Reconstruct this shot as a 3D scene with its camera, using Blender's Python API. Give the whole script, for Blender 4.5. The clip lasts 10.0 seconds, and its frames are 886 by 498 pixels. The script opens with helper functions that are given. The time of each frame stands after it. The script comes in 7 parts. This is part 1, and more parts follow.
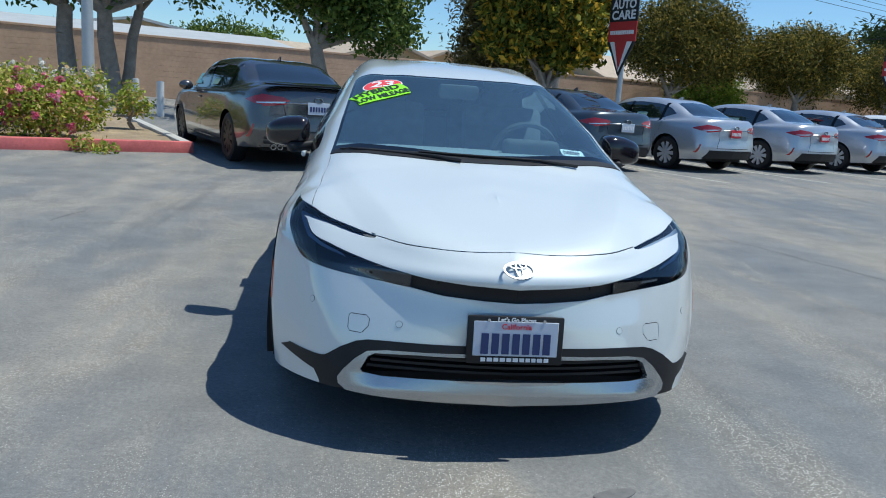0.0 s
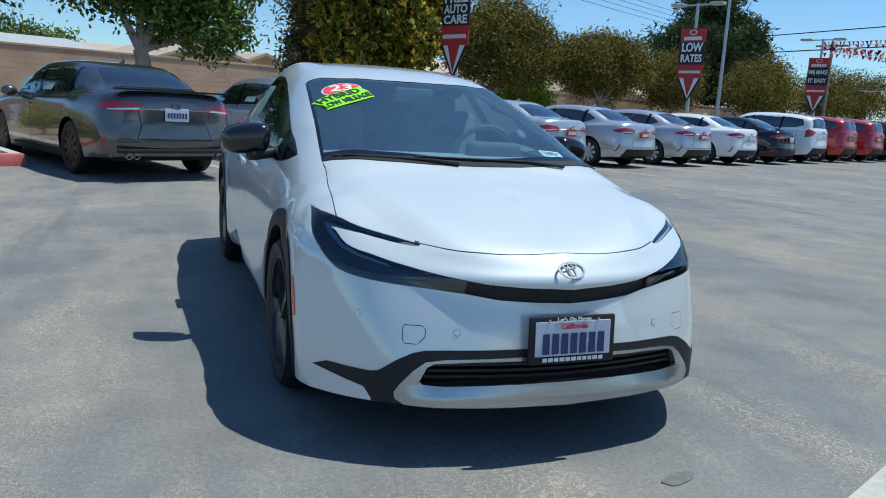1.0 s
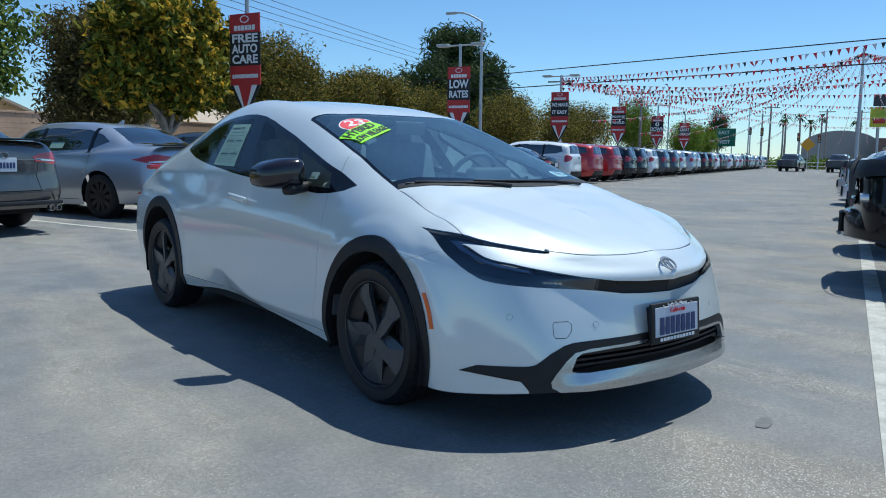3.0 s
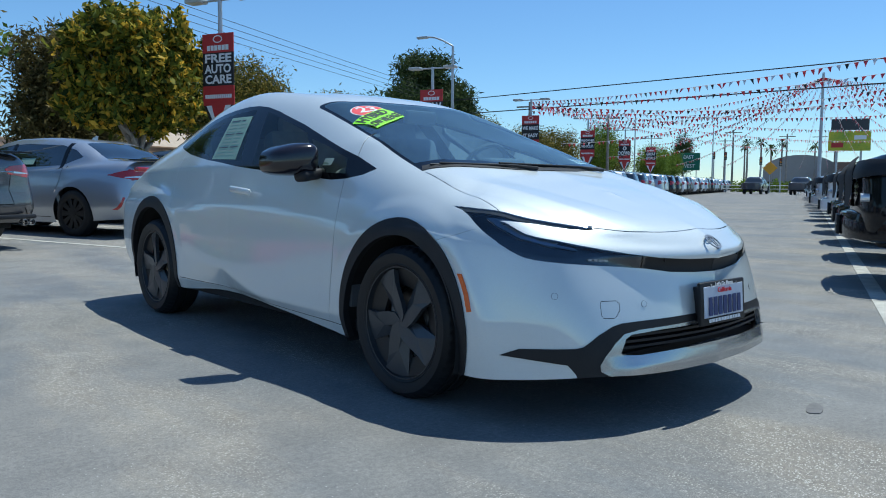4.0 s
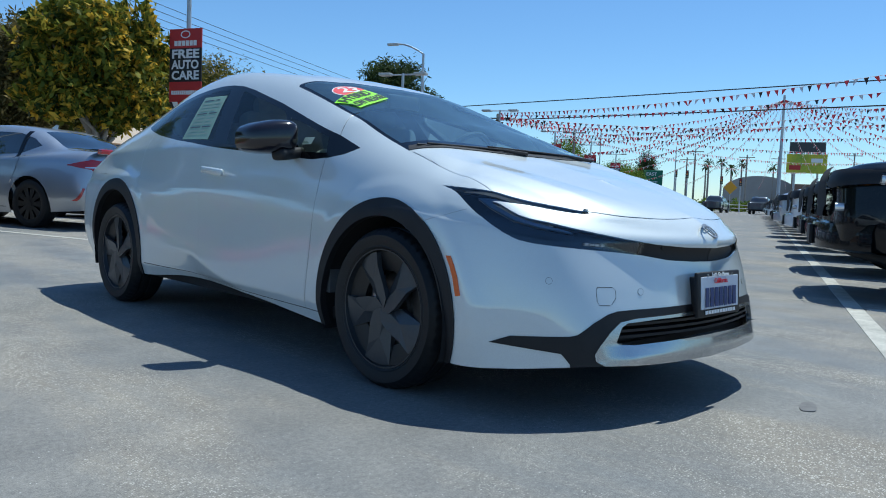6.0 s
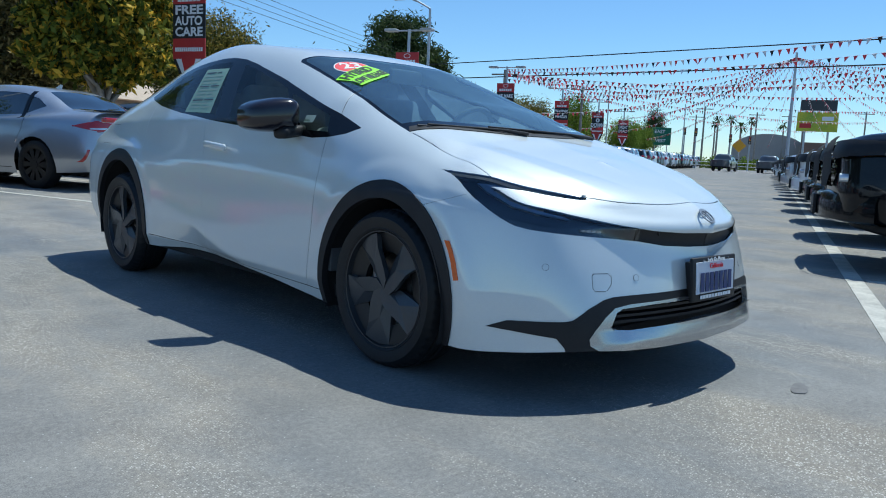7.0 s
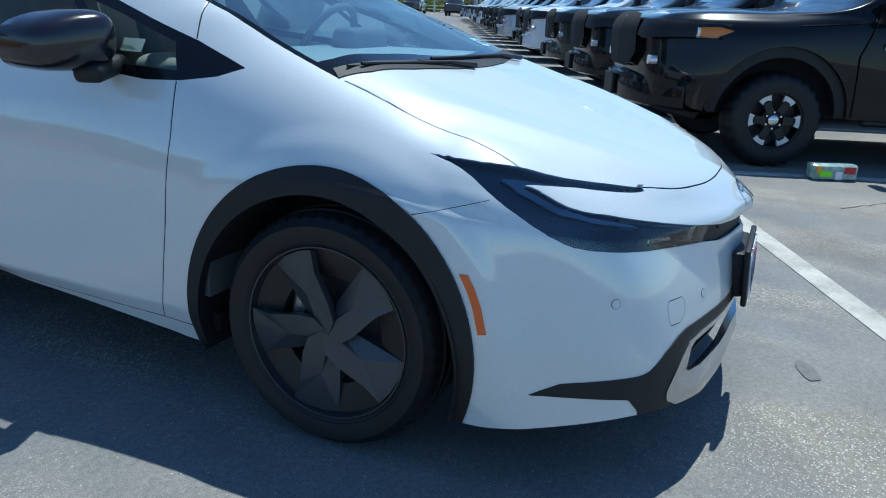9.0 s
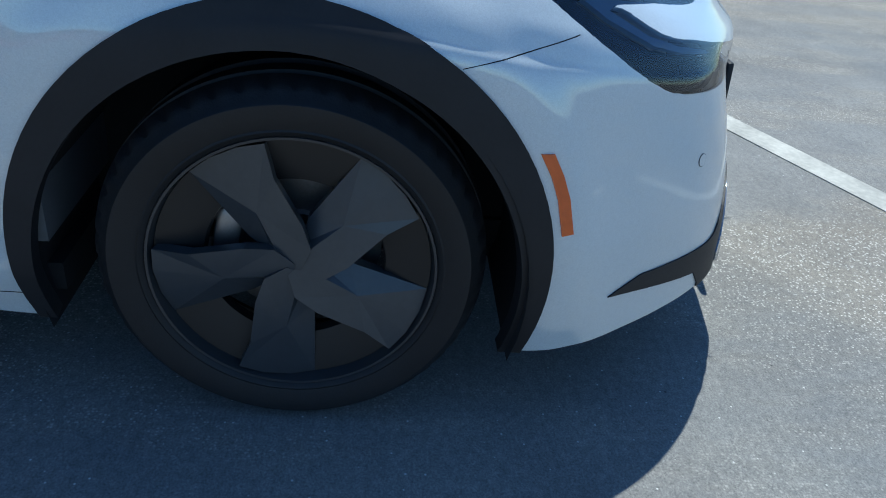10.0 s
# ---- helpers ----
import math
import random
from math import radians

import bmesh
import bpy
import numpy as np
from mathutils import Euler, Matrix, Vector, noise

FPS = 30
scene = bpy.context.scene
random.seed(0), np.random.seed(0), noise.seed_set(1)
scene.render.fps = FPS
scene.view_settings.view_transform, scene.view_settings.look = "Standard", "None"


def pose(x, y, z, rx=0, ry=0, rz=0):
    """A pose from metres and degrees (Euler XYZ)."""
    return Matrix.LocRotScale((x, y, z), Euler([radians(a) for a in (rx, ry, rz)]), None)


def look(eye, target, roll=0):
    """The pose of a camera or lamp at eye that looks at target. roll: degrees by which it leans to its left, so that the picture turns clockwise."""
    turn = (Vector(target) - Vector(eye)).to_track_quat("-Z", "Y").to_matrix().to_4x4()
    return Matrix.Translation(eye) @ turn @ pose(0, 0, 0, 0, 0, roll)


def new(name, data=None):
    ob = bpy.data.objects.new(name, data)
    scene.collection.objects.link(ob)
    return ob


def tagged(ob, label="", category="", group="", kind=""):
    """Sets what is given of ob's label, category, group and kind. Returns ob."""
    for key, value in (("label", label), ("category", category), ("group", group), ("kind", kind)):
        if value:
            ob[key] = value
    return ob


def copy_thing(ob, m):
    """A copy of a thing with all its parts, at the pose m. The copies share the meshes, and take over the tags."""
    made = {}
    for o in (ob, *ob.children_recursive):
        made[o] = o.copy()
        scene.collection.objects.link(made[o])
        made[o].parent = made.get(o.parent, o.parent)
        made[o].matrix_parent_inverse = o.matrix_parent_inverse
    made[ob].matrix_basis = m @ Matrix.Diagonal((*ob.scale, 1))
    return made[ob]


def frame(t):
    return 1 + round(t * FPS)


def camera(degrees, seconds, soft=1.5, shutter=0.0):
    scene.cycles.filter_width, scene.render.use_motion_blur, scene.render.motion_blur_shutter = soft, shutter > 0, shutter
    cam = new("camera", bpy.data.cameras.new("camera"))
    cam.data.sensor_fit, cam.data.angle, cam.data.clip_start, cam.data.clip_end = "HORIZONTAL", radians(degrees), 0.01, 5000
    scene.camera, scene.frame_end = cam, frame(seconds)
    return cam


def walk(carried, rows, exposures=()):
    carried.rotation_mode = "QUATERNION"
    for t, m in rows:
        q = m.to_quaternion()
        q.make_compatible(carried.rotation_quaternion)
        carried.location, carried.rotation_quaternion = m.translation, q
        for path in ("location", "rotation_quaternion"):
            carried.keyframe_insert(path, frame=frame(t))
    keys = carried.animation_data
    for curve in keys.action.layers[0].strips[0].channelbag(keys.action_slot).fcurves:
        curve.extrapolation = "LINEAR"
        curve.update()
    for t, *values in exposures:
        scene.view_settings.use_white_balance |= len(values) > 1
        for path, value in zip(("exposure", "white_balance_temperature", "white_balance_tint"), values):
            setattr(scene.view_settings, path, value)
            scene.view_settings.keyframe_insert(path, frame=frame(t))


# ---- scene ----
cam = camera(59.7, 10.0, soft=1.0)
PATH = [
    (0, (-0.497, -2.300, 1.169), (-0.283, -0.350, 0.779), 3.90),
    (0.5, (-0.884, -2.210, 1.152), (-0.446, -0.291, 0.794), 3.80),
    (1, (-1.224, -2.100, 1.125), (-0.554, -0.249, 0.771), 3.20),
    (1.5, (-1.618, -2.077, 1.083), (-0.725, -0.313, 0.781), 2.30),
    (2, (-1.944, -1.966, 1.064), (-0.973, -0.244, 0.763), 2.50),
    (2.5, (-2.226, -1.851, 1.064), (-1.119, -0.213, 0.762), 1.40),
    (2.7, (-2.368, -1.813, 1.058), (-1.207, -0.208, 0.783), 1.15),
    (3.8, (-2.626, -1.535, 0.898), (-1.354, -0.004, 0.716), 0.25),
    (4, (-2.608, -1.471, 0.841), (-1.325, 0.053, 0.673), 0.40),
    (4.5, (-2.577, -1.365, 0.754), (-1.262, 0.137, 0.633), 1.40),
    (5, (-2.579, -1.319, 0.729), (-1.237, 0.158, 0.609), 1.80),
    (5.5, (-2.577, -1.300, 0.726), (-1.220, 0.163, 0.590), 2.20),
    (6.8, (-2.595, -1.343, 0.736), (-1.241, 0.126, 0.591), 2.20),
    (7, (-2.585, -1.345, 0.827), (-1.244, 0.118, 0.574), 2.60),
    (7.2, (-2.592, -1.330, 0.870), (-1.271, 0.122, 0.494), 4.00),
    (7.5, (-2.576, -1.256, 0.997), (-1.273, 0.163, 0.462), 5.50),
    (7.8, (-2.581, -1.087, 1.027), (-1.241, 0.300, 0.498), 5.64),
    (8, (-2.557, -0.942, 1.096), (-1.148, 0.387, 0.597), 4.60),
    (8.5, (-2.426, -0.517, 1.099), (-0.849, 0.590, 0.561), 2.30),
    (9, (-2.267, -0.036, 1.077), (-0.529, 0.749, 0.474), 3.00),
    (9.3, (-2.178, 0.231, 1.078), (-0.387, 0.738, 0.342), 3.26),
    (9.5, (-2.084, 0.396, 1.041), (-0.295, 0.700, 0.201), 4.10),
    (9.8, (-1.944, 0.650, 0.983), (-0.171, 0.664, 0.056), 6.16),
    (10, (-1.823, 0.801, 0.952), (-0.107, 0.634, -0.061), 6.40),
]
walk(cam, [(t, look(eye, target, roll)) for t, eye, target, roll in PATH], [(0, 0.05, 6130, 2), (2.5, 0.06, 5960, 1), (4.5, 0.08, 5900, 0), (7.5, 0.11, 5830, 0), (8.5, 0.18, 5720, -1), (9.5, 0.23, 5770, 0), (10, 0.25, 5770, 0)])

# ---- world and sun ----
SUN_ELEV, SUN_AZ = radians(67.5), radians(89.0)  # azimuth clockwise from +y
world = bpy.data.worlds.new("world")
scene.world = world
world.use_nodes = True
_wn = world.node_tree
_bg = _wn.nodes["Background"]
_sky = _wn.nodes.new("ShaderNodeTexSky")
_sky.sky_type = "NISHITA"
_sky.sun_disc = False
_sky.sun_elevation, _sky.sun_rotation = SUN_ELEV, SUN_AZ
_sky.air_density, _sky.dust_density, _sky.ozone_density = 1.0, 0.0, 3.6
_tone = _wn.nodes.new("ShaderNodeMix")  # the deep blue of a very clear day
_tone.data_type, _tone.blend_type = "RGBA", "MULTIPLY"
_tone.inputs[0].default_value = 1.0
_tone.inputs[7].default_value = (0.84, 0.99, 1.15, 1)
_wn.links.new(_sky.outputs[0], _tone.inputs[6])
_wn.links.new(_tone.outputs[2], _bg.inputs[0])
_bg.inputs[1].default_value = 0.106
_sd = bpy.data.lights.new("sun", "SUN")
_sd.energy, _sd.angle, _sd.color = 4.15, radians(0.53), (1.0, 0.955, 0.885)
sun = new("sun", _sd)
sun.matrix_world = look((60 * math.sin(SUN_AZ) * math.cos(SUN_ELEV), 60 * math.cos(SUN_AZ) * math.cos(SUN_ELEV), 60 * math.sin(SUN_ELEV)), (0, 0, 0))

# ---- materials ----
def mat(name, color, rough=0.5, metal=0.0, var=0.0, scale=8.0, bump=0.0, bscale=60.0, coat=0.0, spec=0.5, tint=None, **kw):
    """A principled material with variation at two scales: var shifts the value, bump gives fine relief."""
    m = bpy.data.materials.new(name)
    m.use_nodes = True
    nt = m.node_tree
    b = nt.nodes["Principled BSDF"]
    b.inputs["Base Color"].default_value = (*color, 1)
    b.inputs["Roughness"].default_value = rough
    b.inputs["Metallic"].default_value = metal
    b.inputs["Coat Weight"].default_value = coat
    b.inputs["Coat Roughness"].default_value = 0.03
    b.inputs["Specular IOR Level"].default_value = spec
    co = nt.nodes.new("ShaderNodeTexCoord")
    if var:
        n1 = nt.nodes.new("ShaderNodeTexNoise")
        n1.inputs["Scale"].default_value, n1.inputs["Detail"].default_value = scale, 6
        n2 = nt.nodes.new("ShaderNodeTexNoise")
        n2.inputs["Scale"].default_value, n2.inputs["Detail"].default_value = scale * 9, 3
        ad = nt.nodes.new("ShaderNodeMath")
        ad.operation = "MULTIPLY_ADD"
        ad.inputs[1].default_value = 0.5
        r = nt.nodes.new("ShaderNodeMapRange")
        r.inputs[1].default_value, r.inputs[2].default_value = 0.4, 1.1
        mx = nt.nodes.new("ShaderNodeMix")
        mx.data_type = "RGBA"
        lo = tint or tuple(c * (1 - var) for c in color)
        mx.inputs[6].default_value = (*lo, 1)
        mx.inputs[7].default_value = (*[min(1, c * (1 + var * 0.6)) for c in color], 1)
        nt.links.new(co.outputs["Object"], n1.inputs["Vector"])
        nt.links.new(co.outputs["Object"], n2.inputs["Vector"])
        nt.links.new(n2.outputs["Fac"], ad.inputs[0])
        nt.links.new(n1.outputs["Fac"], ad.inputs[2])
        nt.links.new(ad.outputs[0], r.inputs[0])
        nt.links.new(r.outputs[0], mx.inputs[0])
        nt.links.new(mx.outputs[2], b.inputs["Base Color"])
    if bump:
        n3 = nt.nodes.new("ShaderNodeTexNoise")
        n3.inputs["Scale"].default_value, n3.inputs["Detail"].default_value = bscale, 4
        bu = nt.nodes.new("ShaderNodeBump")
        bu.inputs["Strength"].default_value, bu.inputs["Distance"].default_value = bump, kw.get("bdist", 0.004)
        nt.links.new(co.outputs["Object"], n3.inputs["Vector"])
        nt.links.new(n3.outputs["Fac"], bu.inputs["Height"])
        nt.links.new(bu.outputs[0], b.inputs["Normal"])
    return m


def glass_mat(name, color, alpha_mix, rough=0.0, sky_veil=0.0):
    """Tinted sheet glass: clear transmission through a tint, with a mirror gloss by Fresnel."""
    m = bpy.data.materials.new(name)
    m.use_nodes = True
    nt = m.node_tree
    nt.nodes.remove(nt.nodes["Principled BSDF"])
    out = nt.nodes["Material Output"]
    tr = nt.nodes.new("ShaderNodeBsdfTransparent")
    tr.inputs[0].default_value = (*color, 1)
    gl = nt.nodes.new("ShaderNodeBsdfGlossy")
    gl.inputs["Roughness"].default_value = rough
    fr = nt.nodes.new("ShaderNodeFresnel")
    fr.inputs["IOR"].default_value = alpha_mix
    mx = nt.nodes.new("ShaderNodeMixShader")
    nt.links.new(fr.outputs[0], mx.inputs[0])
    nt.links.new(tr.outputs[0], mx.inputs[1])
    nt.links.new(gl.outputs[0], mx.inputs[2])
    last = mx
    if sky_veil:  # a thin blue diffuse veil, standing in for sky mirrored in the pane
        co, nz = nt.nodes.new("ShaderNodeTexCoord"), nt.nodes.new("ShaderNodeTexNoise")
        nz.inputs["Scale"].default_value, nz.inputs["Detail"].default_value = 3.0, 6
        film = nt.nodes.new("ShaderNodeMapRange")
        film.inputs[1].default_value, film.inputs[2].default_value = 0.3, 0.7
        film.inputs[3].default_value, film.inputs[4].default_value = sky_veil * 0.8, sky_veil * 1.2
        df = nt.nodes.new("ShaderNodeBsdfDiffuse")
        df.inputs[0].default_value = (0.24, 0.41, 0.55, 1)
        last = nt.nodes.new("ShaderNodeMixShader")
        nt.links.new(co.outputs["Object"], nz.inputs["Vector"])
        nt.links.new(nz.outputs["Fac"], film.inputs[0])
        nt.links.new(film.outputs[0], last.inputs[0])
        nt.links.new(mx.outputs[0], last.inputs[1])
        nt.links.new(df.outputs[0], last.inputs[2])
    nt.links.new(last.outputs[0], out.inputs[0])
    return m


def paint(name, color, flake=0.15, rough=0.35, metal=0.0, spec=0.5):
    """Car paint: a base with fine flake sparkle under a clear coat."""
    m = mat(name, color, rough, metal, coat=1.0, spec=spec)
    nt = m.node_tree
    b = nt.nodes["Principled BSDF"]
    co = nt.nodes.new("ShaderNodeTexCoord")
    v = nt.nodes.new("ShaderNodeTexVoronoi")
    v.inputs["Scale"].default_value = 700
    nz = nt.nodes.new("ShaderNodeTexNoise")
    nz.inputs["Scale"].default_value = 1.5
    mp = nt.nodes.new("ShaderNodeMapRange")
    mp.inputs[3].default_value, mp.inputs[4].default_value = 1 - flake, 1 + flake * 0.4
    hv = nt.nodes.new("ShaderNodeMix")
    hv.data_type, hv.blend_type = "RGBA", "MULTIPLY"
    hv.inputs[0].default_value = 1
    hv.inputs[6].default_value = (*color, 1)
    nt.links.new(co.outputs["Object"], v.inputs["Vector"])
    nt.links.new(co.outputs["Object"], nz.inputs["Vector"])
    nt.links.new(v.outputs["Color"], mp.inputs[0])
    nt.links.new(mp.outputs[0], hv.inputs[7])
    nt.links.new(hv.outputs[2], b.inputs["Base Color"])
    rr = nt.nodes.new("ShaderNodeMapRange")
    rr.inputs[3].default_value, rr.inputs[4].default_value = rough - 0.05, rough + 0.06
    nt.links.new(nz.outputs["Fac"], rr.inputs[0])
    nt.links.new(rr.outputs[0], b.inputs["Roughness"])
    return m


M_WHITE = paint("pearl_white_paint", (0.655, 0.70, 0.70), 0.12, 0.48, 0.06)
M_WHITE.node_tree.nodes["Principled BSDF"].inputs["Coat IOR"].default_value = 2.05
M_WHITE.node_tree.nodes["Principled BSDF"].inputs["Coat Roughness"].default_value = 0.07
M_MIRRORBLACK = mat("mirror_cap_black", (0.013, 0.010, 0.014), 0.16, coat=0.4, var=0.2)
M_BLACKTRIM = mat("black_plastic", (0.016, 0.016, 0.018), 0.55, spec=0.35, var=0.3, scale=14, bump=0.25, bscale=900, bdist=0.0005)
M_GLOSSBLACK = mat("gloss_black", (0.005, 0.005, 0.006), 0.10, coat=0.15, spec=0.3)
M_DARKWELL = mat("wheel_well_liner", (0.012, 0.012, 0.013), 0.9, var=0.3, scale=20)
M_TYRE = mat("tyre_rubber", (0.011, 0.0115, 0.013), 0.55, spec=0.4, var=0.35, scale=9, bump=0.35, bscale=300, bdist=0.001)
M_WHEELGREY = mat("wheel_cover_grey", (0.072, 0.079, 0.088), 0.33, metal=0.45, var=0.15, scale=10, bump=0.1, bscale=700, bdist=0.0003)
M_RIMGREY = mat("rim_edge_grey", (0.050, 0.053, 0.058), 0.32, metal=0.4, var=0.1)
M_WHEELBLACK = mat("wheel_black", (0.008, 0.008, 0.009), 0.45, var=0.2)
M_CHROME = mat("chrome", (0.58, 0.60, 0.63), 0.2, metal=1.0)
M_SATIN = mat("satin_silver", (0.42, 0.44, 0.46), 0.24, metal=0.85, coat=0.3)
M_BADGE = mat("badge_silver", (0.30, 0.31, 0.33), 0.42, metal=0.5)
M_STEEL = mat("brake_steel", (0.35, 0.33, 0.32), 0.4, metal=0.9, var=0.3, scale=20)
# the windscreen's bluish sky sheen is partly put in as diffuse colour
M_GLASS = glass_mat("windscreen_glass", (0.46, 0.79, 0.95), 3.4, sky_veil=0.075)
M_CLEAR = glass_mat("door_glass", (0.56, 0.68, 0.65), 1.45)
M_PRIVACY = glass_mat("tinted_glass", (0.48, 0.58, 0.55), 1.45)
M_LENS = glass_mat("lamp_lens", (0.86, 0.91, 0.96), 1.8)
M_ORANGE = mat("amber_reflector", (0.75, 0.13, 0.015), 0.25, coat=0.5, var=0.15, scale=80)
M_REDLENS = mat("red_lamp_lens", (0.40, 0.009, 0.013), 0.15, coat=1.0, var=0.2, scale=30)
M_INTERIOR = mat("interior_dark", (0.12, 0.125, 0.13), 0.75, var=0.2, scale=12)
# much paler than the cabin: windscreen glare is put into the dashboard's colour
M_DASH = mat("dashboard_with_glare", (0.42, 0.43, 0.44), 0.6, var=0.15, scale=14, bump=0.2, bscale=400, bdist=0.0005)
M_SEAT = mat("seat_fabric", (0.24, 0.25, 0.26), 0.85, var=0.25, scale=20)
M_PAPER = mat("printed_paper_dimmed", (0.26, 0.40, 0.33), 0.8, var=0.08, scale=6)
M_SAGE = mat("sheet_print", (0.28, 0.36, 0.32), 0.8)
M_PLATE = mat("plate_white", (0.52, 0.57, 0.66), 0.4, var=0.05)
M_NAVY = mat("plate_navy", (0.02, 0.035, 0.13), 0.5)
M_TXTWHITE = mat("lettering_white", (0.8, 0.8, 0.8), 0.5)
M_TXTRED = mat("lettering_red", (0.6, 0.03, 0.05), 0.5)
M_LIME = mat("lime_sticker", (0.32, 0.85, 0.015), 0.5, var=0.06)
M_TXTDARK = mat("lettering_green_black", (0.01, 0.04, 0.01), 0.5)
M_REDOVAL = mat("red_sticker", (0.80, 0.06, 0.07), 0.5, var=0.06)


def asphalt_mat():
    """Worn asphalt: sealed smooth patches and open coarse ones with pale chips, warm and cool."""
    m = bpy.data.materials.new("asphalt")
    m.use_nodes = True
    nt = m.node_tree
    N, L = nt.nodes, nt.links
    b = N["Principled BSDF"]
    b.inputs["Specular IOR Level"].default_value = 0.3
    co = N.new("ShaderNodeTexCoord")

    def nz(scale, detail=5, rough=0.55, stretch=None, turn=0):
        n = N.new("ShaderNodeTexNoise")
        n.inputs["Scale"].default_value, n.inputs["Detail"].default_value, n.inputs["Roughness"].default_value = scale, detail, rough
        if stretch:
            mp = N.new("ShaderNodeMapping")
            mp.inputs["Scale"].default_value = stretch
            mp.inputs["Rotation"].default_value = (0, 0, radians(turn))
            L.new(co.outputs["Object"], mp.inputs["Vector"])
            L.new(mp.outputs[0], n.inputs["Vector"])
        else:
            L.new(co.outputs["Object"], n.inputs["Vector"])
        return n

    def ramp(src, p0, c0, p1, c1):
        r = N.new("ShaderNodeValToRGB")
        r.color_ramp.elements[0].position, r.color_ramp.elements[1].position = p0, p1
        r.color_ramp.elements[0].color, r.color_ramp.elements[1].color = (*c0, 1), (*c1, 1)
        L.new(src, r.inputs[0])
        return r.outputs[0]

    def mix(kind, fac, a, c):
        x = N.new("ShaderNodeMix")
        x.data_type, x.blend_type = "RGBA", kind
        for sock, val in ((x.inputs[0], fac), (x.inputs[6], a), (x.inputs[7], c)):
            if isinstance(val, (int, float)):
                sock.default_value = val
            elif isinstance(val, tuple):
                sock.default_value = (*val, 1)
            else:
                L.new(val, sock)
        return x.outputs[2]

    def times(a, c):
        x = N.new("ShaderNodeMath")
        x.operation = "MULTIPLY"
        L.new(a, x.inputs[0])
        L.new(c, x.inputs[1])
        return x.outputs[0]

    warm = ramp(nz(0.45, 4).outputs["Fac"], 0.34, (0.190, 0.195, 0.195), 0.66, (0.285, 0.262, 0.230))
    open_ = ramp(nz(1.0, 7, 0.62, (1.3, .42, 1), 35).outputs["Fac"], 0.46, (0, 0, 0), 0.58, (1, 1, 1))
    worn = ramp(nz(2.6, 6, 0.65).outputs["Fac"], 0.28, (0.78, 0.785, 0.80), 0.75, (1.15, 1.14, 1.11))
    col = mix("MULTIPLY", 1.0, warm, worn)
    col = mix("MULTIPLY", 1.0, col, ramp(open_, 0.0, (0.90, 0.94, 0.985), 1.0, (1.05, 1.03, 0.985)))
    fine, grit = nz(230, 4, 0.75), nz(55, 4, 0.75)
    col = mix("MULTIPLY", 1.0, col, ramp(fine.outputs["Fac"], 0.28, (0.52, 0.52, 0.53), 0.75, (1.50, 1.49, 1.47)))
    col = mix("MULTIPLY", 1.0, col, ramp(grit.outputs["Fac"], 0.28, (0.72, 0.72, 0.73), 0.75, (1.28, 1.27, 1.25)))

    def chips(scale, r0, r1, share):
        vo = N.new("ShaderNodeTexVoronoi")
        vo.inputs["Scale"].default_value = scale
        L.new(co.outputs["Object"], vo.inputs["Vector"])
        sp = N.new("ShaderNodeSeparateColor")
        L.new(vo.outputs["Color"], sp.inputs[0])
        gt = N.new("ShaderNodeMath")
        gt.operation, gt.inputs[1].default_value = "GREATER_THAN", 1 - share
        L.new(sp.outputs[0], gt.inputs[0])
        return times(ramp(vo.outputs["Distance"], r0, (1, 1, 1), r1, (0, 0, 0)), gt.outputs[0])

    col = mix("MIX", times(chips(150, .22, .48, .36), open_), col, (0.66, 0.63, 0.57))
    col = mix("MIX", chips(90, .12, .22, .06), col, (0.58, 0.57, 0.54))
    col = mix("MIX", chips(30, .05, .10, .03), col, (0.06, 0.06, 0.06))
    stain = ramp(nz(0.75, 3, 0.5).outputs["Fac"], 0.60, (1, 1, 1), 0.76, (0.76, 0.755, 0.75))
    col = mix("MULTIPLY", 1.0, col, stain)
    drag = ramp(nz(0.5, 4, 0.6, (2.6, .16, 1), -28).outputs["Fac"], 0.63, (1, 1, 1), 0.70, (0.80, 0.81, 0.82))
    col = mix("MULTIPLY", 1.0, col, drag)
    L.new(col, b.inputs["Base Color"])
    L.new(ramp(open_, 0.0, (0.72, 0.72, 0.72), 1.0, (0.9, 0.9, 0.9)), b.inputs["Roughness"])
    bu = N.new("ShaderNodeBump")
    bu.inputs["Strength"].default_value, bu.inputs["Distance"].default_value = 0.35, 0.003
    L.new(fine.outputs["Fac"], bu.inputs["Height"])
    L.new(bu.outputs[0], b.inputs["Normal"])
    return m


M_ASPHALT = asphalt_mat()
M_LINE = mat("road_paint", (0.50, 0.48, 0.42), 0.8, var=0.45, scale=6, bump=0.4, bscale=120)

# ---- mesh tools ----
LOT = radians(25.15)  # the parking rows run along this heading
LU, LV = Vector((math.cos(LOT), math.sin(LOT), 0)), Vector((-math.sin(LOT), math.cos(LOT), 0))


def lot(u, v, z=0.0):
    """A place given along (u) and across (v) the parking rows."""
    return LU * u + LV * v + Vector((0, 0, z))


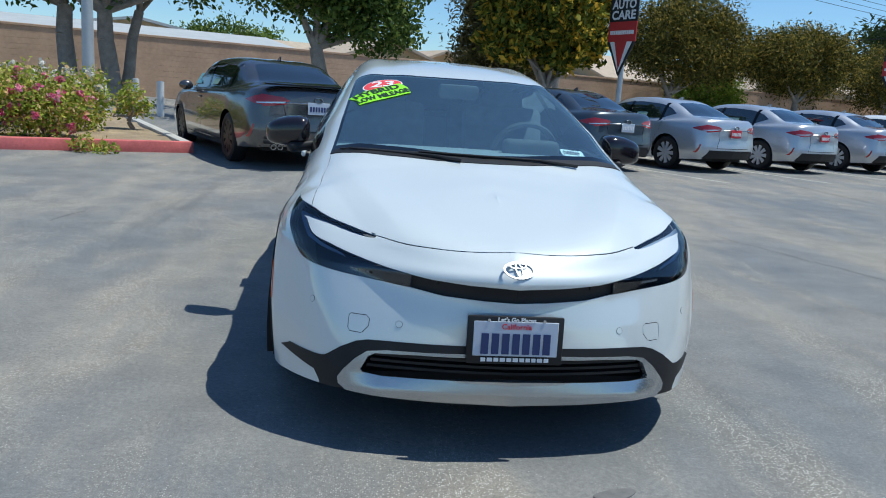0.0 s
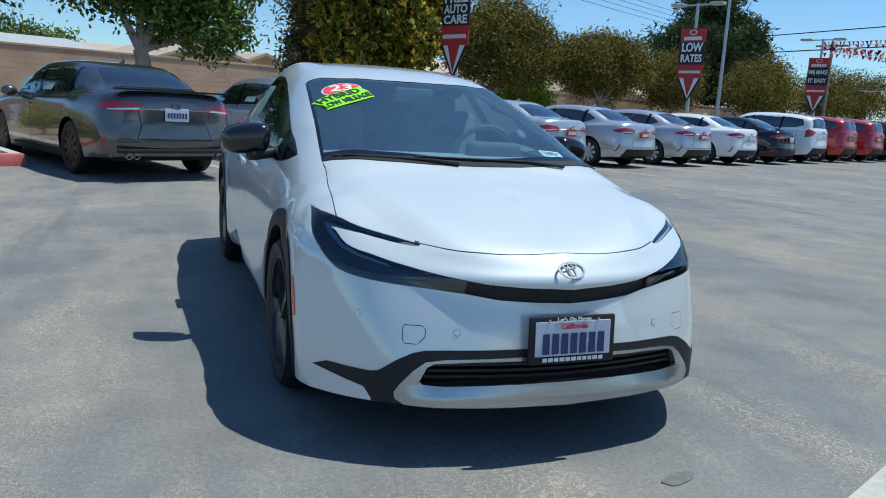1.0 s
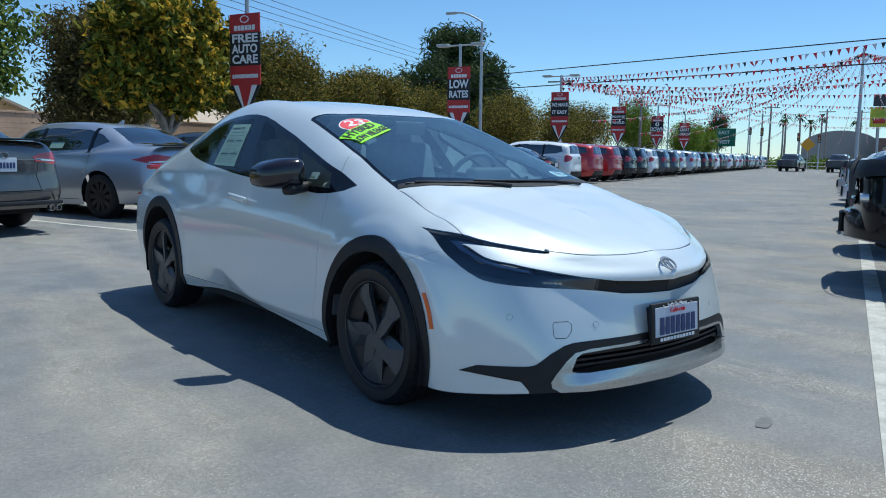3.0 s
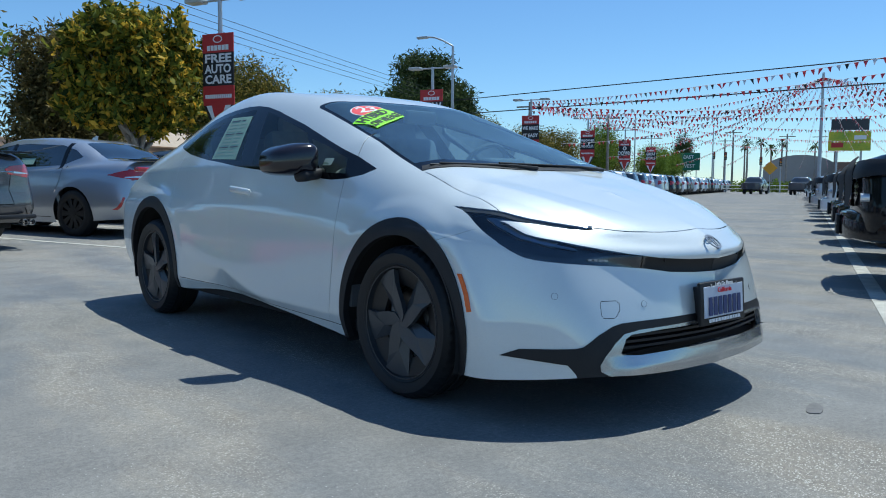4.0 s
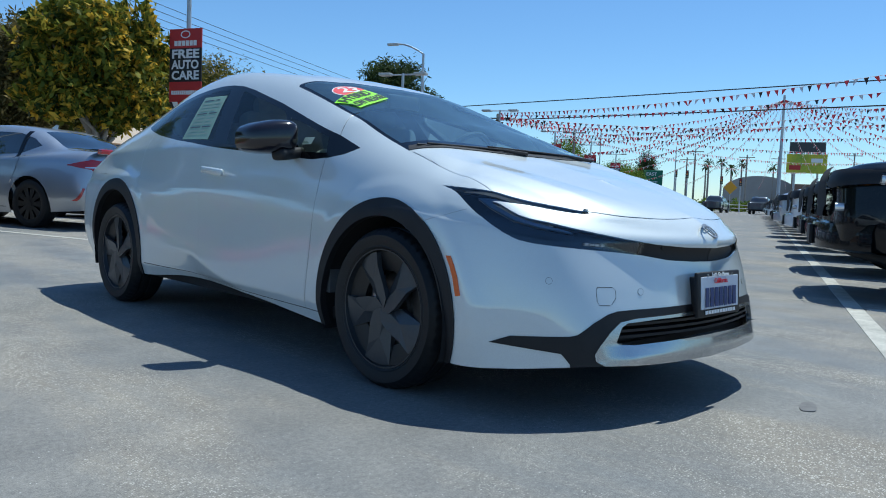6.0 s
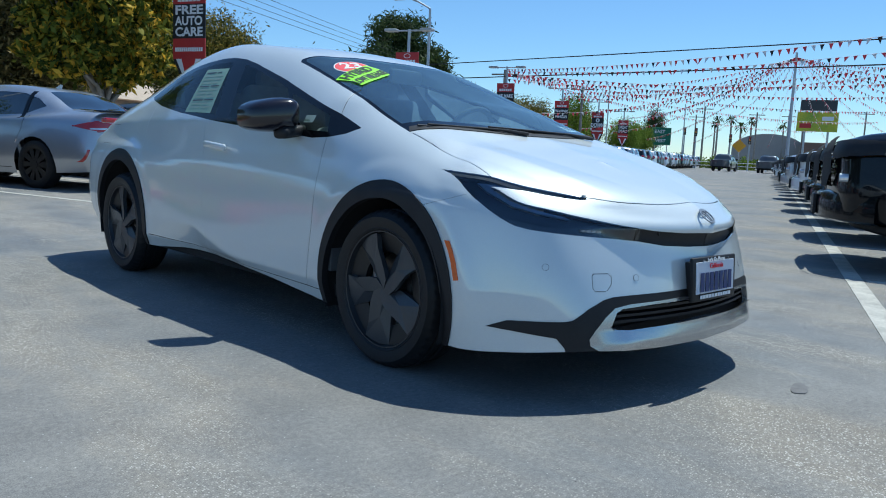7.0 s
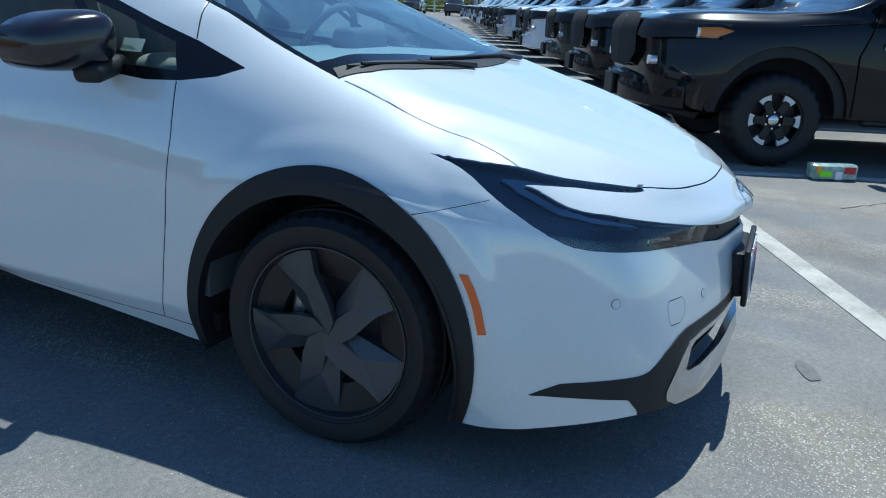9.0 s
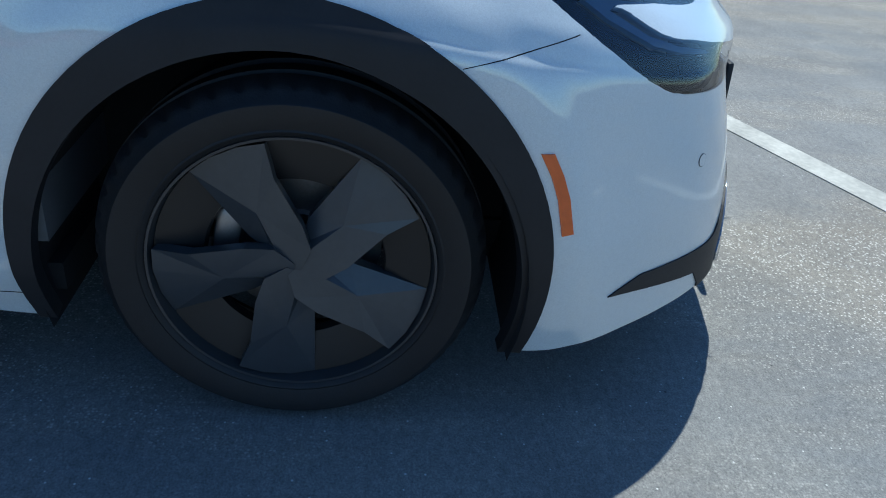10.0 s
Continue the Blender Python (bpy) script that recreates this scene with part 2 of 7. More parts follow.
def part(name, bm, material, parent=None, label="", smooth=True, sharp=40, guide=None):
    """Links a bmesh as one mesh object under a thing, or as a thing of its own."""
    me = bpy.data.meshes.new(name)
    if guide:
        bmesh.ops.triangulate(bm, faces=[f for f in bm.faces if len(f.verts) > 4], quad_method="BEAUTY", ngon_method="BEAUTY")
    bmesh.ops.recalc_face_normals(bm, faces=bm.faces)
    bm.to_mesh(me)
    bm.free()
    for m in material if isinstance(material, (list, tuple)) else (material,):
        me.materials.append(m)
    ob = new(name, me)
    if smooth:
        me.shade_smooth()
        me.set_sharp_from_angle(angle=radians(sharp))
    if guide:  # shade a cut panel by the uncut shell that it was cut from
        tree, norms, polys, coords = guide
        own = [v.normal.copy() for v in me.vertices]
        out = []
        for v, n0 in zip(me.vertices, own):
            at, nn, idx, dist = tree.find_nearest(v.co)
            if at is None or dist > 0.0045 or nn.dot(n0) < 0.2:
                out.append(n0)
                continue
            ids = polys[idx]
            ws = [1 / (1e-6 + (at - coords[q]).length_squared) for q in ids]
            out.append(sum((norms[q] * w for q, w in zip(ids, ws)), Vector()).normalized())
        me.normals_split_custom_set_from_vertices(out)
    if parent:
        ob.parent = parent
    if label:
        tagged(ob, label)
    return ob


def empty(name, m=None):
    ob = new(name)
    ob.empty_display_size = 0.2
    if m is not None:
        ob.matrix_basis = m
    return ob


def box(bm, size, m=None, bevel=0.0, segs=1):
    """Adds a box of that size, centred on m's origin, with rounded edges."""
    r = bmesh.ops.create_cube(bm, size=1, matrix=(m or Matrix()) @ Matrix.Diagonal((*size, 1)))
    if bevel:
        es = list({e for v in r["verts"] for e in v.link_edges})
        bmesh.ops.bevel(bm, geom=es, offset=bevel, segments=segs, affect="EDGES", profile=0.5)


def rod(bm, a, b, r0, r1=None, sides=10, caps=True):
    """Adds a tapered rod from a to b."""
    a, b = Vector(a), Vector(b)
    d = b - a
    m = Matrix.Translation((a + b) / 2) @ d.to_track_quat("Z", "Y").to_matrix().to_4x4()
    bmesh.ops.create_cone(bm, cap_ends=caps, segments=sides, radius1=r0, radius2=r0 if r1 is None else r1, depth=d.length, matrix=m)


def lathe(bm, profile, m=None, sides=48, close=False):
    """Turns a profile of (radius, along) round the local x axis."""
    m = m or Matrix()
    rings = []
    for r, a in profile:
        rings.append([bm.verts.new(m @ Vector((a, r * math.cos(t), r * math.sin(t)))) for t in (2 * math.pi * k / sides for k in range(sides))])
    pairs = list(zip(rings, rings[1:])) + ([(rings[-1], rings[0])] if close else [])
    for p, q in pairs:
        for k in range(sides):
            bm.faces.new((p[k], p[(k + 1) % sides], q[(k + 1) % sides], q[k]))
    return rings


def prism(bm, outline, depth, m=None, bevel=0.0):
    """Adds an outline of (x, y) pushed out along z by depth."""
    m = m or Matrix()
    lo = [bm.verts.new(m @ Vector((x, y, 0))) for x, y in outline]
    hi = [bm.verts.new(m @ Vector((x, y, depth))) for x, y in outline]
    n = len(lo)
    fs = [bm.faces.new(lo[::-1]), bm.faces.new(hi)]
    fs += [bm.faces.new((lo[i], lo[(i + 1) % n], hi[(i + 1) % n], hi[i])) for i in range(n)]
    if bevel:
        bmesh.ops.bevel(bm, geom=[e for e in fs[1].edges], offset=bevel, segments=2, affect="EDGES", profile=0.5)
    return fs


def ellipse(cx, cy, rx, ry, n=32):
    return [(cx + rx * math.cos(2 * math.pi * k / n), cy + ry * math.sin(2 * math.pi * k / n)) for k in range(n)]


def lettering(name, body, size, material, parent, m, bold=0.0, align="CENTER", stretch=1.0):
    """Letters in the built-in font, turned into a mesh."""
    c = bpy.data.curves.new(name, "FONT")
    c.body, c.size, c.align_x, c.align_y, c.extrude, c.offset = body, size, align, "CENTER", 0.0008, bold
    c.resolution_u = 3
    tmp = bpy.data.objects.new("tmp", c)
    scene.collection.objects.link(tmp)
    dg = bpy.context.evaluated_depsgraph_get()
    me = bpy.data.meshes.new_from_object(tmp.evaluated_get(dg))
    bpy.data.objects.remove(tmp)
    bpy.data.curves.remove(c)
    me.transform(Matrix.Diagonal((stretch, 1, 1, 1)))
    me.materials.clear()
    me.materials.append(material)
    ob = new(name, me)
    ob.parent = parent
    ob.matrix_basis = m
    return ob


def spline(pts, per):
    """Catmull-Rom through rows of points, per steps between two."""
    p = np.asarray(pts, float)
    p = np.concatenate([[2 * p[0] - p[1]], p, [2 * p[-1] - p[-2]]])
    t = np.linspace(0, 1, per, endpoint=False)[:, None]
    out = []
    for i in range(1, len(p) - 2):
        a, b, c, d = p[i - 1], p[i], p[i + 1], p[i + 2]
        tt = t.reshape((-1,) + (1,) * (p.ndim - 1))
        out.append(0.5 * (2 * b + (c - a) * tt + (2 * a - 5 * b + 4 * c - d) * tt**2 + (3 * b - a - 3 * c + d) * tt**3))
    return np.concatenate(out + [p[-2:-1]])


def patch(lines, nu, nv):
    """A half body shell (x <= 0) through a net of lines, as a bmesh."""
    net = np.array([np.reshape(l, (-1, 3)) for l in lines], float)
    net[..., 0] *= -1
    g = spline(spline(net, nv).transpose(1, 0, 2), nu)
    g[..., 0] = np.minimum(g[..., 0], 0)
    bm = bmesh.new()
    vs = [[bm.verts.new(p) for p in row] for row in g]
    for i in range(len(vs) - 1):
        for j in range(len(vs[0]) - 1):
            q = (vs[i][j], vs[i][j + 1], vs[i + 1][j + 1], vs[i + 1][j])
            bm.faces.new(q)
    bmesh.ops.remove_doubles(bm, verts=bm.verts, dist=0.0004)
    bmesh.ops.dissolve_degenerate(bm, dist=0.0003, edges=bm.edges)
    bmesh.ops.recalc_face_normals(bm, faces=bm.faces)
    return bm


def inside(poly, a, b):
    hit = False
    n = len(poly)
    for i in range(n):
        (x0, y0), (x1, y1) = poly[i], poly[i - 1]
        if (y0 > b) != (y1 > b) and a < (x1 - x0) * (b - y0) / (y1 - y0) + x0:
            hit = not hit
    return hit


AXES2 = {"side": (1, 2), "front": (0, 2), "top": (0, 1)}


def cut(bm, poly, view, keep=None, tag=0):
    """Cuts an outline, seen in that view, into the shell and marks the faces within it with a tag."""
    i, j = AXES2[view]
    lay = bm.faces.layers.int.get("tag") or bm.faces.layers.int.new("tag")
    keep = keep or (lambda c: True)
    los = (min(p[0] for p in poly) - 0.01, min(p[1] for p in poly) - 0.01)
    his = (max(p[0] for p in poly) + 0.01, max(p[1] for p in poly) + 0.01)
    near = [f for f in bm.faces if keep(c := f.calc_center_median()) and max(v.co[i] for v in f.verts) > los[0] and min(v.co[i] for v in f.verts) < his[0]
            and max(v.co[j] for v in f.verts) > los[1] and min(v.co[j] for v in f.verts) < his[1]]
    for k in range(len(poly)):
        a, b = poly[k - 1], poly[k]
        d = (b[0] - a[0], b[1] - a[1])
        if abs(d[0]) + abs(d[1]) < 1e-6:
            continue
        lo = (min(a[0], b[0]) - 0.002, min(a[1], b[1]) - 0.002)
        hi = (max(a[0], b[0]) + 0.002, max(a[1], b[1]) + 0.002)
        some = [f for f in near if f.is_valid and max(v.co[i] for v in f.verts) > lo[0] and min(v.co[i] for v in f.verts) < hi[0]
                and max(v.co[j] for v in f.verts) > lo[1] and min(v.co[j] for v in f.verts) < hi[1]]
        if not some:
            continue
        co, no = [0.0] * 3, [0.0] * 3
        co[i], co[j], no[i], no[j] = a[0], a[1], -d[1], d[0]
        geom = list({g for f in some for g in (f, *f.edges, *f.verts)})
        r = bmesh.ops.bisect_plane(bm, geom=geom, dist=1e-5, plane_co=co, plane_no=no)
        near = [f for f in near if f.is_valid] + [g for g in r["geom"] if isinstance(g, bmesh.types.BMFace)]
        near = list(set(near))
    for f in near:
        if f.is_valid:
            c = f.calc_center_median()
            if keep(c) and inside(poly, c[i], c[j]):
                f[lay] = tag
    return tag


def take(bm, tags):
    """The faces with those tags, as a new bmesh."""
    lay = bm.faces.layers.int["tag"]
    out = bmesh.new()
    vm = {}
    for f in bm.faces:
        if f[lay] in tags:
            for v in f.verts:
                if v not in vm:
                    vm[v] = out.verts.new(v.co)
            try:
                out.faces.new([vm[v] for v in f.verts])
            except ValueError:
                pass
    return out


def mirrored(bm, join=True):
    """The shell's other half: joined to it, or alone as a copy."""
    cp = bm.copy()
    if join:
        r = bmesh.ops.duplicate(bm, geom=bm.faces[:] + bm.edges[:] + bm.verts[:])
        vs = [g for g in r["geom"] if isinstance(g, bmesh.types.BMVert)]
        for v in vs:
            v.co.x *= -1
        bmesh.ops.reverse_faces(bm, faces=[g for g in r["geom"] if isinstance(g, bmesh.types.BMFace)])
        bmesh.ops.remove_doubles(bm, verts=[v for v in bm.verts if abs(v.co.x) < 0.002], dist=0.001)
        cp.free()
        return bm
    for v in cp.verts:
        v.co.x *= -1
    bmesh.ops.reverse_faces(cp, faces=cp.faces[:])
    return cp


def thicken(bm, t):
    """Gives a shell thickness t, inwards for a negative t."""
    bmesh.ops.dissolve_degenerate(bm, dist=0.0002, edges=bm.edges[:])
    bmesh.ops.recalc_face_normals(bm, faces=bm.faces[:])
    bm.normal_update()
    outer = list(bm.faces)
    rim = [e for e in bm.edges if len(e.link_faces) == 1]
    twin = {v: bm.verts.new(v.co + v.normal * t) for v in list(bm.verts)}
    for f in outer:
        bm.faces.new([twin[v] for v in reversed(f.verts)])
    for e in rim:
        l = e.link_loops[0]
        a, b = l.vert, l.link_loop_next.vert
        bm.faces.new((b, a, twin[a], twin[b]))
    return bm


def shift(bm, d):
    """Moves a shell outwards along its normals."""
    bm.normal_update()
    for v, n in [(v, v.normal.copy()) for v in bm.verts]:
        v.co += n * d
    return bm


def arc(cx, cy, r, a0, a1, n):
    return [(cx + r * math.cos(radians(a0 + (a1 - a0) * k / (n - 1))), cy + r * math.sin(radians(a0 + (a1 - a0) * k / (n - 1)))) for k in range(n)]


def guide_of(bm):
    """What part() needs to shade panels by a whole shell."""
    from mathutils.bvhtree import BVHTree
    bm.normal_update()
    bm.verts.index_update()
    bm.faces.index_update()
    return BVHTree.FromBMesh(bm), [v.normal.copy() for v in bm.verts], [[v.index for v in f.verts] for f in bm.faces], [v.co.copy() for v in bm.verts]


def band(poly, w):
    """An outline round a line of points, w wide."""
    p = [Vector(q) for q in poly]
    left, right = [], []
    for k in range(len(p)):
        d = (p[min(k + 1, len(p) - 1)] - p[max(k - 1, 0)]).normalized()
        n = Vector((-d.y, d.x)) * w / 2
        left.append(tuple(p[k] + n))
        right.append(tuple(p[k] - n))
    return left + right[::-1]


def seams(bm, lines, view, keep, w=0.005, tag=90):
    """Cuts panel gaps along lines into the shell."""
    for l in lines:
        for a, b in zip(l, l[1:]):
            cut(bm, band([a, b], w), view, keep, tag)


def drape(ob, tree, m, off):
    """Lays a flat mesh, drawn in the plane of m, onto a surface along m's z."""
    n = (m.to_3x3() @ Vector((0, 0, 1))).normalized()
    for v in ob.data.vertices:
        p = m @ Vector((v.co.x, v.co.y, 0))
        h = tree.ray_cast(p + n * 0.4, -n)
        up = 0.0006 if v.co.z > 0.0001 else 0.0
        v.co = (h[0] if h[0] else p) + n * (off + up)
    ob.matrix_basis = Matrix()


def sheet(name, outline, material, parent, step=0.03, label=""):
    """A flat outline cut into small faces, so that it can be draped."""
    bm = bmesh.new()
    bm.faces.new([bm.verts.new((x, y, 0)) for x, y in outline])
    for ax in (0, 1):
        lo, hi = min(p[ax] for p in outline), max(p[ax] for p in outline)
        k = lo + step
        while k < hi:
            co, no = [0, 0, 0], [0, 0, 0]
            co[ax], no[ax] = k, 1
            bmesh.ops.bisect_plane(bm, geom=bm.faces[:] + bm.edges[:] + bm.verts[:], plane_co=co, plane_no=no)
            k += step
    return part(name, bm, material, parent, label)


def bars(name, widths, h, gap, material, parent, m):
    """A row of plain bars in place of lettering."""
    x = -(sum(widths) + gap * (len(widths) - 1)) / 2
    for w in widths:
        bm = bmesh.new()
        box(bm, (w, h, 0.0016), Matrix.Translation((x + w / 2, 0, 0)))
        o = part(name, bm, material, parent, smooth=False)
        o.matrix_basis = m
        x += w + gap


def curved(pts, corners, per=5):
    """Rounds the runs of a closed outline between its corners, given by index."""
    out = []
    for a, b in zip(corners, corners[1:] + corners[:1]):
        run = pts[a:b + 1] if b > a else pts[a:] + pts[:b + 1]
        q = spline(run, per if len(run) > 2 else 1)
        out += [tuple(p) for p in q[:-1]]
    return out


def tube(bm, pts, r, sides=6):
    """One unbroken tube along a line of points."""
    rings = []
    for k, p in enumerate(pts):
        d = (pts[min(k + 1, len(pts) - 1)] - pts[max(k - 1, 0)]).normalized()
        a = d.cross(Vector((0, 0, 1))).normalized()
        b = d.cross(a)
        rings.append([bm.verts.new(p + (a * math.cos(t) + b * math.sin(t)) * r) for t in (2 * math.pi * q / sides for q in range(sides))])
    for p, q in zip(rings, rings[1:]):
        for k in range(sides):
            bm.faces.new((p[k], p[(k + 1) % sides], q[(k + 1) % sides], q[k]))
    bm.faces.new(rings[0][::-1])
    bm.faces.new(rings[-1])

# ---- ground ----
def ground_z(x, y):
    """The lot lies level, but rises gently towards the kerb behind the saloon cars."""
    p = Vector((x, y, 0))
    u, v = p.dot(LU), p.dot(LV)
    t = min(1.0, max(0.0, (11 - u) / 9))
    return 0.018 * max(0.0, min(v, 40) - 4.5) * t * t * (3 - 2 * t) if v > 4.5 else 0.0


def on_ground(u, v, turn=0.0):
    """A pose on the ground at a place in the lot, turned from the rows' heading."""
    p = lot(u, v)
    return Matrix.Translation((p.x, p.y, ground_z(p.x, p.y))) @ Matrix.Rotation(LOT + radians(turn), 4, "Z")


bm = bmesh.new()
steps = [-600, -300, -120, -60, -30] + [-20 + 1.25 * k for k in range(57)] + [60, 80, 120, 200, 350, 600]
grid = [[bm.verts.new((p.x, p.y, ground_z(p.x, p.y))) for p in (lot(a, b) for b in steps)] for a in steps]
for i in range(len(steps) - 1):
    for j in range(len(steps) - 1):
        bm.faces.new((grid[i][j], grid[i + 1][j], grid[i + 1][j + 1], grid[i][j + 1]))
tagged(part("ground", bm, M_ASPHALT), "worn light grey asphalt of a car lot", "ground", kind="structure")


def stripe(u0, v0, u1, v1, w=0.11, name="parking_line"):
    bm = bmesh.new()
    n = max(1, int(abs(v1 - v0) / 1.2))
    d = (lot(u1, v1) - lot(u0, v0)).normalized()
    s = Vector((-d.y, d.x, 0)) * w / 2
    rows = []
    for k in range(n + 1):
        p = lot(u0 + (u1 - u0) * k / n, v0 + (v1 - v0) * k / n)
        rows.append([bm.verts.new(Vector((q.x, q.y, ground_z(q.x, q.y) + h))) for q, h in ((p - s, -.01), (p - s, .004), (p + s, .004), (p + s, -.01))])
    for a, b in zip(rows, rows[1:]):
        for q in range(3):
            bm.faces.new((a[q], a[q + 1], b[q + 1], b[q]))
    return tagged(part(name, bm, M_LINE, smooth=False), "worn white painted line on asphalt", "parking line", kind="structure")


stripe(-1.6, -0.76, 95, -1.5, 0.12)
for k in range(14):
    stripe(3.55 + 2.75 * k, -0.88, 3.55 + 2.75 * k, -5.8, 0.10)
for k in range(1, 16):
    stripe(0.95 + 2.92 * k, 7.0, 0.95 + 2.92 * k, 12.5, 0.10)
# an oil spot and hairline cracks in front of the white car
bm = bmesh.new()
prism(bm, [(.075 * math.cos(a) * (1 + .12 * math.sin(3 * a + 1)), .032 * math.sin(a) * (1 + .1 * math.cos(2 * a))) for a in (2 * math.pi * k / 28 for k in range(28))], .0035, Matrix.Translation((.315, -.19, 0)) @ Matrix.Rotation(radians(20), 4, "Z"))
tagged(part("oil_stain", bm, mat("oil_stain", (0.165, 0.16, 0.155), 0.8, var=0.3, scale=30), smooth=False), "small dark oil stain on the asphalt", "stain", kind="structure")
M_CRACK = mat("crack", (0.05, 0.05, 0.052), 0.9)
rnd = random.Random(4)
for pts in ([(2.84, 5.14), (3.1, 4.3), (3.3, 3.7), (3.55, 3.1)], [(3.0, -.35), (3.35, -.62), (3.6, -1.0), (4.1, -1.3)], [(-3.4, 1.2), (-3.0, 3.0), (-2.8, 4.6)]):
    line = []
    for a, b in zip(pts, pts[1:]):
        for k in range(8):
            t = k / 8
            line.append((a[0] + (b[0] - a[0]) * t + rnd.uniform(-.03, .03), a[1] + (b[1] - a[1]) * t + rnd.uniform(-.03, .03)))
    bm = bmesh.new()
    w = band(line, 0.007)
    n = len(line)
    vs = [bm.verts.new((x, y, ground_z(x, y) + .0025)) for x, y in w]
    for k in range(n - 1):
        bm.faces.new((vs[k], vs[k + 1], vs[2 * n - 2 - k], vs[2 * n - 1 - k]))
    tagged(part("asphalt_crack", bm, M_CRACK, smooth=False), "thin dark crack in the asphalt", "crack", kind="structure")

# ---- the white hatchback ----
def hatch_net():
    """Lines of the shell from the sill up to the roof's middle; each runs from the nose round the side to the tail."""
    A = [0, .07, .185, .30, .085, .19, .56, .15, .195, .73, .36, .17, .795, .54, .16, .80, .925, .17, .82, 1.33, .18, .83, 2.0, .235, .83, 2.75, .245, .82, 3.25, .21, .80, 3.675, .22, .78, 4.15, .24, .70, 4.42, .26, .40, 4.55, .28, 0, 4.58, .28]
    B = [0, .045, .30, .30, .075, .30, .585, .175, .30, .755, .40, .30, .81, .55, .30, .84, .925, .30, .845, 1.33, .30, .865, 2.0, .32, .865, 2.75, .32, .855, 3.25, .31, .85, 3.675, .32, .82, 4.15, .34, .74, 4.43, .36, .42, 4.57, .36, 0, 4.60, .36]
    C = [0, .055, .43, .30, .095, .43, .60, .215, .44, .765, .43, .45, .82, .58, .45, .855, .925, .46, .845, 1.33, .45, .83, 2.0, .46, .835, 2.75, .46, .865, 3.25, .47, .875, 3.675, .48, .845, 4.15, .48, .75, 4.45, .48, .42, 4.59, .48, 0, 4.62, .48]
    D = [0, .066, .535, .30, .122, .54, .61, .265, .575, .755, .46, .60, .81, .62, .62, .84, .925, .64, .84, 1.33, .60, .83, 2.0, .61, .835, 2.75, .62, .85, 3.25, .65, .87, 3.675, .68, .84, 4.15, .68, .73, 4.46, .66, .40, 4.60, .65, 0, 4.63, .65]
    N = [0, .050, .592, .30, .118, .597, .61, .285, .612, .75, .475, .642, .80, .64, .662, .83, .925, .69, .835, 1.33, .67, .83, 2.0, .68, .836, 2.75, .70, .838, 3.25, .73, .845, 3.675, .76, .81, 4.15, .76, .70, 4.465, .73, .39, 4.60, .72, 0, 4.63, .72]
    E = [0, .078, .63, .30, .152, .635, .60, .32, .655, .735, .50, .69, .785, .66, .71, .81, .925, .755, .825, 1.33, .75, .83, 2.0, .76, .835, 2.75, .785, .82, 3.25, .81, .81, 3.675, .84, .77, 4.15, .84, .66, 4.47, .80, .38, 4.60, .79, 0, 4.63, .79]
    F = [0, .15, .68, .30, .215, .69, .56, .39, .715, .68, .53, .755, .735, .66, .765, .75, .925, .83, .79, 1.33, .868, .795, 2.0, .885, .775, 2.75, .945, .73, 3.25, 1.0, .66, 3.675, 1.04, .60, 4.15, 1.0, .50, 4.42, .97, .30, 4.50, .97, 0, 4.53, .98]
    G = [0, .25, .715, .27, .31, .73, .46, .46, .765, .58, .60, .80, .64, .72, .825, .66, .92, .885, .635, 1.33, 1.02, .57, 2.0, 1.215, .53, 2.75, 1.315, .51, 3.25, 1.29, .48, 3.675, 1.20, .43, 4.15, 1.07, .36, 4.38, 1.0, .22, 4.47, 1.0, 0, 4.50, 1.0]
    H = [0, .40, .76, .18, .45, .775, .28, .56, .805, .33, .68, .835, .36, .80, .87, .37, .95, .925, .36, 1.33, 1.06, .34, 2.0, 1.29, .30, 2.75, 1.36, .29, 3.25, 1.345, .27, 3.675, 1.265, .24, 4.15, 1.11, .20, 4.36, 1.02, .12, 4.44, 1.0, 0, 4.47, 1.0]
    I = [0, .55, .81, 0, .60, .82, 0, .66, .84, 0, .75, .865, 0, .84, .895, 0, .96, .93, 0, 1.33, 1.075, 0, 2.0, 1.305, 0, 2.75, 1.37, 0, 3.25, 1.355, 0, 3.675, 1.275, 0, 4.15, 1.12, 0, 4.34, 1.03, 0, 4.42, 1.0, 0, 4.46, 1.0]
    return [A, B, C, D, N, E, F, G, H, I]



car = empty("hatchback_car")
tagged(car, "pearl white hatchback with dark grey wheel covers and lime window sticker", "car")
shell = patch(hatch_net(), 20, 12)
FW, RW = 0.930, 3.675
ARCHES = ((0.939, 0.300, 0.408, 0.945, 0.272, 0.369), (3.675, 0.340, 0.410, 3.681, 0.312, 0.371))  # outer and inner edge of the arch cladding: y, z, r
def relax(bm, axis, weight, rounds):
    """Evens out one coordinate of a shell where weight says so."""
    bm.verts.index_update()
    co = np.array([v.co[:] for v in bm.verts])
    ed = np.array([[v.index for v in e.verts] for e in bm.edges])
    w = np.array([weight(*p) for p in co])
    deg = np.bincount(ed.ravel(), minlength=len(co))
    x = co[:, axis].copy()
    for _ in range(rounds):
        acc = np.bincount(ed[:, 0], x[ed[:, 1]], len(co)) + np.bincount(ed[:, 1], x[ed[:, 0]], len(co))
        x += 0.7 * w * (acc / deg - x)
    for v, q in zip(bm.verts, x):
        v.co[axis] = q


def ease(a, b, x):
    t = min(1.0, max(0.0, (x - a) / (b - a)))
    return t * t * (3 - 2 * t)


